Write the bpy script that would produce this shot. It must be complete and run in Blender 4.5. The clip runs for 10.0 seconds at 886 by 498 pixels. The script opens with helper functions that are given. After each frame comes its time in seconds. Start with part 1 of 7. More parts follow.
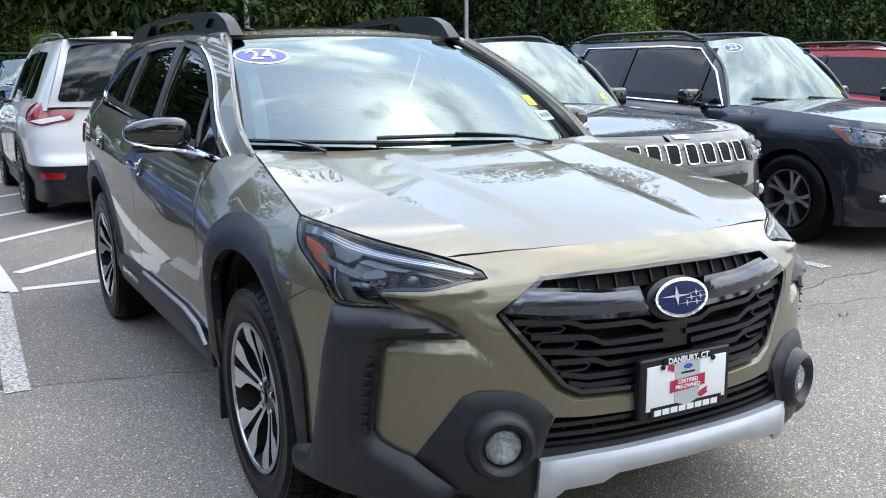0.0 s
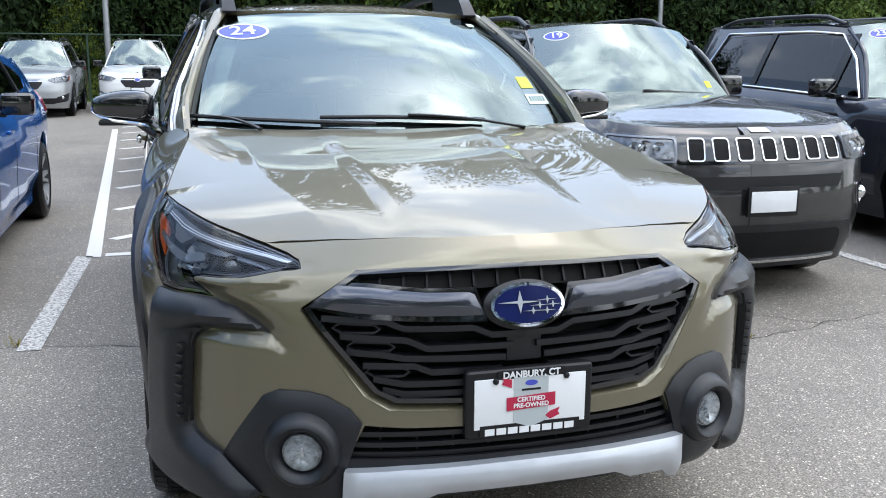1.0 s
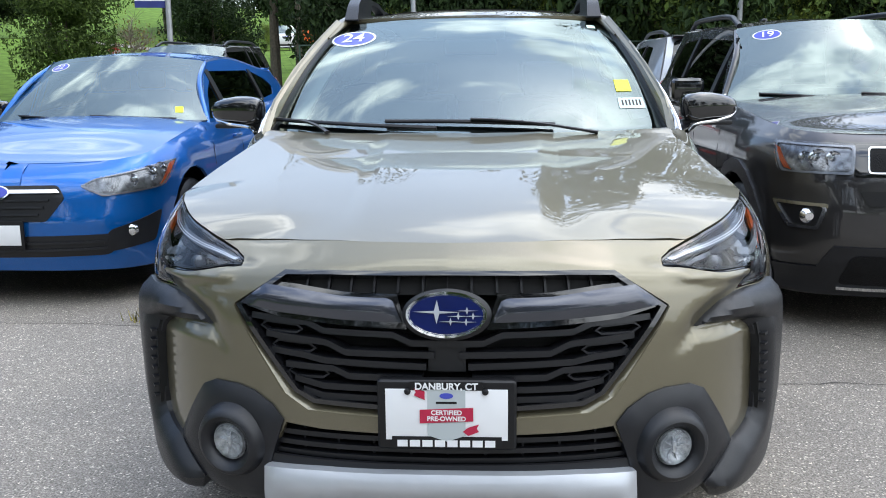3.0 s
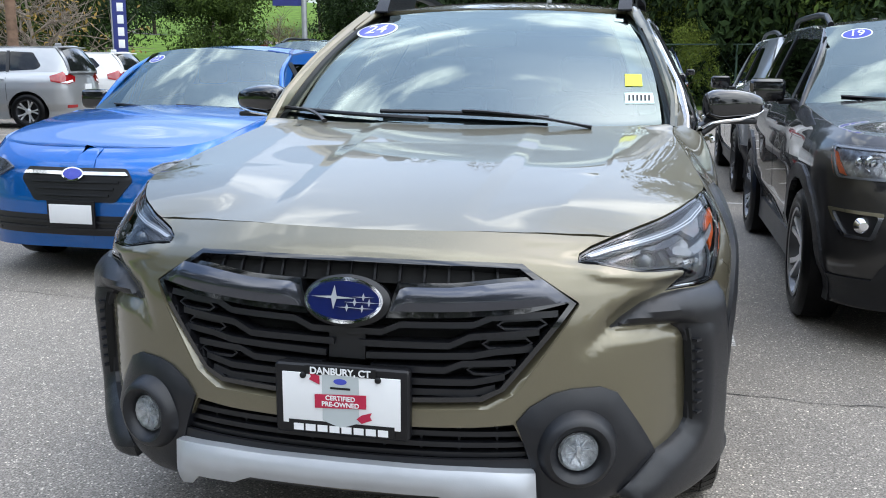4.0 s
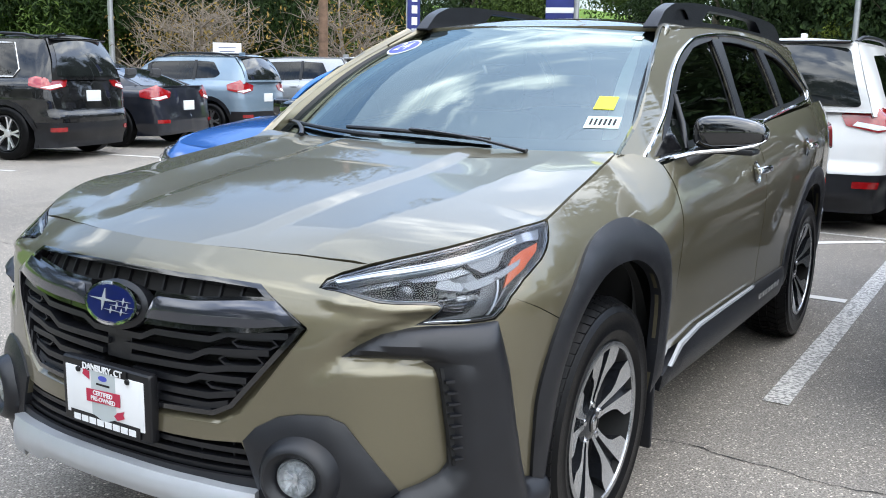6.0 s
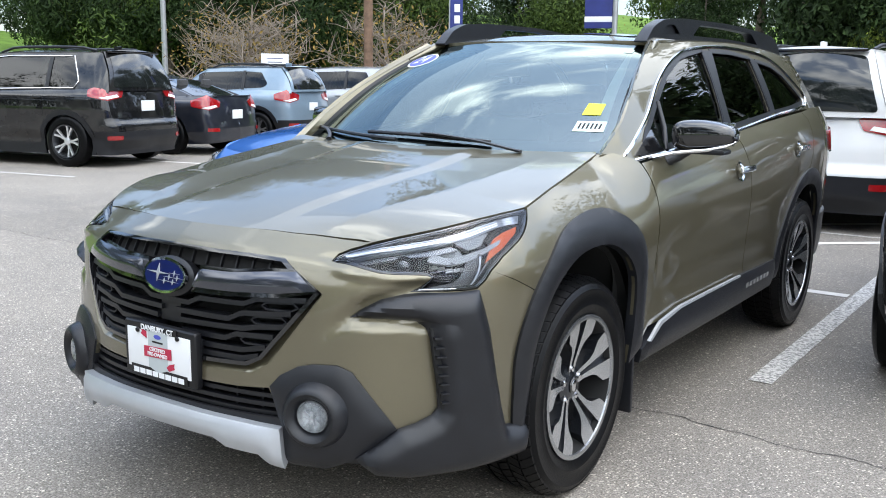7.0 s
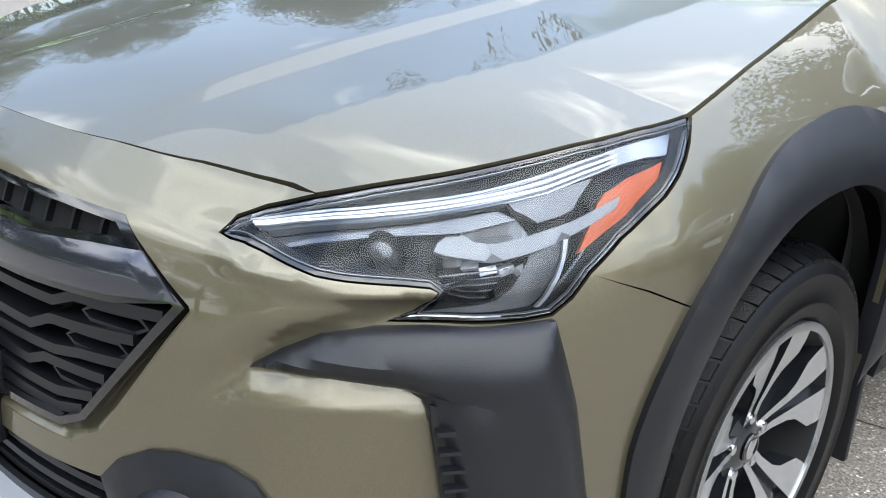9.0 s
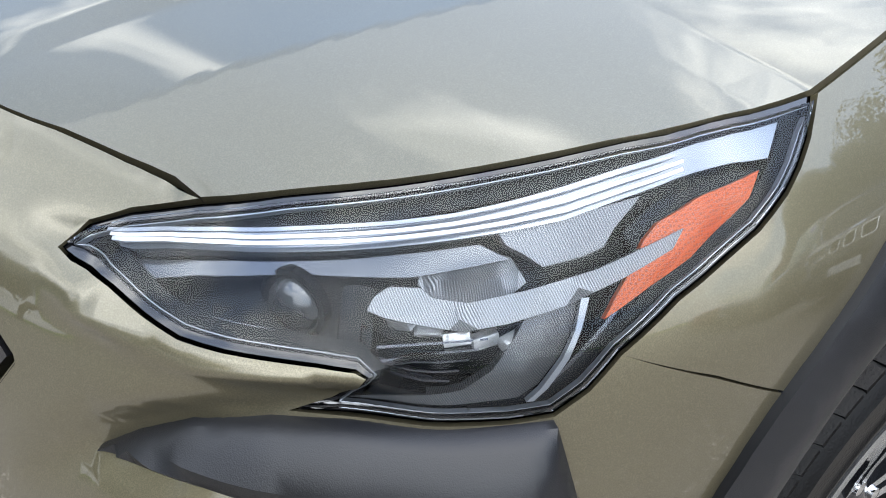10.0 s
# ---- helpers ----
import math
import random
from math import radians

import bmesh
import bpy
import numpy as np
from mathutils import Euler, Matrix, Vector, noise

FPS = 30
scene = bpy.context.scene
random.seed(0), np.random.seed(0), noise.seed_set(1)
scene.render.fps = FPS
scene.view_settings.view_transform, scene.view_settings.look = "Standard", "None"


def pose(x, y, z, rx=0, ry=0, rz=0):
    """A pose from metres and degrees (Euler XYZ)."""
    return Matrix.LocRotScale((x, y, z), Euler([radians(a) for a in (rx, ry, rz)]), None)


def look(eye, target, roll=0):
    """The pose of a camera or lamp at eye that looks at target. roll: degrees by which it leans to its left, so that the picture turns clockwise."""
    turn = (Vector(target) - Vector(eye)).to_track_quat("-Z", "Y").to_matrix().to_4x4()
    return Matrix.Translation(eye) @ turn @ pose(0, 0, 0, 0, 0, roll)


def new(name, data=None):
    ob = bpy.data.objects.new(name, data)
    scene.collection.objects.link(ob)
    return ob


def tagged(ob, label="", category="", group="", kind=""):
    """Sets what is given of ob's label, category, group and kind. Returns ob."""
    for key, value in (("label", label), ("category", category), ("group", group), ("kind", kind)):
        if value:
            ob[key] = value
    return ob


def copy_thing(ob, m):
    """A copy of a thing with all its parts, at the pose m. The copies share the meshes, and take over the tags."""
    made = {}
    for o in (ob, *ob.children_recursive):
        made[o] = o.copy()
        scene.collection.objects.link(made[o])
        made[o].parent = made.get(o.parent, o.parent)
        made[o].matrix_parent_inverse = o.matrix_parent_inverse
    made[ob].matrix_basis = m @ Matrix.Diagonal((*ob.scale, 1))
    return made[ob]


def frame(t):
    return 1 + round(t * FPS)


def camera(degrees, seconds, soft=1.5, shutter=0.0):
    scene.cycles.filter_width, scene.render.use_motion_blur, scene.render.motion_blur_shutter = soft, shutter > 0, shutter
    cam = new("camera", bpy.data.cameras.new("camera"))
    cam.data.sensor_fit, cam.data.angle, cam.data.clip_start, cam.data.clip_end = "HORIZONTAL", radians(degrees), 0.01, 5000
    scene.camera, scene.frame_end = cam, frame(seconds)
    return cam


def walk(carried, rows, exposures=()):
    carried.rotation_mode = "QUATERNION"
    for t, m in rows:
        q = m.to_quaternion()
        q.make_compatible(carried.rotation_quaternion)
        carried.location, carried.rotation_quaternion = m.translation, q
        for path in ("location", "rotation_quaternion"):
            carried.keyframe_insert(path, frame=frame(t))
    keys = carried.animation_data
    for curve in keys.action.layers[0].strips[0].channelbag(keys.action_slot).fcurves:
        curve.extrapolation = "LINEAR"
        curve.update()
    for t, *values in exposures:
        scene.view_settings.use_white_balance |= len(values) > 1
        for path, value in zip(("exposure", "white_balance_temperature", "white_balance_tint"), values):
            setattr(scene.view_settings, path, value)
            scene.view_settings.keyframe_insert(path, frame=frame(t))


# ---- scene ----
cam = camera(50.7, 10.0, 1.0)
PATH = [
    (0, (-1.758, -2.82, 1.417), (-0.809, -1.102, 1.036), -0.4),
    (0.5, (-1.272, -2.914, 1.413), (-0.498, -1.112, 1.019), 0.2),
    (1, (-0.795, -2.992, 1.382), (-0.251, -1.11, 0.975), 0.4),
    (1.5, (-0.348, -3.008, 1.405), (-0.04, -1.075, 0.995), 0.2),
    (2, (-0.048, -3.046, 1.412), (0.078, -1.092, 1.004), -0.2),
    (2.5, (-0.006, -3.058, 1.401), (-0.007, -1.099, 1.002), -0.6),
    (4, (0.669, -2.953, 1.335), (0.246, -1.038, 0.944), 0.2),
    (4.5, (0.998, -2.682, 1.373), (0.376, -0.825, 0.969), 0.8),
    (5, (1.385, -2.485, 1.373), (0.582, -0.697, 0.974), 1.1),
    (5.5, (1.617, -2.322, 1.365), (0.673, -0.602, 0.976), 1.2),
    (7, (2.227, -2.74, 1.384), (1.107, -1.122, 1.026), 0.7),
    (7.5, (2.259, -2.699, 1.367), (1.108, -1.11, 0.977), 0.6),
    (8, (1.997, -2.308, 1.339), (0.802, -0.772, 0.878), 0.8),
    (8.5, (1.73, -1.81, 1.313), (0.487, -0.358, 0.722), 1.2),
    (9, (1.451, -1.382, 1.298), (0.159, -0.054, 0.545), 1.8),
    (9.5, (1.268, -1.104, 1.29), (-0.053, 0.098, 0.39), 2.1),
    (10, (1.215, -0.982, 1.268), (-0.13, 0.111, 0.269), 2.6),
]
walk(cam, [(t, look(eye, target, roll)) for t, eye, target, roll in PATH], [(0, 1.46, 6140, 8), (2.5, 1.42, 6140, 8), (4.5, 1.42, 6150, 8), (5.5, 1.64, 6200, 8), (7.5, 1.74, 6220, 8), (9, 1.86, 6270, 8), (10, 1.78, 6320, 8)])

from mathutils import geometry

# ---- light ----
world = bpy.data.worlds.new("sky")
scene.world = world
world.use_nodes = True
wn, wl = world.node_tree.nodes, world.node_tree.links
SUN_UP, SUN_TURN = 62.0, 70.0
sky = wn.new("ShaderNodeTexSky")
sky.sky_type, sky.sun_disc = "NISHITA", False
sky.sun_elevation, sky.sun_rotation = radians(SUN_UP), radians(SUN_TURN)
sky.altitude, sky.air_density, sky.dust_density = 100, 1.0, 1.5
tc = wn.new("ShaderNodeTexCoord")
mp = wn.new("ShaderNodeMapping")
mp.inputs["Scale"].default_value = (1.0, 1.0, 2.2)
mp.inputs["Location"].default_value = (3.1, 1.7, 0.4)
cl = wn.new("ShaderNodeTexNoise")
cl.inputs["Scale"].default_value, cl.inputs["Detail"].default_value, cl.inputs["Roughness"].default_value = 2.3, 9.0, 0.52
cl.inputs["Distortion"].default_value = 0.35
ramp = wn.new("ShaderNodeValToRGB")
ramp.color_ramp.elements[0].position, ramp.color_ramp.elements[1].position = 0.49, 0.585
ramp.color_ramp.elements[0].color = (0.07, 0.07, 0.07, 1)
tone = wn.new("ShaderNodeTexNoise")
tone.inputs["Scale"].default_value, tone.inputs["Detail"].default_value = 3.5, 8.0
cram = wn.new("ShaderNodeValToRGB")
cram.color_ramp.elements[0].position, cram.color_ramp.elements[1].position = 0.36, 0.66
cram.color_ramp.elements[0].color, cram.color_ramp.elements[1].color = (3.5, 3.85, 4.5, 1), (10.2, 10.2, 10.1, 1)
wmix = wn.new("ShaderNodeMixRGB")
bg = wn["Background"]
wl.new(tc.outputs["Generated"], mp.inputs[0])
wl.new(mp.outputs[0], cl.inputs["Vector"])
wl.new(mp.outputs[0], tone.inputs["Vector"])
thin = wn.new("ShaderNodeVectorMath")
thin.operation = "DOT_PRODUCT"
thin.inputs[1].default_value = (-0.085, 0.085, -0.05)
cover = wn.new("ShaderNodeMath")
cover.operation = "SUBTRACT"
wl.new(tc.outputs["Generated"], thin.inputs[0])
wl.new(cl.outputs["Fac"], cover.inputs[0])
wl.new(thin.outputs["Value"], cover.inputs[1])
wl.new(cover.outputs[0], ramp.inputs[0])
wl.new(tone.outputs["Fac"], cram.inputs[0])
wl.new(ramp.outputs[0], wmix.inputs[0])
wl.new(sky.outputs[0], wmix.inputs[1])
wl.new(cram.outputs[0], wmix.inputs[2])
rise = wn.new("ShaderNodeSeparateXYZ")
zen = wn.new("ShaderNodeMapRange")
zen.inputs["To Min"].default_value, zen.inputs["To Max"].default_value = 0.50, 1.42
lift = wn.new("ShaderNodeVectorMath")
lift.operation = "SCALE"
wl.new(tc.outputs["Generated"], rise.inputs[0])
wl.new(rise.outputs["Z"], zen.inputs["Value"])
wl.new(wmix.outputs[0], lift.inputs[0])
wl.new(zen.outputs[0], lift.inputs["Scale"])
wl.new(lift.outputs[0], bg.inputs[0])
bg.inputs[1].default_value = 0.135

sun = new("sun", bpy.data.lights.new("sun", "SUN"))
sun.data.energy, sun.data.angle, sun.data.color = 0.6, radians(150), (1.0, 0.985, 0.965)
sun.matrix_world = pose(0, 0, 30, 90 - SUN_UP, 0, 180 - SUN_TURN)


# ---- materials ----
def bsdf(name):
    m = bpy.data.materials.new(name)
    m.use_nodes = True
    return m, m.node_tree.nodes, m.node_tree.links, m.node_tree.nodes["Principled BSDF"]


def surface(name, color, rough=0.5, metal=0.0, vary=0.15, scale=8.0, bump=0.0, bscale=60.0, coat=0.0, second=None, spec=0.5):
    """A surface of one colour with broad stains, fine grain and relief."""
    m, n, l, b = bsdf(name)
    co = n.new("ShaderNodeTexCoord")
    big = n.new("ShaderNodeTexNoise")
    big.inputs["Scale"].default_value, big.inputs["Detail"].default_value = scale, 5
    l.new(co.outputs["Object"], big.inputs["Vector"])
    r = n.new("ShaderNodeValToRGB")
    dark = second or tuple(c * (1 - vary) for c in color)
    lite = tuple(min(1, c * (1 + vary)) for c in color)
    r.color_ramp.elements[0].position, r.color_ramp.elements[1].position = 0.3, 0.7
    r.color_ramp.elements[0].color, r.color_ramp.elements[1].color = (*dark, 1), (*lite, 1)
    l.new(big.outputs["Fac"], r.inputs[0])
    l.new(r.outputs[0], b.inputs["Base Color"])
    b.inputs["Roughness"].default_value, b.inputs["Metallic"].default_value = rough, metal
    b.inputs["Coat Weight"].default_value, b.inputs["Coat Roughness"].default_value = coat, 0.03
    b.inputs["Specular IOR Level"].default_value = spec
    if bump:
        fine = n.new("ShaderNodeTexNoise")
        fine.inputs["Scale"].default_value, fine.inputs["Detail"].default_value = bscale, 3
        l.new(co.outputs["Object"], fine.inputs["Vector"])
        bp = n.new("ShaderNodeBump")
        bp.inputs["Strength"].default_value, bp.inputs["Distance"].default_value = bump, 0.004
        l.new(fine.outputs["Fac"], bp.inputs["Height"])
        l.new(bp.outputs[0], b.inputs["Normal"])
    return m


def paint(name, color, metal=0.55, flake=0.25):
    """Metallic car paint: fine flakes under a clear coat, with a faint film of dust."""
    m, n, l, b = bsdf(name)
    co = n.new("ShaderNodeTexCoord")
    fl = n.new("ShaderNodeTexVoronoi")
    fl.inputs["Scale"].default_value = 900
    l.new(co.outputs["Object"], fl.inputs["Vector"])
    dust = n.new("ShaderNodeTexNoise")
    dust.inputs["Scale"].default_value, dust.inputs["Detail"].default_value = 3.0, 7
    l.new(co.outputs["Object"], dust.inputs["Vector"])
    mx = n.new("ShaderNodeMixRGB")
    mx.inputs[1].default_value = (*[c * (1 - flake) for c in color], 1)
    mx.inputs[2].default_value = (*[min(1, c * (1 + flake)) for c in color], 1)
    l.new(fl.outputs["Distance"], mx.inputs[0])
    mx2 = n.new("ShaderNodeMixRGB")
    mx2.inputs[2].default_value = (0.30, 0.29, 0.26, 1)
    f = n.new("ShaderNodeMapRange")
    f.inputs["From Min"].default_value, f.inputs["From Max"].default_value, f.inputs["To Max"].default_value = 0.45, 0.8, 0.07
    l.new(dust.outputs["Fac"], f.inputs["Value"])
    l.new(f.outputs[0], mx2.inputs[0])
    l.new(mx.outputs[0], mx2.inputs[1])
    l.new(mx2.outputs[0], b.inputs["Base Color"])
    b.inputs["Metallic"].default_value, b.inputs["Roughness"].default_value = metal, 0.44
    b.inputs["Specular IOR Level"].default_value = 0.12
    b.inputs["Coat Weight"].default_value, b.inputs["Coat Roughness"].default_value, b.inputs["Coat IOR"].default_value = 1.0, 0.008, 1.56
    return m


def clear_glass(name, tint, gloss=1.0, rough=0.0, ior=1.5):
    """A thin pane: a tinted see-through layer under a mirror layer that follows Fresnel."""
    m, n, l, b = bsdf(name)
    n.remove(b)
    tr, gl, mx, fr = n.new("ShaderNodeBsdfTransparent"), n.new("ShaderNodeBsdfGlossy"), n.new("ShaderNodeMixShader"), n.new("ShaderNodeFresnel")
    tr.inputs[0].default_value = (*tint, 1)
    gl.inputs["Roughness"].default_value = rough
    gl.inputs["Color"].default_value = (*gloss, 1) if isinstance(gloss, tuple) else (gloss, gloss, gloss, 1)
    fr.inputs[0].default_value = ior
    l.new(fr.outputs[0], mx.inputs[0])
    l.new(tr.outputs[0], mx.inputs[1])
    l.new(gl.outputs[0], mx.inputs[2])
    l.new(mx.outputs[0], n["Material Output"].inputs[0])
    return m


def ribbed(name, color, scale):
    """Clear-backed plastic with fine even ribs."""
    m, n, l, b = bsdf(name)
    co, wv, r, bp = n.new("ShaderNodeTexCoord"), n.new("ShaderNodeTexWave"), n.new("ShaderNodeValToRGB"), n.new("ShaderNodeBump")
    wv.bands_direction = "DIAGONAL"
    wv.inputs["Scale"].default_value, wv.inputs["Distortion"].default_value = scale, 0.3
    l.new(co.outputs["Object"], wv.inputs["Vector"])
    r.color_ramp.elements[0].color, r.color_ramp.elements[1].color = (*[c * 0.62 for c in color], 1), (*[c * 1.25 for c in color], 1)
    l.new(wv.outputs["Fac"], r.inputs[0])
    l.new(r.outputs[0], b.inputs["Base Color"])
    bp.inputs["Strength"].default_value, bp.inputs["Distance"].default_value = 0.35, 0.001
    l.new(wv.outputs["Fac"], bp.inputs["Height"])
    l.new(bp.outputs[0], b.inputs["Normal"])
    b.inputs["Roughness"].default_value, b.inputs["Metallic"].default_value = 0.24, 0.5
    return m


def honeycomb(name, color, scale):
    """Moulded reflector plastic: small cells with paler edges under a smooth face."""
    m, n, l, b = bsdf(name)
    co, vo, r, bp = n.new("ShaderNodeTexCoord"), n.new("ShaderNodeTexVoronoi"), n.new("ShaderNodeValToRGB"), n.new("ShaderNodeBump")
    vo.feature = "DISTANCE_TO_EDGE"
    vo.inputs["Scale"].default_value, vo.inputs["Randomness"].default_value = scale, 0.25
    l.new(co.outputs["Object"], vo.inputs["Vector"])
    r.color_ramp.elements[0].position, r.color_ramp.elements[1].position = 0.02, 0.28
    r.color_ramp.elements[0].color, r.color_ramp.elements[1].color = (*[min(1, c * 1.5) for c in color], 1), (*[c * 0.72 for c in color], 1)
    l.new(vo.outputs["Distance"], r.inputs[0])
    l.new(r.outputs[0], b.inputs["Base Color"])
    bp.inputs["Strength"].default_value, bp.inputs["Distance"].default_value = 0.5, 0.001
    l.new(vo.outputs["Distance"], bp.inputs["Height"])
    l.new(bp.outputs[0], b.inputs["Normal"])
    b.inputs["Roughness"].default_value = 0.3
    return m


def asphalt_material(name, tone):
    m, n, l, b = bsdf(name)
    co = n.new("ShaderNodeTexCoord")
    def nz(kind, scale, detail=4):
        t = n.new(kind)
        t.inputs["Scale"].default_value = scale
        if kind == "ShaderNodeTexNoise":
            t.inputs["Detail"].default_value = detail
        l.new(co.outputs["Object"], t.inputs["Vector"])
        return t
    grain, chips, patch, stain = nz("ShaderNodeTexNoise", 150, 4), nz("ShaderNodeTexVoronoi", 150), nz("ShaderNodeTexNoise", 0.35, 6), nz("ShaderNodeTexNoise", 1.7, 8)
    r1 = n.new("ShaderNodeValToRGB")
    r1.color_ramp.elements[0].position, r1.color_ramp.elements[1].position = 0.30, 0.74
    r1.color_ramp.elements[0].color, r1.color_ramp.elements[1].color = (0.135 * tone, 0.125 * tone, 0.110 * tone, 1), (0.480 * tone, 0.440 * tone, 0.386 * tone, 1)
    l.new(grain.outputs["Fac"], r1.inputs[0])
    r2 = n.new("ShaderNodeValToRGB")
    r2.color_ramp.elements[0].position, r2.color_ramp.elements[1].position = 0.10, 0.96
    r2.color_ramp.elements[0].color, r2.color_ramp.elements[1].color = (0.52, 0.512, 0.50, 1), (2.5, 2.43, 2.32, 1)
    e = r2.color_ramp.elements.new(0.80)
    e.color = (0.96, 0.95, 0.935, 1)
    l.new(chips.outputs["Color"], r2.inputs[0])
    m1 = n.new("ShaderNodeMixRGB")
    m1.blend_type = "MULTIPLY"
    m1.inputs[0].default_value = 1.0
    l.new(r1.outputs[0], m1.inputs[1])
    l.new(r2.outputs[0], m1.inputs[2])
    r3 = n.new("ShaderNodeValToRGB")
    r3.color_ramp.elements[0].position, r3.color_ramp.elements[1].position = 0.35, 0.65
    r3.color_ramp.elements[0].color, r3.color_ramp.elements[1].color = (0.80, 0.80, 0.81, 1), (1.08, 1.07, 1.05, 1)
    ad = n.new("ShaderNodeMixRGB")
    ad.inputs[0].default_value = 0.45
    l.new(patch.outputs["Fac"], ad.inputs[1])
    l.new(stain.outputs["Fac"], ad.inputs[2])
    l.new(ad.outputs[0], r3.inputs[0])
    m2 = n.new("ShaderNodeMixRGB")
    m2.blend_type = "MULTIPLY"
    m2.inputs[0].default_value = 1.0
    l.new(m1.outputs[0], m2.inputs[1])
    l.new(r3.outputs[0], m2.inputs[2])
    l.new(m2.outputs[0], b.inputs["Base Color"])
    b.inputs["Roughness"].default_value, b.inputs["Specular IOR Level"].default_value = 0.85, 0.3
    bp = n.new("ShaderNodeBump")
    bp.inputs["Strength"].default_value, bp.inputs["Distance"].default_value = 0.55, 0.006
    l.new(grain.outputs["Fac"], bp.inputs["Height"])
    l.new(bp.outputs[0], b.inputs["Normal"])
    return m


def marking_material(name, worn):
    """Road paint; worn: how much of the asphalt shows through."""
    m, n, l, b = bsdf(name)
    co = n.new("ShaderNodeTexCoord")
    a = n.new("ShaderNodeTexNoise")
    a.inputs["Scale"].default_value, a.inputs["Detail"].default_value, a.inputs["Roughness"].default_value = 55, 8, 0.7
    l.new(co.outputs["Object"], a.inputs["Vector"])
    r = n.new("ShaderNodeValToRGB")
    r.color_ramp.elements[0].position, r.color_ramp.elements[1].position = worn, worn + 0.12
    r.color_ramp.elements[0].color, r.color_ramp.elements[1].color = (0.20, 0.19, 0.175, 1), (0.60, 0.575, 0.53, 1)
    l.new(a.outputs["Fac"], r.inputs[0])
    l.new(r.outputs[0], b.inputs["Base Color"])
    b.inputs["Roughness"].default_value = 0.75
    return m


def leaf_material(name, color):
    m, n, l, b = bsdf(name)
    g = n.new("ShaderNodeNewGeometry")
    oi = n.new("ShaderNodeObjectInfo")
    r = n.new("ShaderNodeValToRGB")
    r.color_ramp.elements[0].color = (*[c * 0.55 for c in color], 1)
    r.color_ramp.elements[1].color = (color[0] * 1.7, color[1] * 1.5, color[2] * 1.2, 1)
    l.new(g.outputs["Random Per Island"], r.inputs[0])
    hs = n.new("ShaderNodeHueSaturation")
    mr = n.new("ShaderNodeMapRange")
    mr.inputs["To Min"].default_value, mr.inputs["To Max"].default_value = 0.75, 1.25
    l.new(oi.outputs["Random"], mr.inputs["Value"])
    l.new(mr.outputs[0], hs.inputs["Value"])
    l.new(r.outputs[0], hs.inputs["Color"])
    l.new(hs.outputs[0], b.inputs["Base Color"])
    b.inputs["Roughness"].default_value = 0.75
    b.inputs["Specular IOR Level"].default_value = 0.15
    return m


OLIVE = paint("olive_green_paint", (0.160, 0.143, 0.093), 0.78)
BLUE = paint("bright_blue_paint", (0.002, 0.105, 0.40), 0.7)
GRANITE = paint("granite_grey_paint", (0.030, 0.029, 0.030), 0.6)
DARKBLUE = paint("dark_grey_blue_paint", (0.020, 0.023, 0.034), 0.6)
WHITE = paint("white_paint", (0.70, 0.70, 0.69), 0.0, 0.03)
SILVER = paint("silver_paint", (0.36, 0.37, 0.38), 0.7)
ICEBLUE = paint("ice_blue_grey_paint", (0.20, 0.27, 0.34), 0.5)
BLACK = paint("black_paint", (0.003, 0.003, 0.0038), 0.0)
NAVY = paint("navy_blue_paint", (0.012, 0.035, 0.11), 0.5)
RED = paint("red_paint", (0.32, 0.02, 0.02), 0.4)
CLAD = surface("textured_black_plastic", (0.0085, 0.0092, 0.0118), 0.37, 0, 0.16, 14, 0.15, 900, spec=0.42)
SATIN = surface("satin_black_plastic", (0.0066, 0.0070, 0.0088), 0.38, 0, 0.1, 20, spec=0.45)
GLOSSB = surface("gloss_black", (0.006, 0.006, 0.007), 0.08, 0, 0.1, 10, coat=1.0)
DARK = surface("dark_void", (0.006, 0.006, 0.006), 0.9, 0, 0.2, 5)
RUBBER = surface("tyre_rubber", (0.0036, 0.0037, 0.0042), 0.30, 0, 0.25, 12, 0.2, 300, spec=0.13)
CHROME = surface("chrome", (0.75, 0.76, 0.78), 0.06, 1.0, 0.03, 10)
MACHINED = surface("machined_alloy", (0.80, 0.81, 0.83), 0.34, 0.85, 0.06, 30)
DARKALLOY = surface("dark_grey_alloy", (0.06, 0.062, 0.068), 0.3, 0.6, 0.1, 20, coat=0.5)
SILVERP = surface("silver_painted_plastic", (0.46, 0.48, 0.51), 0.38, 0.55, 0.06, 8, 0.08, 500)
SMOKE = surface("smoked_grey_gloss", (0.060, 0.064, 0.080), 0.20, 0.75, 0.08, 9, coat=0.9)
CLOTH = surface("grey_cloth", (0.05, 0.05, 0.052), 0.9, 0, 0.2, 30, 0.4, 300)
DASH = surface("soft_black_dash", (0.022, 0.022, 0.024), 0.7, 0, 0.15, 20)
GLASS = clear_glass("windscreen_glass", (0.66, 0.77, 0.75), (0.80, 0.93, 0.90), 0.02, 2.55)
TINT = clear_glass("tinted_side_glass", (0.10, 0.12, 0.11), 0.95, 0.0, 1.5)
SIDEGLASS = clear_glass("side_glass", (0.42, 0.48, 0.46), 0.95, 0.0, 1.5)
LENS = clear_glass("clear_lamp_cover", (0.93, 0.945, 0.96), 1.0, 0.03, 1.33)
REDLAMP = surface("red_lamp_plastic", (0.26, 0.006, 0.008), 0.12, 0, 0.15, 30, coat=1.0)
AMBER = honeycomb("amber_reflector", (0.34, 0.050, 0.0006), 330.0)
WHITEP = surface("white_plate", (0.72, 0.73, 0.74), 0.35, 0, 0.03, 6)
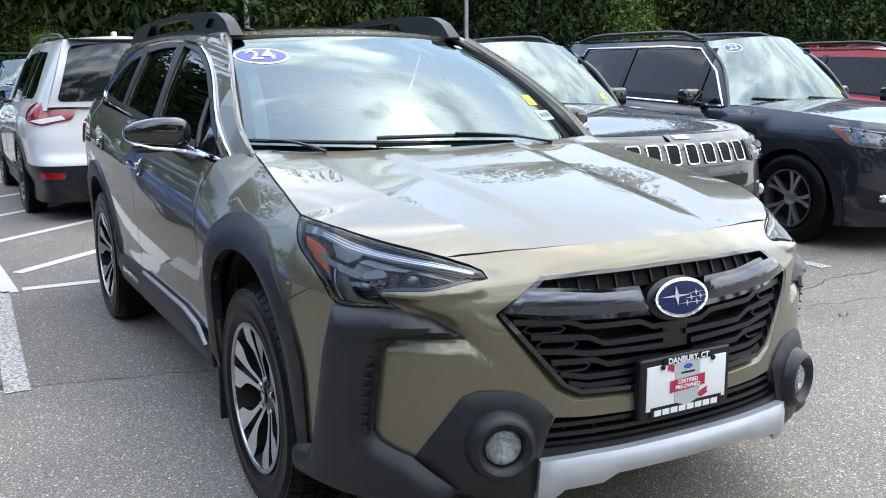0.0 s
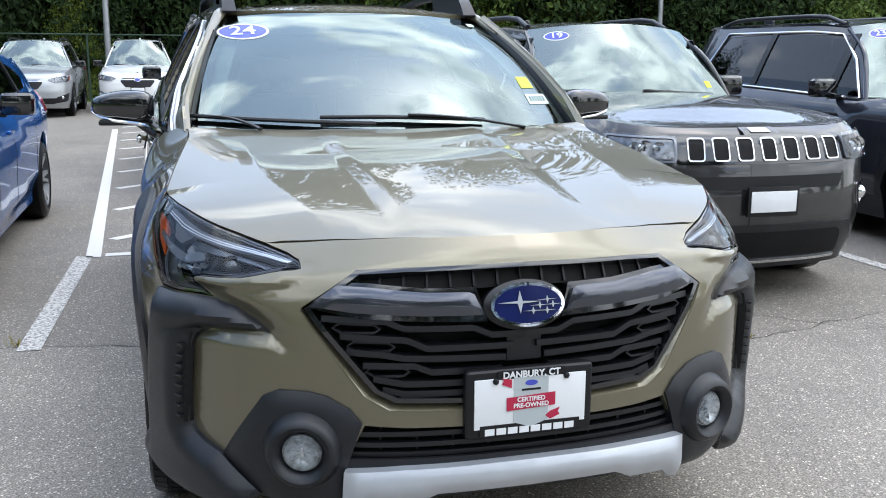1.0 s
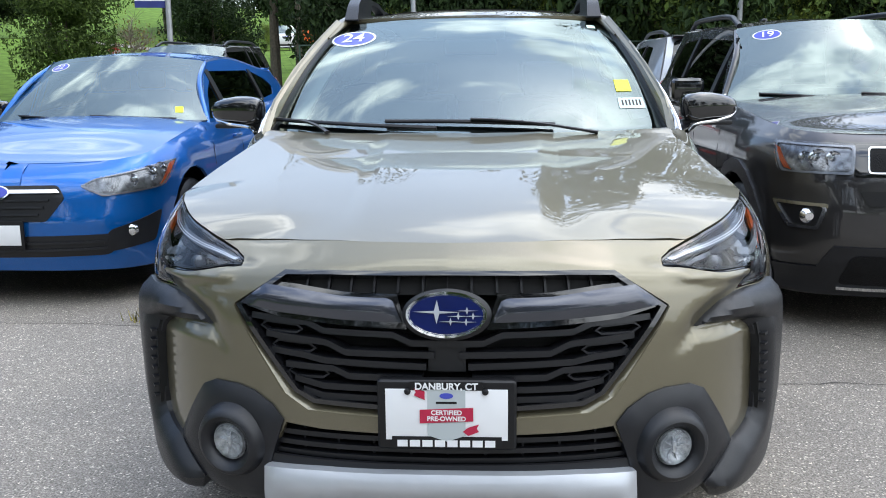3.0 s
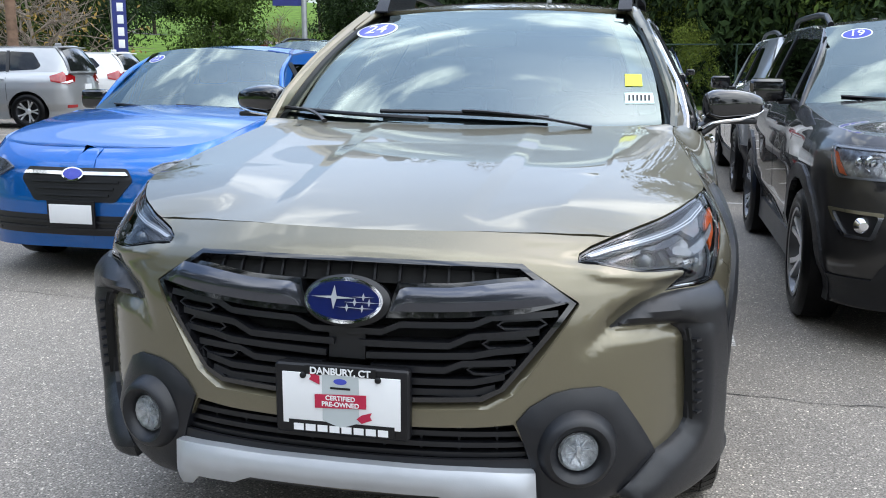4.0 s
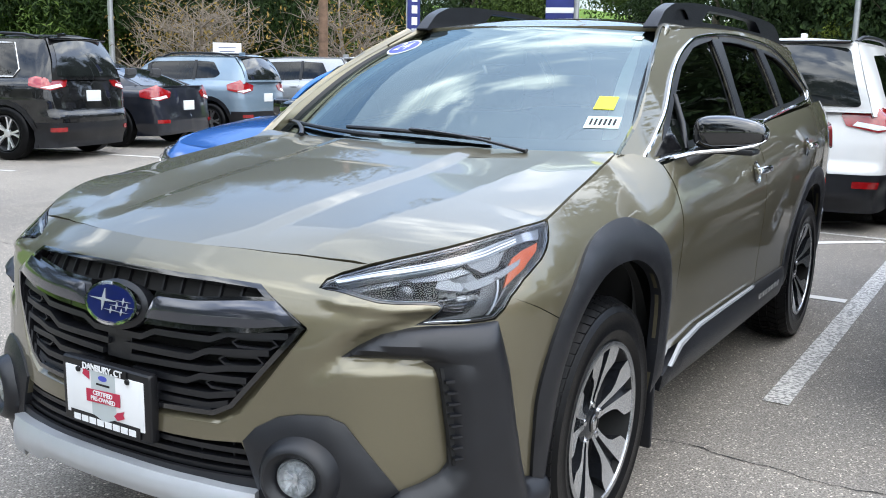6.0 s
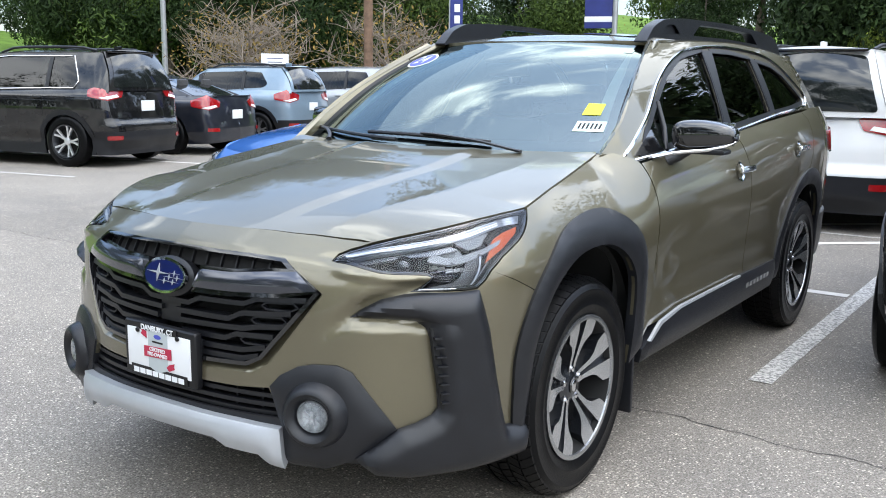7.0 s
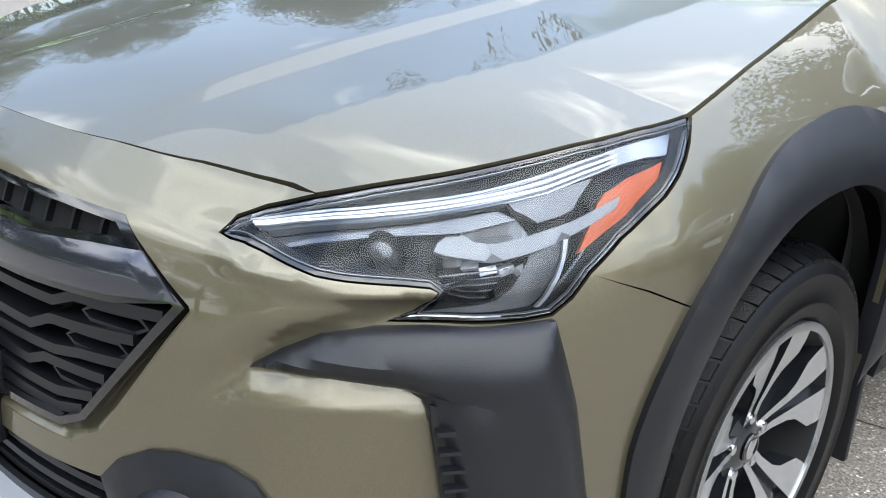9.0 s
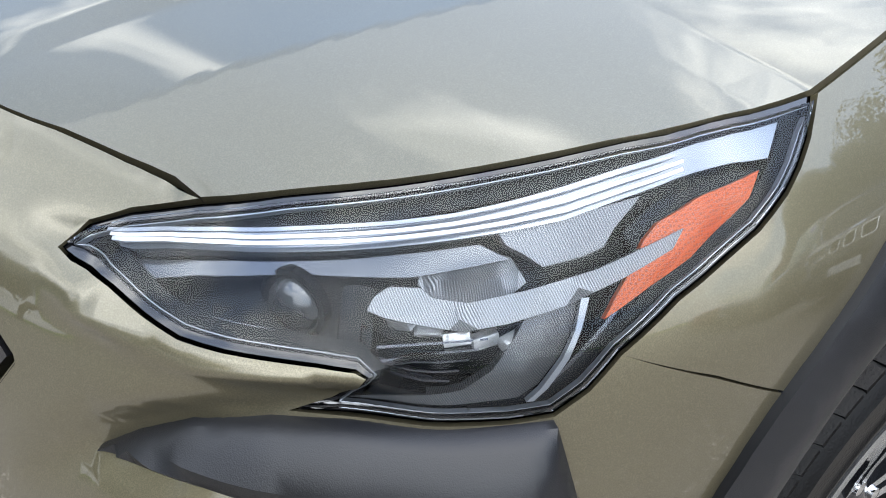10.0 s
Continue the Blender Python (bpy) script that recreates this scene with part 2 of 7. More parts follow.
ASPHALT = asphalt_material("worn_pale_asphalt", 1.02)
BAYS = asphalt_material("darker_bay_asphalt", 0.91)
LINE = marking_material("fresh_road_paint", 0.22)
OLDLINE = marking_material("worn_road_paint", 0.435)
LEAF = leaf_material("leaf_green", (0.050, 0.085, 0.022))
LEAFD = leaf_material("leaf_dark_green", (0.018, 0.036, 0.012))
LEAFY = leaf_material("leaf_yellow_green", (0.12, 0.17, 0.035))
BARK = surface("bark", (0.085, 0.068, 0.052), 0.9, 0, 0.35, 14, 0.8, 40)
GRASS = surface("mown_grass", (0.105, 0.170, 0.030), 0.9, 0, 0.3, 1.5, 0.8, 40, spec=0.06)
STEEL = surface("galvanised_steel", (0.36, 0.37, 0.38), 0.45, 0.7, 0.12, 6)


# ---- mesh helpers ----
def mesh_of(name, verts, faces, smooth=35.0):
    me = bpy.data.meshes.new(name)
    me.from_pydata([tuple(map(float, v)) for v in verts], [], [tuple(map(int, f)) for f in faces])
    me.validate()
    if smooth:
        me.polygons.foreach_set("use_smooth", [True] * len(me.polygons))
        me.set_sharp_from_angle(angle=radians(smooth))
    return me


def part(name, me, material, parent, label=""):
    ob = new(name, me)
    if not me.materials:
        me.materials.append(material)
    ob.parent = parent
    return tagged(ob, label)


def bm_mesh(name, bm, smooth=35.0):
    me = bpy.data.meshes.new(name)
    bmesh.ops.recalc_face_normals(bm, faces=bm.faces)
    bm.to_mesh(me)
    bm.free()
    if smooth:
        me.polygons.foreach_set("use_smooth", [True] * len(me.polygons))
        me.set_sharp_from_angle(angle=radians(smooth))
    return me


def block(size, at=(0, 0, 0), bevel=0.0, turn=None, segments=2):
    """A box with rounded edges."""
    bm = bmesh.new()
    bmesh.ops.create_cube(bm, size=1)
    bmesh.ops.scale(bm, vec=size, verts=bm.verts)
    if bevel:
        bmesh.ops.bevel(bm, geom=bm.edges[:], offset=bevel, segments=segments, profile=0.6, affect="EDGES")
    m = Matrix.Translation(at) @ (turn or Matrix.Identity(4))
    bmesh.ops.transform(bm, matrix=m, verts=bm.verts)
    return bm_mesh("block", bm)


def tube(points, radius, sides=10, cap=True, flat=1.0):
    """A round bar along a line of points; radius a number or one for each point."""
    pts = [Vector(p) for p in points]
    rad = radius if isinstance(radius, (list, tuple)) else [radius] * len(pts)
    verts, faces = [], []
    for i, p in enumerate(pts):
        d = (pts[min(i + 1, len(pts) - 1)] - pts[max(i - 1, 0)]).normalized()
        a = d.cross(Vector((0, 0, 1)))
        a = a.normalized() if a.length > 1e-3 else Vector((1, 0, 0))
        b = a.cross(d)
        for k in range(sides):
            t = 2 * math.pi * k / sides
            verts.append(p + a * math.cos(t) * rad[i] + b * math.sin(t) * rad[i] * flat)
    for i in range(len(pts) - 1):
        for k in range(sides):
            q = (k + 1) % sides
            faces.append((i * sides + k, i * sides + q, (i + 1) * sides + q, (i + 1) * sides + k))
    if cap:
        faces.append(tuple(range(sides))[::-1])
        faces.append(tuple((len(pts) - 1) * sides + k for k in range(sides)))
    return mesh_of("tube", verts, faces, 50)


def lathe(profile, axis="x", sides=40, at=(0, 0, 0), close=False, turn=None):
    """Turns a profile of (along the axis, radius) round the axis."""
    verts, faces = [], []
    n = len(profile)
    for k in range(sides):
        t = 2 * math.pi * k / sides
        for a, r in profile:
            c, s = r * math.cos(t), r * math.sin(t)
            v = Vector({"x": (a, c, s), "y": (c, a, s), "z": (c, s, a)}[axis])
            if turn:
                v = turn @ v
            verts.append(v + Vector(at))
    for k in range(sides):
        q = (k + 1) % sides
        for i in range(n if close else n - 1):
            j = (i + 1) % n
            faces.append((k * n + i, k * n + j, q * n + j, q * n + i))
    bm = bmesh.new()
    vs = [bm.verts.new(v) for v in verts]
    for f in faces:
        bm.faces.new([vs[i] for i in f])
    bmesh.ops.remove_doubles(bm, verts=bm.verts, dist=1e-5)
    return bm_mesh("lathe", bm, 38)


def joined(meshes):
    """Several meshes as one."""
    verts, faces = [], []
    for me in meshes:
        o = len(verts)
        verts += [tuple(v.co) for v in me.vertices]
        faces += [tuple(o + i for i in p.vertices) for p in me.polygons]
    return mesh_of("joined", verts, faces)


def mirrored(me):
    """The mesh on the other side of x = 0."""
    verts = [(-v.co[0], v.co[1], v.co[2]) for v in me.vertices]
    if not me.has_custom_normals:
        return mesh_of("mirrored", verts, [tuple(p.vertices)[::-1] for p in me.polygons])
    n = np.zeros((len(me.vertices), 3))
    for lp, cn in zip(me.loops, me.corner_normals):
        n[lp.vertex_index] = cn.vector
    out = mesh_of("mirrored", verts, [tuple(p.vertices)[::-1] for p in me.polygons], 0)
    out.polygons.foreach_set("use_smooth", [True] * len(out.polygons))
    out.normals_split_custom_set_from_vertices([(-a, b, c) for a, b, c in n])
    return out


def rnd(poly, r, k=4):
    """A polygon with its corners rounded; r one radius or one for each corner."""
    out, n = [], len(poly)
    for i in range(n):
        p, a, b = np.array(poly[i], float), np.array(poly[i - 1], float), np.array(poly[(i + 1) % n], float)
        ri = r[i] if isinstance(r, (list, tuple)) else r
        la, lb = np.linalg.norm(a - p), np.linalg.norm(b - p)
        d = min(ri, la * 0.45, lb * 0.45)
        if d < 1e-4:
            out.append(tuple(p))
            continue
        p0, p1 = p + (a - p) / la * d, p + (b - p) / lb * d
        for j in range(k + 1):
            t = j / k
            out.append(tuple((1 - t) ** 2 * p0 + 2 * t * (1 - t) * p + t * t * p1))
    return out


def curve2(points, n=6):
    """A smooth open line through points (any dimension), n steps a span."""
    P = [np.array(p, float) for p in points]
    P = [2 * P[0] - P[1]] + P + [2 * P[-1] - P[-2]]
    out = []
    for i in range(1, len(P) - 2):
        a, b, c, d = P[i - 1:i + 3]
        for j in range(n):
            t = j / n
            out.append(tuple(0.5 * (2 * b + (c - a) * t + (2 * a - 5 * b + 4 * c - d) * t * t + (3 * b - a - 3 * c + d) * t ** 3)))
    out.append(tuple(P[-2]))
    return out


def inside(pts, poly):
    x, y = pts[:, 0], pts[:, 1]
    res = np.zeros(len(pts), bool)
    q = np.array(poly)
    for (x0, y0), (x1, y1) in zip(q, np.roll(q, -1, 0)):
        c = ((y0 > y) != (y1 > y)) & (x < (x1 - x0) * (y - y0) / ((y1 - y0) or 1e-12) + x0)
        res ^= c
    return res


def edge_distance(pts, loops):
    best = np.full(len(pts), 1e9)
    for poly in loops:
        q = np.array(poly)
        for a, b in zip(q, np.roll(q, -1, 0)):
            d = b - a
            t = np.clip(((pts - a) @ d) / max(d @ d, 1e-12), 0, 1)
            best = np.minimum(best, np.linalg.norm(pts - a - t[:, None] * d, axis=1))
    return best


def drape(outline, fn, step=0.03, off=0.0, thick=0.006, holes=(), puff=0.0, width=0.03, smooth=40.0):
    """A panel: the outline (and its holes), in the two parameters of the surface fn, filled with a fine net and laid on it,
    off above it; puff swells it towards the middle over width; thick turns its edges inwards."""
    loops = []
    for poly in (outline, *holes):
        lp = []
        for a, b in zip(poly, poly[1:] + poly[:1]):
            a, b = np.array(a, float), np.array(b, float)
            k = max(1, int(np.ceil(np.linalg.norm(b - a) / step)))
            lp += [tuple(a + (b - a) * i / k) for i in range(k)]
        loops.append(lp)
    lo, hi = np.min(loops[0], 0), np.max(loops[0], 0)
    gu, gv = np.meshgrid(np.arange(lo[0] + step / 2, hi[0], step), np.arange(lo[1] + step / 2, hi[1], step))
    g = np.column_stack([gu.ravel(), gv.ravel()])
    g = g[inside(g, loops[0])]
    for h in loops[1:]:
        g = g[~inside(g, h)]
    g = g[edge_distance(g, loops) > step * 0.42]
    verts, edges = [], []
    for lp in loops:
        o = len(verts)
        verts += lp
        edges += [(o + i, o + (i + 1) % len(lp)) for i in range(len(lp))]
    verts += [tuple(p) for p in g]
    r = geometry.delaunay_2d_cdt([Vector(v) for v in verts], edges, [], 0, 1e-6)
    uv, tris = np.array([tuple(v) for v in r[0]]), np.array([tuple(f) for f in r[2]])
    mid = uv[tris].mean(1)
    keep = inside(mid, loops[0])
    for h in loops[1:]:
        keep &= ~inside(mid, h)
    tris = [tuple(int(i) for i in f) for f in tris[keep]]
    p = fn(uv[:, 0], uv[:, 1])
    e = 3e-3
    du = fn(uv[:, 0] + e, uv[:, 1]) - fn(uv[:, 0] - e, uv[:, 1])
    dv = fn(uv[:, 0], uv[:, 1] + e) - fn(uv[:, 0], uv[:, 1] - e)
    nrm = np.cross(du, dv)
    nrm /= np.maximum(np.linalg.norm(nrm, axis=1), 1e-9)[:, None]
    o = np.full(len(uv), float(off))
    if puff:
        d = np.clip(edge_distance(uv, loops) / width, 0, 1)
        o = o + puff * (1 - (1 - d) ** 2)
    top = p + nrm * o[:, None]
    vs, fs = list(top), list(tris)
    if thick and not puff:
        dirs = {}
        for f in tris:
            for a, b in zip(f, f[1:] + f[:1]):
                dirs[(a, b)] = 1
        ns = list(nrm)
        for a, b in dirs:
            if (b, a) not in dirs:
                o4, out = len(vs), np.cross(top[b] - top[a], nrm[a])
                out = out / max(np.linalg.norm(out), 1e-9)
                vs += [top[b], top[a], p[a] + nrm[a] * (off - thick), p[b] + nrm[b] * (off - thick)]
                ns += [out] * 4
                fs.append((o4, o4 + 1, o4 + 2, o4 + 3))
        me = mesh_of("panel", vs, fs, 0)
        me.polygons.foreach_set("use_smooth", [True] * len(me.polygons))
        me.normals_split_custom_set_from_vertices([tuple(map(float, n)) for n in ns])
        return me
    if thick:
        cnt = {}
        for f in tris:
            for a, b in zip(f, f[1:] + f[:1]):
                cnt[(a, b)] = 1
        low = {}
        for a, b in list(cnt):
            if (b, a) not in cnt:
                for i in (a, b):
                    if i not in low:
                        low[i] = len(vs)
                        vs.append(p[i] + nrm[i] * (off - thick))
                fs.append((b, a, low[a], low[b]))
    return mesh_of("panel", vs, fs, smooth)


def smoothstep(a, b, v):
    t = np.clip((np.asarray(v, float) - a) / (b - a), 0, 1)
    return t * t * (3 - 2 * t)


def thing(name, label, category, group="", kind=""):
    return tagged(new(name), label, category, group, kind)
BROWNLEAF = leaf_material("leaf_brown", (0.17, 0.13, 0.045))
STRAW = leaf_material("dry_weed", (0.20, 0.19, 0.06))
ORANGE = surface("orange_plastic", (0.75, 0.14, 0.02), 0.5, 0, 0.12, 4)
TWIG = surface("pale_grey_brown_twigs", (0.20, 0.165, 0.13), 0.9, 0, 0.3, 10, 0.4, 60)
GUNMETAL = surface("gunmetal_alloy", (0.34, 0.345, 0.355), 0.30, 0.85, 0.1, 20)
GREENM = surface("green_coated_steel", (0.03, 0.06, 0.04), 0.6, 0.1, 0.2, 8)
EMBLEM = surface("emblem_blue", (0.003, 0.008, 0.065), 0.3, 0.0, 0.15, 20, spec=0.25)
PLATEGREY = surface("plate_grey", (0.42, 0.46, 0.47), 0.4, 0, 0.04, 6)
PLATERED = surface("plate_red", (0.40, 0.012, 0.05), 0.4, 0, 0.05, 6)
DARKLAMP = surface("lamp_black", (0.008, 0.009, 0.011), 0.22, 0.0, 0.05, 6, coat=0.0)
next(n for n in DARKLAMP.node_tree.nodes if n.type == "BSDF_PRINCIPLED").inputs["Specular IOR Level"].default_value = 0.16
GLINT = surface("faceted_bright_reflector", (0.56, 0.58, 0.60), 0.20, 0.60, 0.35, 70, 0.5, 140, coat=0.4)
ICE = surface("frosted_strip", (0.27, 0.295, 0.34), 0.14, 0.5, 0.12, 9, coat=0.8)
FROST = ribbed("ribbed_clear_plastic", (0.20, 0.212, 0.235), 190.0)
GUIDE = ribbed("bright_ribbed_plastic", (0.25, 0.265, 0.29), 210.0)
FROSTD = ribbed("grey_ribbed_plastic", (0.105, 0.110, 0.120), 230.0)
SHELF = surface("blue_grey_lamp_shelf", (0.085, 0.095, 0.115), 0.12, 0.5, 0.2, 12, coat=0.6)
BRIGHT = surface("white_light_line", (0.70, 0.74, 0.80), 0.15, 0.2, 0.05, 12, coat=0.6)
PROJ = surface("projector_glass", (0.05, 0.055, 0.062), 0.02, 0.35, 0.3, 30, coat=1.0)
DISCM = surface("brake_steel", (0.16, 0.155, 0.15), 0.4, 0.8, 0.2, 20)
PALETRIM = surface("pale_grey_trim", (0.42, 0.44, 0.43), 0.8, 0, 0.08, 12)
FLAGBLUE = surface("banner_blue", (0.02, 0.03, 0.16), 0.7, 0, 0.15, 4)
STOPRED = surface("sign_red", (0.45, 0.02, 0.02), 0.4, 0, 0.08, 6)
WOODPOLE = surface("weathered_wood", (0.16, 0.10, 0.065), 0.85, 0, 0.3, 6, 0.6, 40)


# ---- car bodies ----
class Shell:
    """The outer skin below the windows: a plan outline from the nose round one side to the tail, drawn in by fn(x, y, nx, ny, z)."""

    def __init__(self, ctrl, inset):
        c = np.array(curve2(ctrl, 24))
        d = np.linalg.norm(np.diff(c, axis=0), axis=1)
        self.s = np.concatenate([[0], np.cumsum(d)])
        self.x, self.y = c[:, 0], c[:, 1]
        t = np.gradient(c, axis=0)
        t /= np.linalg.norm(t, axis=1)[:, None]
        nx, ny = t[:, 1], -t[:, 0]
        nx[0], ny[0], nx[-1], ny[-1] = 0, -1, 0, 1
        self.nx, self.ny = nx, ny
        self.inset, self.end = inset, self.s[-1]

    def __call__(self, s, z):
        return self.plain(s, z)

    def plain(self, s, z):
        s, z = np.asarray(s, float), np.asarray(z, float)
        a = np.abs(s)
        x, y = np.interp(a, self.s, self.x), np.interp(a, self.s, self.y)
        nx, ny = np.interp(a, self.s, self.nx), np.interp(a, self.s, self.ny)
        i = self.inset(x, y, nx, ny, z)
        return np.stack([np.sign(s + 1e-12) * (x - nx * i), y - ny * i, z], -1)

    def sx(self, x):
        k = np.argmax(self.x > self.x.max() * 0.995)
        return float(np.interp(x, self.x[:k + 1], self.s[:k + 1]))

    def sy(self, y):
        return float(np.interp(y, self.y, self.s))

    def at(self, x, y):
        """The place along the outline that lies nearest to (x, y)."""
        return float(self.s[np.argmin((self.x - x) ** 2 + (self.y - y) ** 2)])


def arch(cy, r, z0, n=14, flat=1.0):
    """A wheel opening, seen from the side."""
    return [(cy + r * math.cos(t), max(z0, r * flat * math.sin(t) + 0.34)) for t in np.linspace(math.pi * 1.12, -math.pi * 0.12, n)]


def both(half):
    """An outline that is the same on both sides of s = 0, from its right half (first and last on the middle)."""
    return half + [(-a, b) for a, b in half[::-1] if a > 1e-6]


TYRES = {}


def wheel(parent, at, side, r=0.34, rim=0.235, width=0.22, spokes=5, dark=False, name="wheel"):
    """A wheel: brake disc with tyre and rim under it. side: +1 shows its face towards +x."""
    key = (r, rim, width, spokes, dark)
    if key not in TYRES:
        w = width / 2
        tyre = lathe([(-w * 0.75, rim), (-w, rim + 0.03), (-w * 1.02, (rim + r) / 2), (-w * 0.9, r - 0.02), (-w * 0.7, r), (w * 0.7, r), (w * 0.9, r - 0.02), (w * 1.02, (rim + r) / 2), (w, rim + 0.03), (w * 0.75, rim)], "x", 44)
        parts = [lathe([(w * 0.45, rim - 0.035), (w * 0.78, rim - 0.02), (w * 0.95, rim - 0.012), (w * 0.98, rim + 0.004), (w * 0.8, rim + 0.004), (-w * 0.7, rim + 0.002), (-w * 0.7, rim - 0.02), (w * 0.45, rim - 0.035)], "x", 44)]
        for k in range(spokes):
            for da in (-0.20, 0.20):
                a = 2 * math.pi * k / spokes
                b = a + da
                p0, p1 = 0.05, rim - 0.012
                q = []
                for rr, ww, xx in ((p0, 0.013, w * 0.62), (p1 * 0.6, 0.013, w * 0.72), (p1, 0.017, w * 0.9)):
                    ang = a + (b - a) * min(1, rr / p1 * 1.1)
                    c, s = math.cos(ang), math.sin(ang)
                    for sg, dx in ((-1, 0), (1, 0), (1, -0.03), (-1, -0.03)):
                        q.append((xx + dx, rr * c - sg * ww * s, rr * s + sg * ww * c))
                f = []
                for i in (0, 4):
                    for j in range(4):
                        f.append((i + j, i + (j + 1) % 4, i + 4 + (j + 1) % 4, i + 4 + j))
                f += [(3, 2, 1, 0), (8, 9, 10, 11)]
                parts.append(mesh_of("spoke", q, f, 30))
        parts.append(lathe([(w * 0.4, 0.062), (w * 0.62, 0.058), (w * 0.7, 0.035), (w * 0.72, 0.0)], "x", 20))
        disc = lathe([(-0.04, 0.0), (-0.04, rim - 0.03), (-0.02, rim - 0.03), (-0.02, 0.07), (0.0, 0.0)], "x", 32)
        TYRES[key] = (disc, tyre, parts[0], joined(parts[1:]))
    disc, tyre, barrel, face = TYRES[key]
    hub = part(name, disc, DARK, parent)
    hub.matrix_basis = pose(*at, 0, 0, 0 if side > 0 else 180)
    part("tyre", tyre, RUBBER, hub)
    part("rim", barrel, DARKALLOY, hub)
    part("spokes", face, GUNMETAL if dark else MACHINED, hub)
    return hub


def seat(parent, x, y, z=0.42):
    """A bucket seat, as a mesh each for cushion, back and head rest."""
    part("seat_cushion", block((0.5, 0.5, 0.16), (x, y, z + 0.08), 0.05), CLOTH, parent)
    part("seat_back", block((0.48, 0.14, 0.62), (x, y + 0.30, z + 0.42), 0.05, pose(0, 0, 0, -14)), CLOTH, parent)
    part("head_rest", block((0.25, 0.09, 0.17), (x, y + 0.40, z + 0.82), 0.04), CLOTH, parent)


def text_mesh(word, height, depth=0.001, align="CENTER", bold=0.0):
    c = bpy.data.curves.new("word", "FONT")
    c.body, c.size, c.align_x, c.align_y, c.extrude, c.offset = word, height, align, "CENTER", depth, bold
    o = bpy.data.objects.new("word", c)
    scene.collection.objects.link(o)
    me = bpy.data.meshes.new_from_object(o.evaluated_get(bpy.context.evaluated_depsgraph_get()))
    bpy.data.objects.remove(o)
    bpy.data.curves.remove(c)
    return me


def turned(me, m):
    me.transform(m)
    return me


STICKER = surface("sticker_blue", (0.055, 0.07, 0.42), 0.35, 0, 0.05, 8)
YELLOW = surface("sticker_yellow", (0.75, 0.80, 0.02), 0.5, 0, 0.04, 8)
PALEGREEN = surface("sticker_pale", (0.62, 0.80, 0.74), 0.5, 0, 0.04, 8)
INK = surface("ink_black", (0.006, 0.006, 0.0072), 0.42, spec=0.35)


def year_sticker(parent, fn, u, v, word, ax, av, lift=0.0042):
    """An oval with a year on it, on the inside of the windscreen."""
    o = [(u + ax * math.cos(t), v + av * math.sin(t)) for t in np.linspace(0, 2 * math.pi, 40)[:-1]]
    base = part("year_sticker", drape(o, fn, 0.03, 0.0015, 0.001), WHITEP, parent, "oval white and blue year sticker")
    o2 = [(u + ax * 0.9 * math.cos(t), v + av * 0.85 * math.sin(t)) for t in np.linspace(0, 2 * math.pi, 40)[:-1]]
    part("blue_oval", drape(o2, fn, 0.03, 0.0022, 0.0005), STICKER, base)
    p, e = fn(np.array([u]), np.array([v]))[0], 1e-3
    du = Vector((fn(np.array([u + e]), np.array([v]))[0] - p)).normalized()
    dv = Vector((fn(np.array([u]), np.array([v + e]))[0] - p)).normalized()
    n = du.cross(dv).normalized()
    dv = n.cross(du)
    m = Matrix((du, dv, n)).transposed().to_4x4()
    me = text_mesh(word, 1.0, 0.0, "CENTER", 0.014)
    for vert in me.vertices:
        q = fn(np.array([u + vert.co.x * ax * 1.02]), np.array([v + vert.co.y * av * 1.55]))[0]
        vert.co = Vector(q) + n * lift
    part("year_digits", me, WHITEP, base)


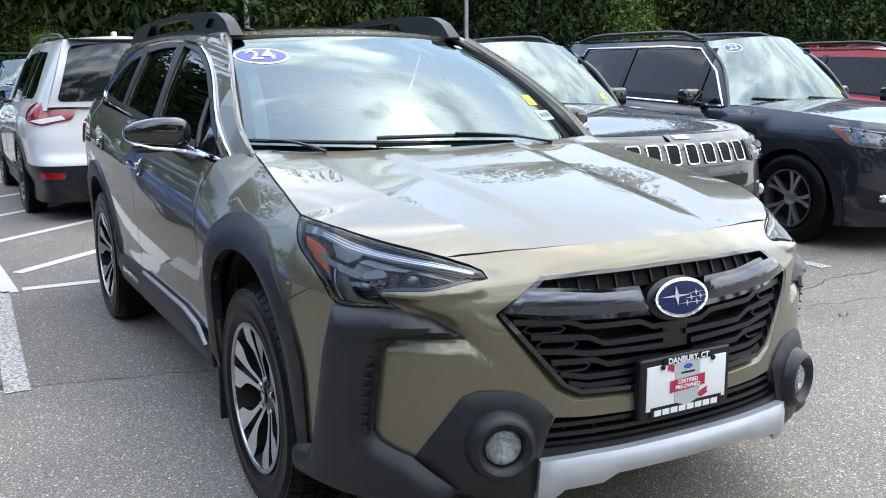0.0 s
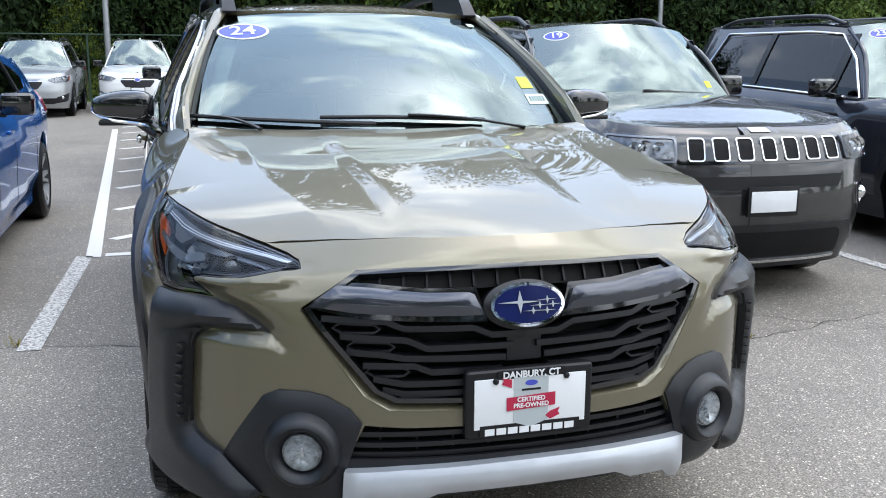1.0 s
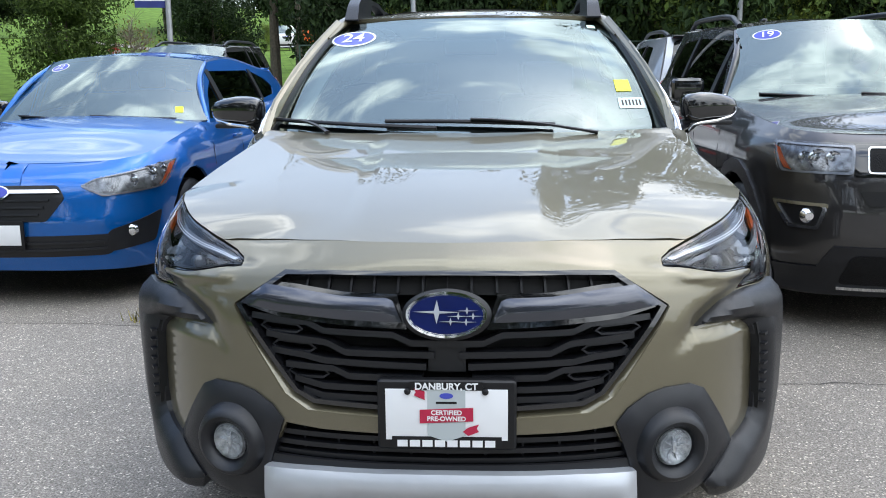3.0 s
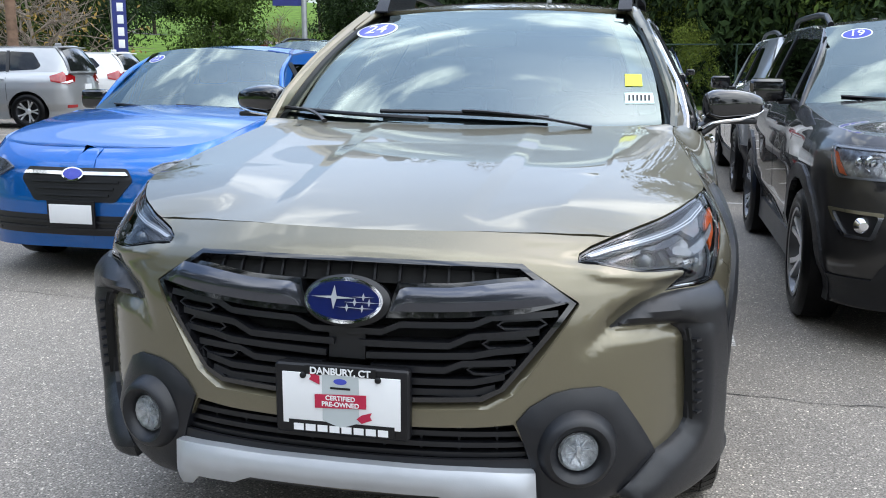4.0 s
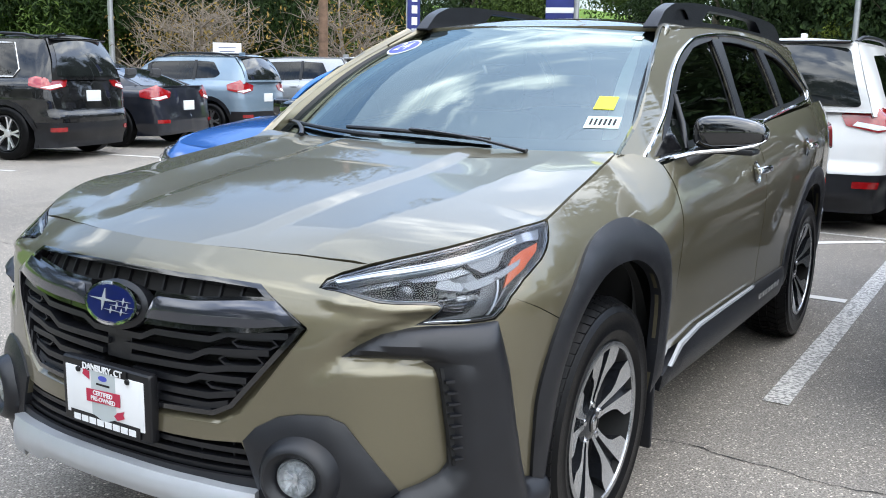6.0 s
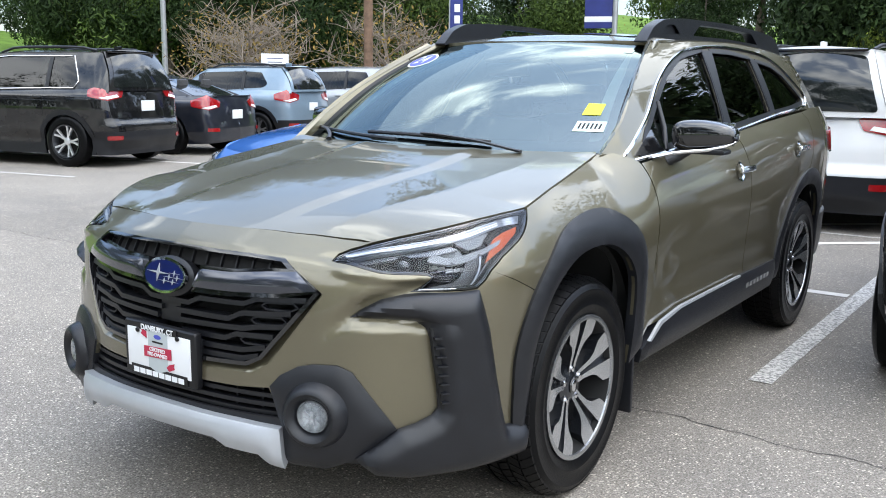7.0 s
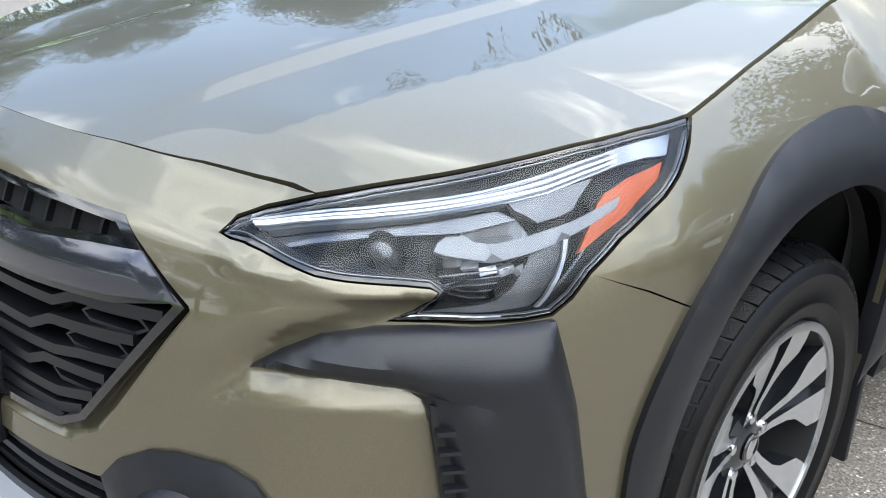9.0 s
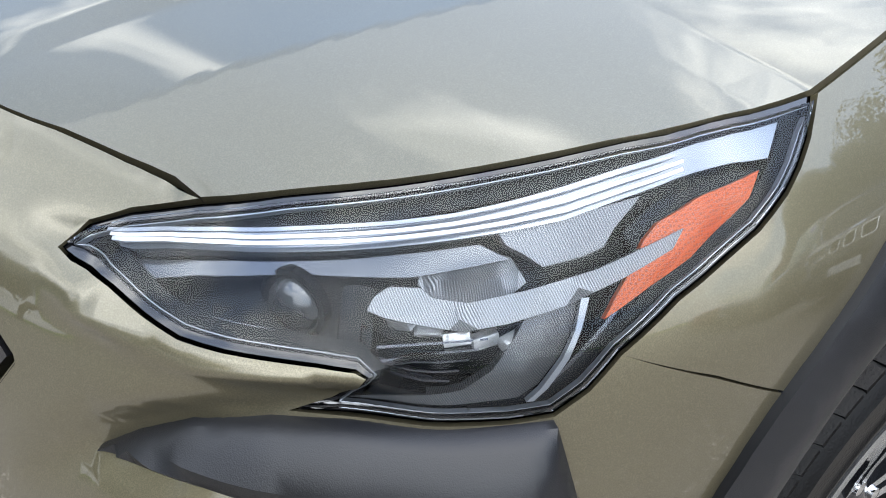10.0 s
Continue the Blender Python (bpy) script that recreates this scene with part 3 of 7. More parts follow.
def auto(name, label, m, paint_mat, L=4.45, W=1.80, H=1.62, wb=2.65, fo=0.90, hood=0.92, cowl=1.05, belt=1.02, rise=0.10,
         ws0=0.62, ws1=1.30, roof1=0.40, tail0=0.08, gate=0.30, clad=False, rails=False, face="wide", year="", lean=0.36, rim=0.235, r=0.345,
         spokes=5, darkrim=False, drop=0.0, chrome=False, group="parked cars", ground=0.19, trim=None, tlift=0.0):
    """A parked car. ws0, ws1: where the windscreen begins and ends behind the front axle; roof1: the roof's end ahead of the tail;
    tail0: the rear window's foot ahead of the tail; lean: how far the sides of the cabin lean in."""
    car = thing(name, label, "car", group)
    w, yr, yn = W / 2, L - fo, -fo
    bz = lambda y: belt + rise * smoothstep(0.4, wb + 0.2, y)
    def ztop(y):
        y = np.asarray(y, float)
        h = hood + (cowl - hood) * smoothstep(yn - 0.3, ws0 + 0.25, y)
        return np.where(y < ws0, h, np.maximum(bz(y), np.where(y < ws0 + 0.4, cowl + (bz(y) - cowl) * smoothstep(ws0, ws0 + 0.4, y), bz(y))))
    def inset(x, y, nx, ny, z):
        d = ztop(y) - z
        side = np.interp(d, [-0.05, 0, 0.03, 0.08, 0.16, 0.3, 0.45, 0.62, 0.75], [0.16, 0.10, 0.075, 0.04, 0.012, 0.004, 0.012, 0.02, 0.08])
        front = np.interp(d, [-0.05, 0, 0.03, 0.08, 0.18, 0.34, 0.5, 0.62, 0.8], [0.30, 0.20, 0.12, 0.07, 0.03, 0.0, 0.0, 0.03, 0.12])
        rear = np.interp(d, [-0.05, 0, 0.1, 0.3, 0.45, 0.5, 0.75, 0.9], [0.16, 0.13, 0.10, 0.055, 0.04, 0.0, 0.0, 0.08])
        return side * nx ** 2 + np.where(ny < 0, front, rear) * ny ** 2
    sh = Shell([(0, yn), (w * 0.4, yn + 0.03), (w * 0.70, yn + 0.11), (w * 0.88, yn + 0.26), (w * 0.965, yn + 0.48), (w, 0.1), (w * 1.0, wb * 0.5), (w, wb - 0.1),
                (w * 0.985, wb + 0.3), (w * 0.95, yr - 0.28), (w * 0.82, yr - 0.09), (w * 0.5, yr - 0.02), (0, yr)], inset)
    # skirts of the body, with the wheel openings cut out
    ra = r + 0.065
    top, n = [], 40
    for s in np.linspace(0, sh.end, n):
        y = np.interp(s, sh.s, sh.y)
        top.append((float(s), float(ztop(y))))
    def arc(cy):
        return [(sh.sy(yy), zz) for yy, zz in arch(cy, ra, ground)]
    low = [(0.0, ground + 0.03)] + [(p, z) for p, z in arc(0)] + [(p, z) for p, z in arc(wb)] + [(sh.end, ground + 0.06)]
    body = drape(low + top[::-1], sh, 0.075, 0, 0.02)
    part("body_side", body, paint_mat, car)
    part("body_side", mirrored(body), paint_mat, car)
    zt = float(ztop(yn))
    cs0 = [(-0.12, z) for z in np.linspace(ground + 0.06, zt, 9)] + [(0.0, zt)] + [(0.12, z) for z in np.linspace(zt, ground + 0.06, 9)]
    part("bumper_centre", drape([(float(a), float(c)) for a, c in cs0], sh, 0.03, 0.0015, 0.004), paint_mat, car)
    trim = trim or (CLAD if clad else paint_mat)
    if clad:
        for cy in (0, wb):
            outer = [(sh.sy(yy), zz) for yy, zz in arch(cy, ra + 0.075, ground)]
            a = drape(arc(cy) + outer[::-1], sh, 0.07, 0.012, 0.03)
            part("wheel_arch", a, CLAD, car)
            part("wheel_arch", mirrored(a), CLAD, car)
        sill = drape([(sh.sy(ra - 0.02), ground), (sh.sy(wb - ra + 0.02), ground), (sh.sy(wb - ra), ground + 0.16), (sh.sy(ra), ground + 0.16)], sh, 0.1, 0.012, 0.03)
        part("sill", sill, CLAD, car)
        part("sill", mirrored(sill), CLAD, car)
        s2 = sh.sy(wb + ra + 0.06)
        skirt = drape([(s2, ground), (2 * sh.end - s2, ground), (2 * sh.end - s2, ground + 0.35), (s2, ground + 0.35)], lambda s, z: np.where((s > sh.end)[:, None], sh(2 * sh.end - s, z) * (-1, 1, 1), sh(s, z)), 0.08, 0.012, 0.03)
        part("rear_bumper", skirt, CLAD, car)
    # wheels and their dark wells
    for cy in (0, wb):
        for sg in (1, -1):
            wheel(car, (sg * (w - 0.115), cy, r), sg, r, rim, 0.215, spokes, darkrim)
    part("underbody", block((W - 0.5, L - 0.5, 0.5), (0, (yr + yn) / 2, 0.46), 0.06), DARK, car)
    # bonnet, with its crown
    def top_fn(x, y):
        xe, y = w - 0.10, np.asarray(y, float)
        return np.stack([x, y, ztop(y - 0.2 * (1 - smoothstep(yn + 0.15, yn + 0.75, y))) + 0.045 * smoothstep(yn + 0.2, yn + 0.8, y) * (1 - (x / xe) ** 2)], -1)
    xe = lambda y: float(np.interp(sh.sy(y), sh.s, sh.x)) - 0.10
    rimline = [tuple(float(v) for v in sh(np.array([s]), ztop(np.array([np.interp(s, sh.s, sh.y)])))[0][:2]) for s in np.linspace(0, sh.sy(ws0 + 0.1), 30)]
    bonnet = both(rimline + [(0.0, ws0 + 0.02)])
    part("bonnet", drape(bonnet, top_fn, 0.08, 0.002, 0.03), paint_mat, car)
    part("cowl", drape([(-w + 0.12, ws0 + 0.05), (w - 0.12, ws0 + 0.05), (w - 0.12, ws0 + 0.35), (-w + 0.12, ws0 + 0.35)], lambda x, y: np.stack([x, y, 0 * x + cowl - 0.01], -1), 0.2, 0, 0.01), SATIN, car)
    # cabin sides
    def cab(y, z):
        wl = np.interp([sh.sy(float(v)) for v in np.atleast_1d(y)], sh.s, sh.x) - 0.10
        zz = np.asarray(z, float) - bz(y)
        return np.stack([wl - zz * lean - 0.12 * zz * zz - 0.03 * smoothstep(wb - 0.3, yr, y) * zz, np.asarray(y, float), np.asarray(z, float)], -1)
    zr = lambda y: H - 0.035 - drop * smoothstep(ws1 + 0.5, yr - roof1, y) - 0.03 * smoothstep(ws1 + 0.45, ws1, y)
    yt, yb = yr - roof1, yr - tail0 - 0.05
    a0, a1 = ws0 + 0.22, ws1
    side = [(a0, float(bz(a0)) - 0.04)] + curve2([(a0, float(bz(a0)) - 0.02), ((a0 + a1) / 2 - 0.05, (cowl + H) / 2), (a1, float(zr(a1)) - 0.02)], 5) \
        + [(y, float(zr(y))) for y in np.linspace(a1 + 0.2, yt - 0.05, 7)] + curve2([(yt, float(zr(yt)) - 0.03), ((yt + yb) / 2 + 0.03, (zr(yt) + bz(yb)) / 2), (yb, float(bz(yb)))], 4) + [(yb, float(bz(yb)) - 0.05)]
    band = lambda y: float(zr(y)) - 0.075
    b0, b1 = a0 + 0.24, yr - max(tail0, roof1) - gate
    lead = a0 + 0.07
    posts = [1.18 + 0.2 * (wb - 2.6), wb - 0.42, b1]
    panes = [[(lead, float(bz(lead)) + 0.03), (posts[0] - 0.03, float(bz(posts[0])) + 0.03), (posts[0] - 0.06, band(posts[0] - 0.06)), (a1 + 0.05, band(a1 + 0.05)), ((lead + a1) / 2 - 0.01, (bz(lead) + band(a1)) / 2 + 0.04)],
             [(posts[0] + 0.05, float(bz(posts[0])) + 0.03), (posts[1], float(bz(posts[1])) + 0.03), (posts[1] - 0.03, band(posts[1] - 0.03)), (posts[0] + 0.02, band(posts[0] + 0.02))]]
    if b1 > posts[1] + 0.25:
        panes.append([(posts[1] + 0.06, float(bz(posts[1])) + 0.04), (b1 - 0.05, float(bz(b1)) + 0.05), (b1 + 0.05, float(bz(b1)) + 0.12), (b1 - 0.14, band(b1 - 0.14) - 0.02), (posts[1] + 0.03, band(posts[1]))])
    panes = [rnd([tuple(map(float, p)) for p in q], 0.04, 3) for q in panes]
    cs = drape(side, cab, 0.12, -0.004, 0.02, panes)
    part("cabin_side", cs, paint_mat, car)
    part("cabin_side", mirrored(cs), paint_mat, car)
    for k, q in enumerate(panes):
        g = drape(q, cab, 0.14, -0.008, 0.003)
        for me in (g, mirrored(g)):
            part("side_window", me, TINT if k else SIDEGLASS, car, "dark tinted side window")
    for pa, pb in ((posts[0] - 0.035, posts[0] + 0.055), (posts[1] - 0.005, posts[1] + 0.065)):
        if pb < b1:
            st = [(pa, float(bz(pa)) + 0.02), (pb, float(bz(pb)) + 0.02), (pb - 0.03, band(pb) + 0.012), (pa - 0.03, band(pa) + 0.012)]
            me = drape(st, cab, 0.12, 0.002, 0.01)
            part("window_post", me, SATIN, car)
            part("window_post", mirrored(me), SATIN, car)
    if chrome:
        upper = [((lead + a1) / 2 - 0.03, float((bz(lead) + band(a1)) / 2) + 0.06)] + [(y, band(y) + 0.012) for y in np.linspace(a1 + 0.03, b1 - 0.12, 9)]
        hoop = [(y, float(bz(y)) + 0.015) for y in np.linspace(lead, b1, 12)] + [(b1 + 0.07, float(bz(b1)) + 0.12)] + upper[::-1] + [(lead - 0.01, float(bz(lead)) + 0.015)]
        for me in [tube([tuple(cab(np.array([y]), np.array([z]))[0] + np.array((0.006, 0, 0))) for y, z in hoop], 0.010, 6)]:
            part("chrome_strip", me, CHROME, car)
            part("chrome_strip", mirrored(me), CHROME, car)
    front = curve2([(a0 - 0.02, float(bz(a0)) - 0.04), ((a0 + a1) / 2 - 0.05, (cowl + H) / 2), (a1 + 0.02, float(zr(a1)) - 0.02)], 5)
    pil = tube([tuple(cab(np.array([y]), np.array([z]))[0] + np.array((-0.014, -0.004, 0.0))) for y, z in front], 0.020, 10)
    part("front_pillar", pil, paint_mat, car)
    part("front_pillar", mirrored(pil), paint_mat, car)
    # roof, windscreen and rear window
    xr = lambda y: float(cab(np.array([y]), np.array([zr(y)]))[0, 0])
    def roof_fn(x, y):
        x, y = np.asarray(x, float), np.asarray(y, float)
        return np.stack([x, y, zr(y) + 0.045 * (1 - (x / 0.6) ** 2)], -1)
    yy = np.linspace(a1 - 0.0, yt, 9)
    rf = [(xr(y) + 0.005, float(y)) for y in yy] + [(-xr(y) - 0.005, float(y)) for y in yy[::-1]]
    part("roof", drape(rf, roof_fn, 0.12, 0.0, 0.02), paint_mat, car)
    def screen(x0, y0, z0, x1, y1, z1, bow, sg):
        def fn(u, v):
            u, v = np.asarray(u, float), np.asarray(v, float)
            xx = u * (x0 + (x1 - x0) * v)
            return np.stack([xx, y0 + (y1 - y0) * v + sg * bow * (1 - u * u) + sg * 0.05 * np.sin(np.pi * np.clip(v, 0, 1)), z0 + (z1 - z0) * v + 0.045 * (1 - u * u) * v], -1)
        return fn
    fs = screen(float(cab(np.array([a0]), np.array([cowl]))[0, 0]), a0, cowl + 0.0, xr(a1), a1, float(zr(a1)), 0.20, -1)
    part("windscreen", drape([(-1.0, 0.0), (1.0, 0.0), (1.0, 1.0), (-1.0, 1.0)], fs, 0.05, 0.0, 0.004), GLASS, car)
    rimq = rnd([(-0.9, 0.09), (0.9, 0.09), (0.88, 0.93), (-0.88, 0.93)], 0.08)
    part("windscreen_border", drape([(-1.0, 0.0), (1.0, 0.0), (1.0, 1.0), (-1.0, 1.0)], fs, 0.1, -0.004, 0.001, [rimq]), SATIN, car)
    if year:
        year_sticker(car, fs, -0.72, 0.86, year, 0.13, 0.065, 0.005)
        part("price_sticker", drape([(0.74, 0.13), (0.81, 0.13), (0.81, 0.22), (0.74, 0.22)], fs, 0.1, 0.002, 0.001), YELLOW, car, "yellow price sticker")
    rs = screen(-float(cab(np.array([yb]), np.array([bz(yb)]))[0, 0]), yb, float(bz(yb)) - 0.02, -xr(yt), yt, float(zr(yt)), 0.07, 1)
    part("tailgate_frame", drape([(-1.0, 0.0), (1.0, 0.0), (1.0, 1.0), (-1.0, 1.0)], rs, 0.1, 0.0, 0.01), paint_mat, car)
    part("rear_window", drape(rnd([(-0.9, 0.08), (0.9, 0.08), (0.88, 0.9), (-0.88, 0.9)], 0.08), rs, 0.1, 0.006, 0.004), DGLASS, car)
    part("spoiler", block((2 * xr(yt) - 0.06, 0.20, 0.035), (0, yt + 0.02, float(zr(yt)) + 0.005), 0.015), paint_mat if not clad else GLOSSB, car)
    part("tail_deck", drape([(-xe(yb - 0.1) - 0.01, yb - 0.12), (xe(yb - 0.1) + 0.01, yb - 0.12), (w * 0.62, yr - 0.12), (-w * 0.62, yr - 0.12)], lambda x, y: np.stack([x, y, ztop(y) + 0.012], -1), 0.12, 0, 0.02), paint_mat, car)
    if rails:
        for sg in (1, -1):
            pts = [(sg * (xr(y) - 0.05), float(y), float(zr(y)) + h) for y, h in zip(np.linspace(a1 + 0.12, yt - 0.15, 9), (0.015, 0.06, 0.07, 0.072, 0.072, 0.072, 0.07, 0.06, 0.015))]
            part("roof_rail", tube(pts, 0.020, 8), CLAD if not chrome else SATIN, car)
    part("antenna_fin", block((0.045, 0.13, 0.055), (0, yt - 0.22, float(zr(yt)) + 0.07), 0.015), paint_mat, car)
    # lamps, grille, bumper openings, plate
    hz = float(ztop(yn + 0.2))
    sf = sh.sx
    lamp = {"wide": [(sf(w * 0.52), hz - 0.14), (sf(w * 0.66), hz - 0.20), (sh.sy(yn + 0.38), hz - 0.17), (sh.sy(yn + 0.62), hz - 0.03), (sh.sy(yn + 0.40), hz - 0.045), (sf(w * 0.62), hz - 0.10)],
            "seven": [(sf(w * 0.60), hz - 0.06), (sf(w * 0.60), hz - 0.19), (sh.sy(yn + 0.30), hz - 0.19), (sh.sy(yn + 0.40), hz - 0.05)]}["seven" if face == "seven" else "wide"]
    lampq = rnd([tuple(map(float, p)) for p in lamp], 0.02, 3)
    hl = drape(lampq, sh, 0.05, 0.004, 0.02)
    mid = (np.mean([q[0] for q in lamp]), np.mean([q[1] for q in lamp]))
    inn = [(p[0] * 0.93 + mid[0] * 0.07, p[1] * 0.86 + mid[1] * 0.14) for p in lampq]
    bead = drape(lampq, sh, 0.05, 0.010, 0.006, [inn])
    cover = drape(lampq, sh, 0.05, 0.024, 0.002)
    bowls = []
    for f0, rr in ((0.30, 0.040), (0.52, 0.046), (0.70, 0.034)):
        a, c = (lamp[0], lamp[2]) if face == "seven" else (lamp[1], lamp[3])
        q = sh(np.array([a[0] + (c[0] - a[0]) * f0]), np.array([mid[1] + 0.006 if face == "seven" else a[1] + (c[1] - a[1]) * f0 * 0.75 + 0.045]))[0]
        bowls.append(lathe([(-0.012, rr), (-0.006, rr * 0.9), (0.002, rr * 0.6), (0.003, rr * 0.4), (-0.010, rr * 0.3), (-0.012, 0.0)], "y", 18, (float(q[0]), float(q[1]) - 0.002, float(q[2]))))
    am = drape([(lamp[2][0] - 0.055, lamp[2][1] + 0.012), (lamp[2][0] - 0.012, lamp[2][1] + 0.02), (lamp[3][0] - 0.014, lamp[3][1] - 0.02), (lamp[3][0] - 0.050, lamp[3][1] - 0.03)], sh, 0.05, 0.010, 0.01) if face == "seven" else \
        drape([(lamp[2][0] - 0.02, lamp[2][1] + 0.01), (lamp[2][0] + 0.03, lamp[2][1] + 0.01), (lamp[3][0] - 0.03, lamp[3][1] - 0.01), (lamp[3][0] - 0.1, lamp[3][1] - 0.02)], sh, 0.05, 0.010, 0.01)
    for f in (lambda q: q, mirrored):
        h = part("headlamp", f(hl), LAMPBODY, car, "clear headlamp with silver reflectors")
        part("lamp_bead", f(bead), FROST, h)
        for q in bowls:
            part("reflector", f(q), CHROME, h)
        part("side_marker", f(am), AMBER, h)
        part("lamp_cover", f(cover), LENS, h)
    if face == "seven":
        bar = rnd([(-sf(w * 0.60), hz - 0.05), (-sf(w * 0.60), hz - 0.20), (sf(w * 0.60), hz - 0.20), (sf(w * 0.60), hz - 0.05)], 0.01)
        gr = part("grille", drape(bar, sh, 0.06, 0.004, 0.02), GLOSSB, car)
        for k in range(7):
            c = (k - 3) * sf(w * 0.56) * 2 / 7.0
            q = rnd([(c - 0.052, hz - 0.065), (c - 0.048, hz - 0.185), (c + 0.048, hz - 0.185), (c + 0.052, hz - 0.065)], 0.02)
            q2 = rnd([(c - 0.0455, hz - 0.0715), (c - 0.0415, hz - 0.1785), (c + 0.0415, hz - 0.1785), (c + 0.0455, hz - 0.0715)], 0.016)
            part("grille_slot", drape(q, sh, 0.05, 0.012, 0.012, [q2]), CHROME, gr, "chrome-rimmed grille slot")
            part("slot_mesh", drape(q2, sh, 0.05, 0.0065, 0.002), MESHY, gr)
        part("badge", drape([(-0.07, hz - 0.035), (0.07, hz - 0.035), (0.07, hz - 0.015), (-0.07, hz - 0.015)], sh, 0.05, 0.004, 0.004), CHROME, car)
        part("intake", drape(rnd([(-0.52, hz - 0.265), (-0.48, hz - 0.335), (0.48, hz - 0.335), (0.52, hz - 0.265)], 0.02), sh, 0.06, 0.003, 0.003), DARK, car)
        fa = sh.sy(-ra - 0.06)
        part("lower_bumper", drape([(-fa, 0.21), (fa, 0.21), (fa, 0.34), (sf(w * 0.75), 0.36), (0.62, 0.47), (-0.62, 0.47), (-sf(w * 0.75), 0.36), (-fa, 0.34)], sh, 0.06, 0.008, 0.02), CLAD, car, "black plastic lower bumper")
        lo = rnd([(-0.60, 0.275), (0.60, 0.275), (0.53, 0.43), (-0.53, 0.43)], 0.04)
        part("lower_intake", drape(lo, sh, 0.07, 0.012, 0.004), MESHY, car)
        part("chrome_lip", drape([(-0.60, 0.245), (0.60, 0.245), (0.60, 0.262), (-0.60, 0.262)], sh, 0.07, 0.016, 0.016), CHROME, car)
        fg = rnd([(sf(w * 0.70), hz - 0.33), (sf(w * 0.74), hz - 0.46), (sh.sy(yn + 0.25), hz - 0.46), (sh.sy(yn + 0.34), hz - 0.33)], 0.02)
        fgi = rnd([(sf(w * 0.70) + 0.025, hz - 0.345), (sf(w * 0.74) + 0.015, hz - 0.445), (sh.sy(yn + 0.25) - 0.02, hz - 0.445), (sh.sy(yn + 0.34) - 0.03, hz - 0.345)], 0.02)
        ring, inn = drape(fg, sh, 0.05, 0.010, 0.01, [fgi]), drape(fgi, sh, 0.05, 0.002, 0.002)
        for f in (lambda q: q, mirrored):
            b = part("fog_lamp_bezel", f(ring), CHROME, car)
            part("bezel_panel", f(inn), SATIN, b)
            p = sh(np.array([sf(w * 0.74) + 0.06]), np.array([hz - 0.395]))[0]
            part("fog_lamp", f(lathe([(-0.03, 0.0), (-0.028, 0.02), (-0.015, 0.035), (0.0, 0.04)], "y", 20, tuple(p))), CHROME, b)
    else:
        gw = 0.34
        gq = rnd([(-gw, hz - 0.13), (-gw * 1.12, hz - 0.20), (-gw * 0.8, hz - 0.33), (gw * 0.8, hz - 0.33), (gw * 1.12, hz - 0.20), (gw, hz - 0.13)], 0.02)
        gr = part("grille", drape(gq, sh, 0.05, 0.006, 0.01), SATIN, car)
        for k in range(4):
            z = hz - 0.17 - 0.04 * k
            part("grille_bar", drape([(-gw * 0.95 + 0.03 * k, z - 0.006), (gw * 0.95 - 0.03 * k, z - 0.006), (gw * 0.95 - 0.03 * k, z + 0.006), (-gw * 0.95 + 0.03 * k, z + 0.006)], sh, 0.08, 0.016, 0.01), CLAD, gr)
        part("chrome_wing", drape(rnd([(-gw * 1.05, hz - 0.175), (gw * 1.05, hz - 0.175), (gw * 1.0, hz - 0.155), (-gw * 1.0, hz - 0.155)], 0.005), sh, 0.08, 0.022, 0.01), CHROME, gr)
        el = [(0.075 * math.cos(t), hz - 0.17 + 0.038 * math.sin(t)) for t in np.linspace(0, 2 * math.pi, 25)[:-1]]
        part("emblem", drape(el, sh, 0.05, 0.028, 0.02), CHROME, gr, "oval chrome emblem with a blue field")
        part("emblem_field", drape([(q[0] * 0.86, (q[1] - hz + 0.17) * 0.82 + hz - 0.17) for q in el], sh, 0.05, 0.030, 0.002), STICKER, gr)
        lo = rnd([(-0.62, 0.30), (0.62, 0.30), (0.70, 0.42), (-0.70, 0.42)], 0.04)
        part("lower_intake", drape(lo, sh, 0.07, 0.005, 0.005), SATIN, car)
        for z in (0.34, 0.38):
            part("intake_bar", drape([(-0.6, z - 0.007), (0.6, z - 0.007), (0.6, z + 0.007), (-0.6, z + 0.007)], sh, 0.1, 0.018, 0.012), CLAD, car)
        fg = rnd([(sf(w * 0.62), 0.31), (sh.sy(yn + 0.30), 0.35), (sh.sy(yn + 0.36), 0.53), (sf(w * 0.68), 0.44)], 0.03)
        for f in (lambda q: q, mirrored):
            b = part("fog_lamp_bezel", f(drape(fg, sh, 0.06, 0.006, 0.01)), CLAD, car)
            p = sh(np.array([sf(w * 0.80)]), np.array([0.43]))[0]
            part("fog_lamp", f(lathe([(-0.02, 0.0), (-0.018, 0.02), (-0.01, 0.033), (0.01, 0.036)], "y", 18, tuple(p))), CHROME, b)
    pz = hz - 0.40
    p = sh(np.array([0.0]), np.array([pz]))[0]
    plate = part("number_plate", block((0.32, 0.014, 0.165), (0, p[1] - 0.02, pz), 0.004), INK, car, "white number plate in a black frame")
    part("plate_face", block((0.285, 0.006, 0.115), (0, p[1] - 0.030, pz), 0.002), WHITEP, plate)
    # tail lamps and rear plate
    tz = float(bz(yr)) - 0.12 + tlift
    tl = rnd([(sh.sy(yr - 0.45), tz + 0.04), (sh.sy(yr - 0.42), tz - 0.06), (sh.sy(yr - 0.12), tz - 0.12), (sh.end - w * 0.56, tz - 0.07), (sh.end - w * 0.50, tz + 0.03), (sh.sy(yr - 0.14), tz + 0.14)], 0.02)
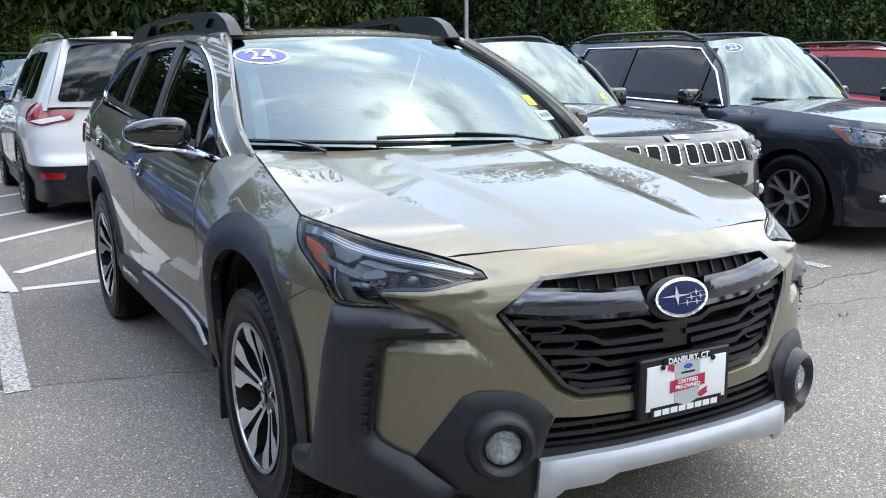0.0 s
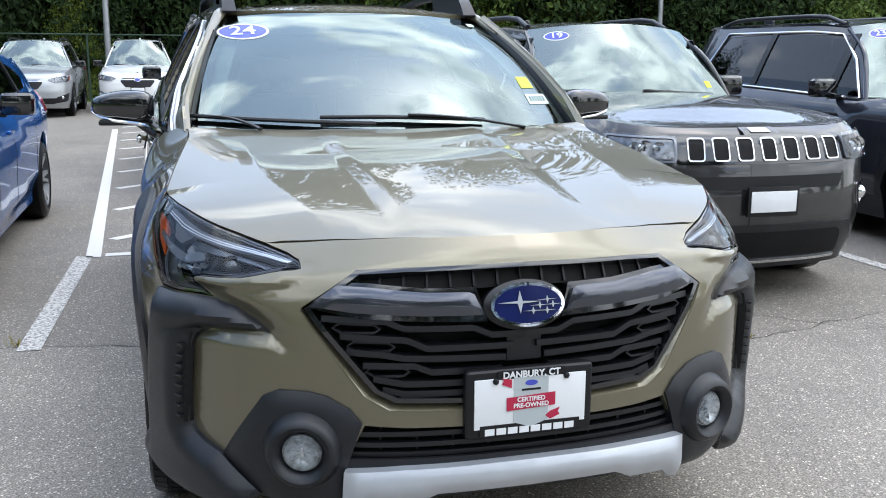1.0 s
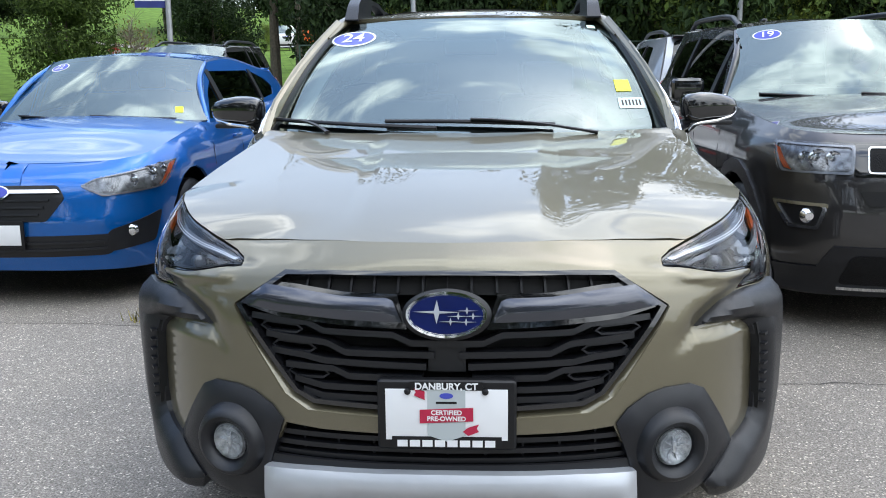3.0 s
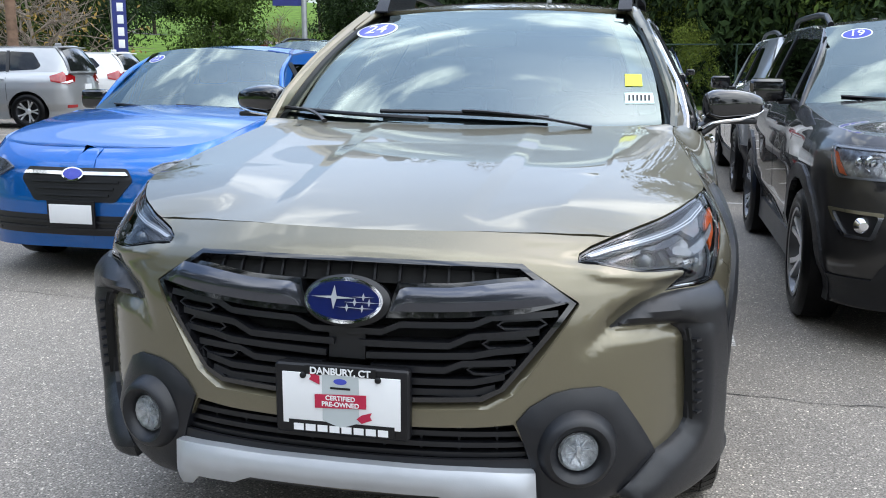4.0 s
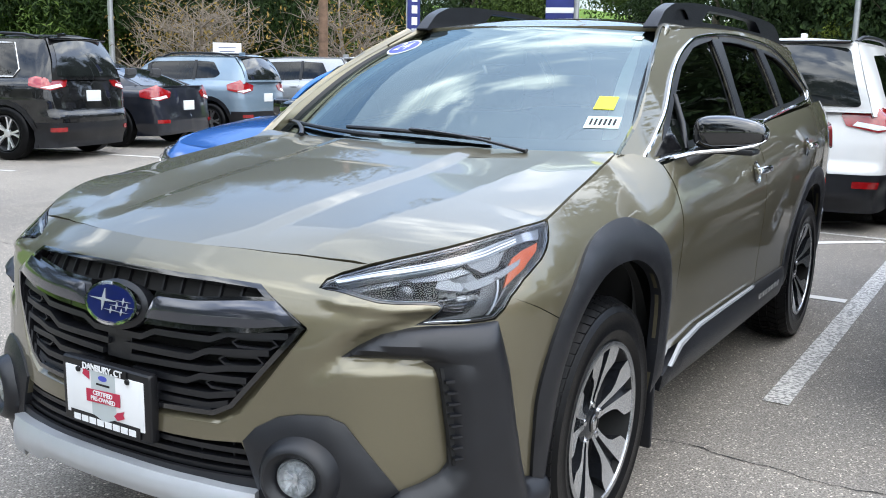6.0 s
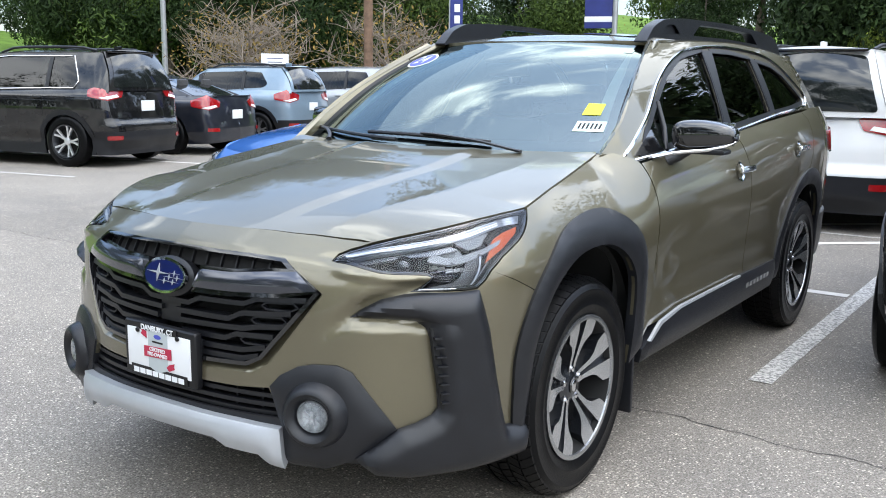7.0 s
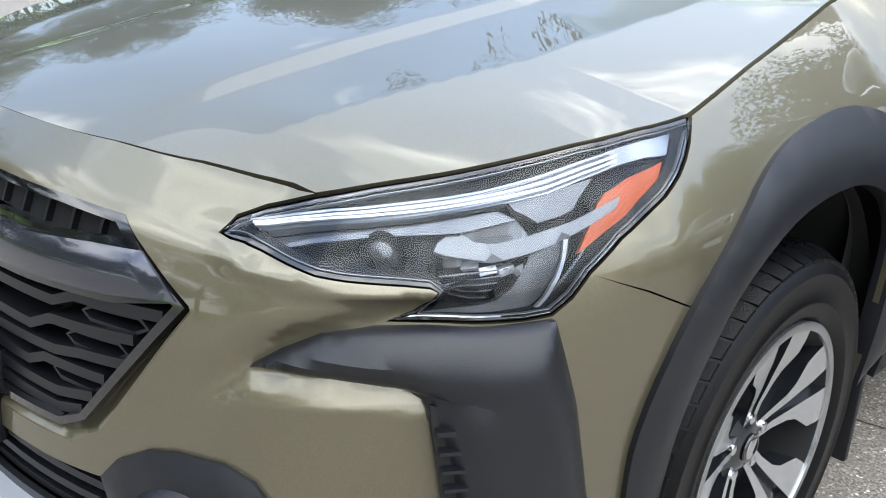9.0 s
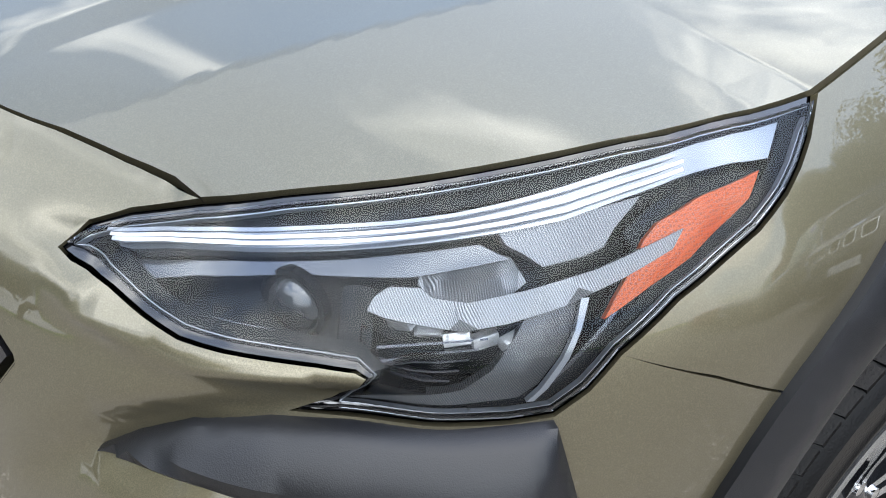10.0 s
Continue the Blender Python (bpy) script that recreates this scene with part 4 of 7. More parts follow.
    t = drape(tl, sh, 0.06, 0.012, 0.02)
    tw = drape([(sh.sy(yr - 0.24), tz - 0.080), (sh.sy(yr - 0.12), tz - 0.102), (sh.end - w * 0.62, tz - 0.066), (sh.end - w * 0.66, tz - 0.030), (sh.sy(yr - 0.13), tz - 0.058)], sh, 0.06, 0.016, 0.004)
    rf = drape(rnd([(sh.sy(yr - 0.14), 0.48), (sh.sy(yr - 0.14), 0.42), (sh.end - w * 0.66, 0.42), (sh.end - w * 0.66, 0.48)], 0.01), sh, 0.06, 0.018, 0.01)
    for f in (lambda q: q, mirrored):
        tb = part("tail_lamp", f(t), REDLAMP, car, "red tail lamp")
        part("reversing_light", f(tw), WHITEP, tb)
        part("rear_reflector", f(rf), REDLAMP, car)
    p = sh(np.array([sh.end]), np.array([tz - 0.2]))[0]
    part("rear_plate", block((0.31, 0.02, 0.16), (0, p[1] + 0.008, tz - 0.2), 0.004), WHITEP, car)
    # mirrors, handles, door joints, wipers
    for f in (lambda q: q, mirrored):
        mx = float(cab(np.array([a0 + 0.32]), np.array([bz(a0 + 0.32)]))[0, 0])
        mo = part("door_mirror", f(block((0.22, 0.12, 0.15), (mx + 0.16, a0 + 0.30, float(bz(a0)) + 0.09), 0.045, None, 3)), GLOSSB, car)
        part("mirror_arm", f(block((0.12, 0.07, 0.035), (mx + 0.03, a0 + 0.30, float(bz(a0)) + 0.02), 0.012)), SATIN, mo)
        for y in (posts[0] - 0.12, posts[1] - 0.10):
            p = sh(np.array([sh.sy(y)]), np.array([float(bz(y)) - 0.12]))[0]
            part("door_handle", f(block((0.03, 0.17, 0.025), (p[0] + 0.012, y, p[2]), 0.010)), paint_mat, car)
        for yv in (0.46, posts[0], wb - 0.40):
            q = [(sh.sy(yv - 0.004), ground + 0.17), (sh.sy(yv + 0.004), ground + 0.17), (sh.sy(yv + 0.004), float(bz(yv)) - 0.01), (sh.sy(yv - 0.004), float(bz(yv)) - 0.01)]
            part("door_joint", f(drape(q, sh, 0.12, 0.0015, 0.001)), DARK, car)
    for sg in (-1, 1):
        pts = [tuple(fs(np.array([u]), np.array([v]))[0] + np.array((0, -0.012, 0.006))) for u, v in zip(np.linspace(-0.75 if sg < 0 else 0.0, -0.05 if sg < 0 else 0.75, 6), np.linspace(0.09, 0.03, 6))]
        part("wiper", tube(pts, 0.008, 6), SATIN, car)
    # inside
    part("dashboard", block((2 * w - 0.42, 0.42, 0.16), (0, a0 + 0.24, cowl - 0.12), 0.05), DASH, car)
    for x in (-0.36, 0.36):
        seat(car, x, a0 + 0.78, 0.42)
        seat(car, x, a0 + 1.62, 0.42)
    part("cabin_floor", block((2 * w - 0.36, wb - 0.1, 0.06), (0, wb * 0.5 + 0.35, 0.42), 0.01), DASH, car)
    car.matrix_basis = m
    return car


LAMPBODY = surface("lamp_grey", (0.17, 0.175, 0.185), 0.22, 0.6, 0.6, 34, coat=0.3)
DGLASS = surface("dark_privacy_glass", (0.012, 0.014, 0.014), 0.03, 0.0, 0.3, 3, coat=0.6)
MESHY = surface("grille_mesh", (0.004, 0.004, 0.0045), 0.6, 0, 0.5, 90, 1.0, 160, spec=0.2)

# ---- the olive wagon: its skin ----
def soft(xs, ys, blur=0.02):
    """A curve through the knots with its corners rounded off."""
    g = np.linspace(xs[0], xs[-1], 700)
    v = np.interp(g, xs, ys)
    k = max(1, int(blur / (g[1] - g[0])))
    w = np.hanning(2 * k + 3)[1:-1]
    v = np.convolve(np.pad(v, k + 0, "reflect", reflect_type="odd"), w / w.sum(), "valid")
    return lambda q: np.interp(q, g, v)


NOSEP = soft([0.10, 0.20, 0.26, 0.33, 0.45, 0.60, 0.75, 0.84, 0.90, 0.925, 0.95, 0.97, 1.0, 1.3], [0.20, 0.10, 0.04, -0.012, -0.012, 0.0, 0.012, 0.034, 0.058, 0.085, 0.125, 0.15, 0.22, 0.9], 0.028)
FENDP = soft([0.10, 0.20, 0.30, 0.50, 0.70, 0.76, 0.80, 0.84, 0.88, 0.92, 0.95, 1.0, 1.05, 1.11, 1.2, 1.5], [0.12, 0.07, 0.03, 0.010, 0.0, 0.0, 0.0, 0.003, 0.014, 0.033, 0.049, 0.085, 0.125, 0.185, 0.29, 0.7], 0.03)
DOORP = soft([0.10, 0.20, 0.30, 0.42, 0.55, 0.68, 0.80, 0.87, 0.93, 1.0, 1.05, 1.10, 1.2, 1.6], [0.16, 0.10, 0.05, 0.028, 0.026, 0.014, 0.003, 0.0, 0.008, 0.030, 0.052, 0.082, 0.13, 0.35], 0.03)
TAILP = soft([0.10, 0.25, 0.35, 0.55, 0.66, 0.72, 0.90, 1.10, 1.20, 1.6], [0.2, 0.12, 0.02, 0.0, 0.0, 0.05, 0.06, 0.10, 0.14, 0.4], 0.03)


def bend(v, r=0.006):
    """A ramp that starts at zero with its corner rounded over r."""
    v = np.asarray(v, float)
    return np.where(v < -r, 0.0, np.where(v > r, v, (v + r) ** 2 / (4 * r)))


def hero_inset(x, y, nx, ny, z):
    zf = z + 0.06 * np.tanh((x / 0.57) ** 2) * smoothstep(0.74, 0.92, z)
    zd = z - 0.15 * smoothstep(0.5, 3.0, y) * smoothstep(0.75, 1.1, z)
    door = smoothstep(0.28, 0.62, y)
    side = FENDP(z) * (1 - door) + DOORP(zd) * door
    return side * nx ** 2 + np.where(ny < 0, NOSEP(zf), TAILP(z)) * ny ** 2


class Sculpted(Shell):
    """The skin with the hollow round the claw and the chamfer under it."""

    def __call__(self, s, z):
        p = self.plain(s, z)
        a, z = np.abs(np.asarray(s, float)), np.asarray(z, float)
        nx, ny = np.interp(a, self.s, self.nx), np.interp(a, self.s, self.ny)
        zl = np.interp(a, [0.50, 0.555, 0.628, 0.74, 0.83, 0.95], [0.66, 0.688, 0.732, 0.729, 0.720, 0.71])
        d = zl - z
        cham = np.where(d > 0, 1 - bend(d, 0.004) / 0.030 + bend(d - 0.030, 0.004) / 0.030, 1 - smoothstep(0.0, 0.075, -d))
        cham = 0.017 * cham * smoothstep(0.53, 0.64, a) * smoothstep(0.96, 0.86, a)
        zc = np.interp(a, [0.58, 0.652, 0.69, 0.77, 0.85, 0.93], [0.71, 0.760, 0.779, 0.800, 0.812, 0.812])
        hollow = 0.015 * np.exp(-((z - zc) / np.where(z > zc, 0.024, 0.040)) ** 2) * smoothstep(0.58, 0.70, a) * smoothstep(0.93, 0.84, a)
        ledge = np.interp(a, [0.54, 0.60, 0.66, 0.86], [0.866, 0.860, 0.850, 0.840])
        lobe = -0.010 * np.exp(-((z - ledge) / 0.011) ** 2) * smoothstep(0.54, 0.62, a) * smoothstep(0.90, 0.85, a)
        tip = 0.007 * np.exp(-((z - 0.888) / 0.009) ** 2) * smoothstep(0.49, 0.57, a) * smoothstep(0.63, 0.59, a)
        i = np.maximum(cham, 0) + hollow + lobe + tip
        return p - np.stack([np.sign(np.asarray(s) + 1e-12) * nx * i, ny * i, 0 * i], -1)


HS = Sculpted([(0, -0.985), (0.20, -0.975), (0.35, -0.95), (0.47, -0.912), (0.59, -0.862), (0.67, -0.81), (0.74, -0.735), (0.80, -0.645), (0.85, -0.54), (0.885, -0.43),
            (0.905, -0.30), (0.914, 0.0), (0.922, 0.5), (0.926, 1.4), (0.926, 2.2), (0.915, 2.8), (0.89, 3.3), (0.83, 3.62), (0.72, 3.80), (0.45, 3.89), (0, 3.91)], hero_inset)


def belt_z(y):
    return 1.095 + 0.15 * smoothstep(0.5, 3.0, y)


def cabin(y, z):
    """The side of the cabin above the belt line."""
    y, z = np.asarray(y, float), np.asarray(z, float)
    xb = np.interp(y, [0.3, 0.42, 0.55, 0.75, 1.6, 2.6, 3.2, 3.6, 3.8], [0.735, 0.770, 0.812, 0.836, 0.842, 0.825, 0.785, 0.72, 0.66])
    d = z - belt_z(y)
    return np.stack([xb - 0.44 * d - 0.30 * d * d, y, z], -1)


def screen_fn(x, v):
    """The windscreen: x across, v from the cowl (0) to the roof (1)."""
    x, v = np.asarray(x, float), np.asarray(v, float)
    y0, y1 = 0.27 + 0.42 * x * x, 1.10 + 0.50 * x * x
    b = np.sin(np.pi * np.clip(v, 0, 1)) * 0.05
    return np.stack([x, y0 + (y1 - y0) * v - b * 0.55, 1.118 + (1.555 - 0.05 * x * x - 1.118) * v + b * 0.8], -1)


def shrink(poly, d):
    """The outline drawn in by d."""
    q = np.array(poly, float)
    area = sum(a[0] * b[1] - b[0] * a[1] for a, b in zip(q, np.roll(q, -1, 0)))
    t = np.roll(q, -1, 0) - np.roll(q, 1, 0)
    n = np.stack([-t[:, 1], t[:, 0]], -1) / np.maximum(np.linalg.norm(t, axis=1), 1e-9)[:, None]
    return [tuple(p) for p in q + n * d * (1 if area > 0 else -1)]


hero = thing("olive_wagon", "olive green wagon with black cladding and a year sticker", "car")


def pair(name, me, material, label="", parent=None):
    """A part on each flank."""
    a = part(name, me, material, parent[0] if parent else hero, label)
    b = part(name, mirrored(me), material, parent[1] if parent else hero, label)
    return a, b


def yz(points):
    """Outline points given along the flank as (y, z)."""
    return [(HS.sy(y), z) for y, z in points]


HLAMP = [(0.562, 0.882), (0.574, 0.896), (0.613, 0.909), (0.697, 0.926), (0.79, 0.942), (0.892, 0.956), (0.99, 0.970), (1.092, 0.984), (1.206, 0.995), (1.306, 0.999), (1.285, 0.973), (1.262, 0.955), (1.240, 0.940), (1.202, 0.919),
         (1.160, 0.901), (1.116, 0.882), (1.063, 0.848), (1.037, 0.821), (1.010, 0.803), (0.974, 0.801), (0.93, 0.803), (0.887, 0.804), (0.843, 0.804), (0.806, 0.804), (0.839, 0.815), (0.860, 0.832), (0.867, 0.844), (0.857, 0.850), (0.827, 0.853), (0.793, 0.855),
         (0.756, 0.857), (0.717, 0.860), (0.677, 0.867), (0.633, 0.875), (0.604, 0.879), (0.582, 0.880)]
HSEAM = shrink(HLAMP, -0.0025)
GRILLE = [(0, 0.894), (0.30, 0.889), (0.42, 0.883), (0.541, 0.797), (0.372, 0.602), (0.322, 0.577), (0, 0.565)]
GRILLE_OUT = [(0, 0.894), (0.30, 0.889), (0.42, 0.883), (0.546, 0.800), (0.549, 0.793), (0.400, 0.592), (0.340, 0.556), (0, 0.544)]
INTAKE = [(0, 0.510), (0.30, 0.515), (0.395, 0.522), (0.435, 0.44), (0.42, 0.425), (0, 0.425)]
OPEN_F = [(0.385, 0.36), (0.385, 0.62), (0.33, 0.74), (0.22, 0.815), (0.09, 0.845), (-0.09, 0.83), (-0.23, 0.755), (-0.31, 0.64), (-0.345, 0.5), (-0.34, 0.30)]
OUT_F = [(-0.405, 0.30), (-0.42, 0.46), (-0.415, 0.60), (-0.35, 0.755), (-0.22, 0.875), (-0.06, 0.94), (0.16, 0.955), (0.33, 0.90), (0.44, 0.79), (0.485, 0.65), (0.50, 0.40)]
WB = 2.745
OPEN_R = [(WB + a, b) for a, b in [(0.40, 0.34), (0.40, 0.60), (0.33, 0.72), (0.20, 0.80), (0.03, 0.825), (-0.14, 0.80), (-0.28, 0.715), (-0.36, 0.60), (-0.40, 0.48), (-0.41, 0.36)]]
OUT_R = [(WB + a, b) for a, b in [(-0.51, 0.36), (-0.50, 0.47), (-0.44, 0.61), (-0.33, 0.76), (-0.17, 0.865), (0.03, 0.91), (0.23, 0.89), (0.40, 0.80), (0.48, 0.66), (0.50, 0.34)]]
OPEN_F, OUT_F, OPEN_R, OUT_R = [curve2(q, 4) for q in (OPEN_F, OUT_F, OPEN_R, OUT_R)]
FINE = 0.028

# nose cover, painted
cover = [(0, 0.948), (0.16, 0.948), (0.312, 0.946), (0.476, 0.938), (0.572, 0.931), (0.66, 0.9275)] + HSEAM[3::-1] + HSEAM[:15:-1] + [(1.152, 0.8085), (1.262, 0.7535)] + yz([(-0.30, 0.66), (-0.335, 0.52), (-0.335, 0.30)]) + [(1.0, 0.33), (0.7, 0.345), (0, 0.345)]
part("nose_cover", drape(both(cover), HS, 0.012, 0, 0.014, [both(GRILLE_OUT), both(INTAKE)]), OLIVE, hero)
back = [(0, 0.93), (0.5, 0.91), (0.9, 0.93), (1.2, 0.94)] + yz([(0.1, 1.0), (0.5, 1.05), (1.6, 1.12), (2.9, 1.2), (3.5, 1.2)]) + yz([(3.5, 0.35), (3.25, 0.35)]) + yz(OPEN_R) + yz([(2.2, 0.34), (0.5, 0.34)]) + yz(OPEN_F) + [(1.0, 0.30), (0, 0.28)]
part("inner_shell", drape(both(back), HS, 0.07, -0.085, 0.0), DARK, hero)

# wings and doors
wing = [(1.314, 0.999)] + [(1.508, 1.036), (1.732, 1.073), (1.90, 1.101), (1.955, 1.120), (2.03, 1.122), (2.112, 1.098), (2.130, 1.080), (2.146, 1.02), (2.151, 0.95), (2.148, 0.784), (2.160, 0.47)] + yz([(0.42, 0.36)]) + yz(OPEN_F[:29]) \
    + [(1.2632, 0.7557), (1.1532, 0.8107)] + HSEAM[16:9:-1]
pair("front_wing", drape(wing, HS, FINE, 0, 0.012), OLIVE)
door1 = [(2.152, 0.46), (2.155, 0.784), (2.158, 0.95), (2.153, 1.02), (2.137, 1.083), (2.35, 1.101), (2.75, 1.127), (3.186, 1.152), (3.215, 1.10), (3.253, 1.004), (3.264, 0.82), (3.290, 0.46)]
pair("front_door", drape(door1, HS, 0.035, 0, 0.012), OLIVE)
door2 = [(3.297, 0.46), (3.271, 0.82), (3.260, 1.004), (3.222, 1.10), (3.194, 1.153), (3.6, 1.185), (4.0, 1.208), (4.36, 1.224), (4.44, 1.18), (4.452, 1.10), (4.44, 0.99), (4.40, 0.93)] + yz([(2.60, 0.85), (2.43, 0.755), (2.32, 0.61), (2.25, 0.46)])
pair("rear_door", drape(door2, HS, 0.04, 0, 0.012), OLIVE)
quarter = [(4.405, 0.925), (4.447, 0.99), (4.459, 1.10), (4.447, 1.18), (4.366, 1.224), (4.62, 1.242), (4.9, 1.245), (HS.sy(3.45), 1.245), (HS.sy(3.72), 1.22), (HS.end - 0.55, 1.20), (HS.end - 0.5, 0.62)] + yz([(3.5, 0.60), (3.22, 0.60)]) + yz(OPEN_R[4:25])
pair("rear_quarter", drape(quarter, HS, 0.05, 0, 0.012), OLIVE)
tail = [(HS.end - 0.545, 1.20), (HS.end - 0.495, 0.62), (HS.end, 0.62), (HS.end, 1.22)]
pair("tailgate", drape(tail, HS, 0.06, 0, 0.012), OLIVE)
bump = yz([(3.18, 0.34), (3.2, 0.60), (3.5, 0.60)]) + [(HS.end, 0.60), (HS.end, 0.30)]
pair("rear_bumper", drape(bump, HS, 0.06, 0.014, 0.03), CLAD)
tlamp = rnd([(HS.sy(3.38), 1.10), (HS.sy(3.42), 0.98), (HS.sy(3.78), 0.93), (HS.end - 0.42, 0.94), (HS.end - 0.42, 1.02), (HS.sy(3.76), 1.12)], 0.03)
pair("tail_lamp", drape(tlamp, HS, 0.05, 0.012, 0.02), REDLAMP)

# black cladding: arches, sills, claws
arch_f = yz(OUT_F) + yz(OPEN_F)
pair("wheel_arch", drape(arch_f, HS, 0.03, 0.010, 0.035, puff=0.010, width=0.04), CLAD, "matt black plastic wheel arch")
pair("wheel_arch", drape(yz(OUT_R) + yz(OPEN_R), HS, 0.04, 0.010, 0.035, puff=0.010, width=0.04), CLAD, "matt black plastic wheel arch")
sill = yz([(0.505, 0.33), (2.23, 0.33), (2.235, 0.47), (1.65, 0.482), (0.85, 0.482), (0.66, 0.455), (0.57, 0.41), (0.505, 0.385)])
pair("sill", drape(sill, HS, 0.04, 0.012, 0.05, puff=0.015, width=0.05), CLAD)
pair("sill_trim", drape(yz([(0.57, 0.405), (0.665, 0.452), (0.86, 0.478), (1.2, 0.480), (1.62, 0.480), (1.62, 0.489), (1.2, 0.490), (0.86, 0.489), (0.65, 0.466), (0.55, 0.41)]), HS, 0.03, 0.022, 0.012), SILVERP, "thin silver sill trim")
for k in range(7):
    y = 1.70 + 0.055 * k
    pair("badge_letter", drape(yz([(y, 0.415), (y + 0.038, 0.416), (y + 0.038, 0.438), (y, 0.437)]), HS, 0.05, 0.0295, 0.003), CHROME)
claw = [(0.628, 0.735), (0.74, 0.731), (0.818, 0.722), (0.848, 0.704), (0.862, 0.660), (0.876, 0.60), (0.884, 0.47), (0.866, 0.448), (0.82, 0.430), (0.770, 0.418), (0.648, 0.338), (0.70, 0.285), (0.80, 0.265), (1.00, 0.255)] \
    + yz([(-0.335, 0.255), (-0.34, 0.35)]) + [(1.133, 0.367), (1.105, 0.44), (1.080, 0.53), (1.048, 0.676), (1.010, 0.798), (0.93, 0.798), (0.85, 0.7995), (0.79, 0.799), (0.725, 0.787), (0.668, 0.760)]
pair("bumper_claw", drape(claw, HS, 0.012, 0.011, 0.03, puff=0.038, width=0.055), CLAD, "matt black claw-shaped bumper cladding")
vent = [(0.853, 0.698), (0.878, 0.692), (0.908, 0.47), (0.888, 0.47)]
pair("vent_strip", drape(vent, HS, 0.03, 0.024, 0.02), DARK)
for k in range(8):
    z, s = 0.680 - 0.027 * k, 0.861 + 0.0036 * k
    pair("vent_rib", drape([(s - 0.001, z - 0.002), (s + 0.028, z - 0.003), (s + 0.028, z + 0.002), (s - 0.001, z + 0.003)], HS, 0.03, 0.037, 0.014), CLAD)
bezel = [(0.400, 0.528), (0.43, 0.562), (0.484, 0.592), (0.53, 0.602), (0.60, 0.603), (0.640, 0.586), (0.70, 0.505), (0.764, 0.418), (0.70, 0.373), (0.644, 0.334), (0.56, 0.295), (0.445, 0.300), (0.436, 0.42)]
pair("fog_lamp_surround", drape(bezel, HS, 0.016, 0.006, 0.03, puff=0.016, width=0.06), CLAD, "matt black fog lamp surround")


def on_skin(s, z, off=0.0):
    """A frame on the skin: z axis outwards, y up."""
    p, e = HS(np.array([s]), np.array([z]))[0], 2e-3
    n = Vector(np.cross(HS(np.array([s + e]), np.array([z]))[0] - p, HS(np.array([s]), np.array([z + e]))[0] - p)).normalized()
    u = Vector((0, 0, 1)).cross(n).normalized()
    return Matrix.Translation(Vector(p) + n * off) @ Matrix((u, n.cross(u), n)).transposed().to_4x4()


FOG = on_skin(0.540, 0.463)
FOG = Matrix.Translation(FOG.translation) @ Matrix.Rotation(radians(18), 4, "Z") @ Matrix.Rotation(radians(90), 4, "X")
ringm = turned(lathe([(-0.02, 0.106), (0.020, 0.094), (0.040, 0.086), (0.050, 0.078), (0.053, 0.070), (0.048, 0.061), (0.032, 0.050), (0.018, 0.044)], "z", 44), FOG)
fr = pair("fog_lamp_ring", ringm, CLAD)
pair("fog_lamp_seat", turned(lathe([(0.030, 0.047), (0.022, 0.036), (0.021, 0.0)], "z", 30), FOG), GLINT, "", fr)
pair("fog_reflector", joined([turned(lathe([(0.030, 0.044), (0.037, 0.042), (0.034, 0.034), (0.026, 0.024), (0.024, 0.0)], "z", 12), FOG)]
     + [turned(block((0.0022, 0.026, 0.006), (0, 0.021, 0.030), 0.0005), FOG @ Matrix.Rotation(2 * math.pi * k / 8 + 0.2, 4, "Z")) for k in range(8)]
     + [turned(block((0.010, 0.030, 0.010), (0, 0, 0.030), 0.003), FOG)]), GLINT, "chrome fog lamp reflector", fr)
pair("fog_lens", turned(lathe([(0.036, 0.045), (0.042, 0.036), (0.046, 0.02), (0.048, 0.0)], "z", 32), FOG), LENS, "clear round fog lamp lens", fr)

# lower intake, silver guard, lip
part("intake_back", drape(both(shrink(INTAKE, -0.01)), HS, 0.05, -0.07, 0.0), DARK, hero)
for z in (0.496, 0.470, 0.446):
    part("intake_slat", drape([(-0.43, z - 0.006), (0.43, z - 0.006), (0.43, z + 0.006), (-0.43, z + 0.006)], HS, 0.05, -0.012, 0.03), SATIN, hero)
for k in range(-4, 5):
    part("intake_rib", drape([(k * 0.09 - 0.003, 0.43), (k * 0.09 + 0.003, 0.43), (k * 0.09 + 0.003, 0.512), (k * 0.09 - 0.003, 0.512)], HS, 0.05, -0.03, 0.02), SATIN, hero)
part("intake_foot", drape([(-0.47, 0.414), (0.47, 0.414), (0.455, 0.440), (-0.455, 0.440)], HS, 0.04, 0.003, 0.01), SATIN, hero)
guard = [(0, 0.428), (0.30, 0.424), (0.440, 0.416), (0.447, 0.308), (0.405, 0.318), (0.375, 0.338), (0.27, 0.342), (0.225, 0.360), (0.0, 0.362)]
part("bumper_guard", drape(both(guard), HS, 0.016, 0.030, 0.04, puff=0.016, width=0.05), SILVERP, hero, "silver painted bumper guard")
lip = [(0, 0.372), (0.23, 0.372), (0.28, 0.352), (0.40, 0.342), (0.5, 0.33), (0.72, 0.31), (0.72, 0.275), (0.45, 0.285), (0, 0.30)]
part("lower_lip", drape(both(lip), HS, 0.04, -0.03, 0.10), CLAD, hero)
part("under_tray", block((1.1, 0.9, 0.02), (0, -0.30, 0.285), 0.008), DARK, hero)

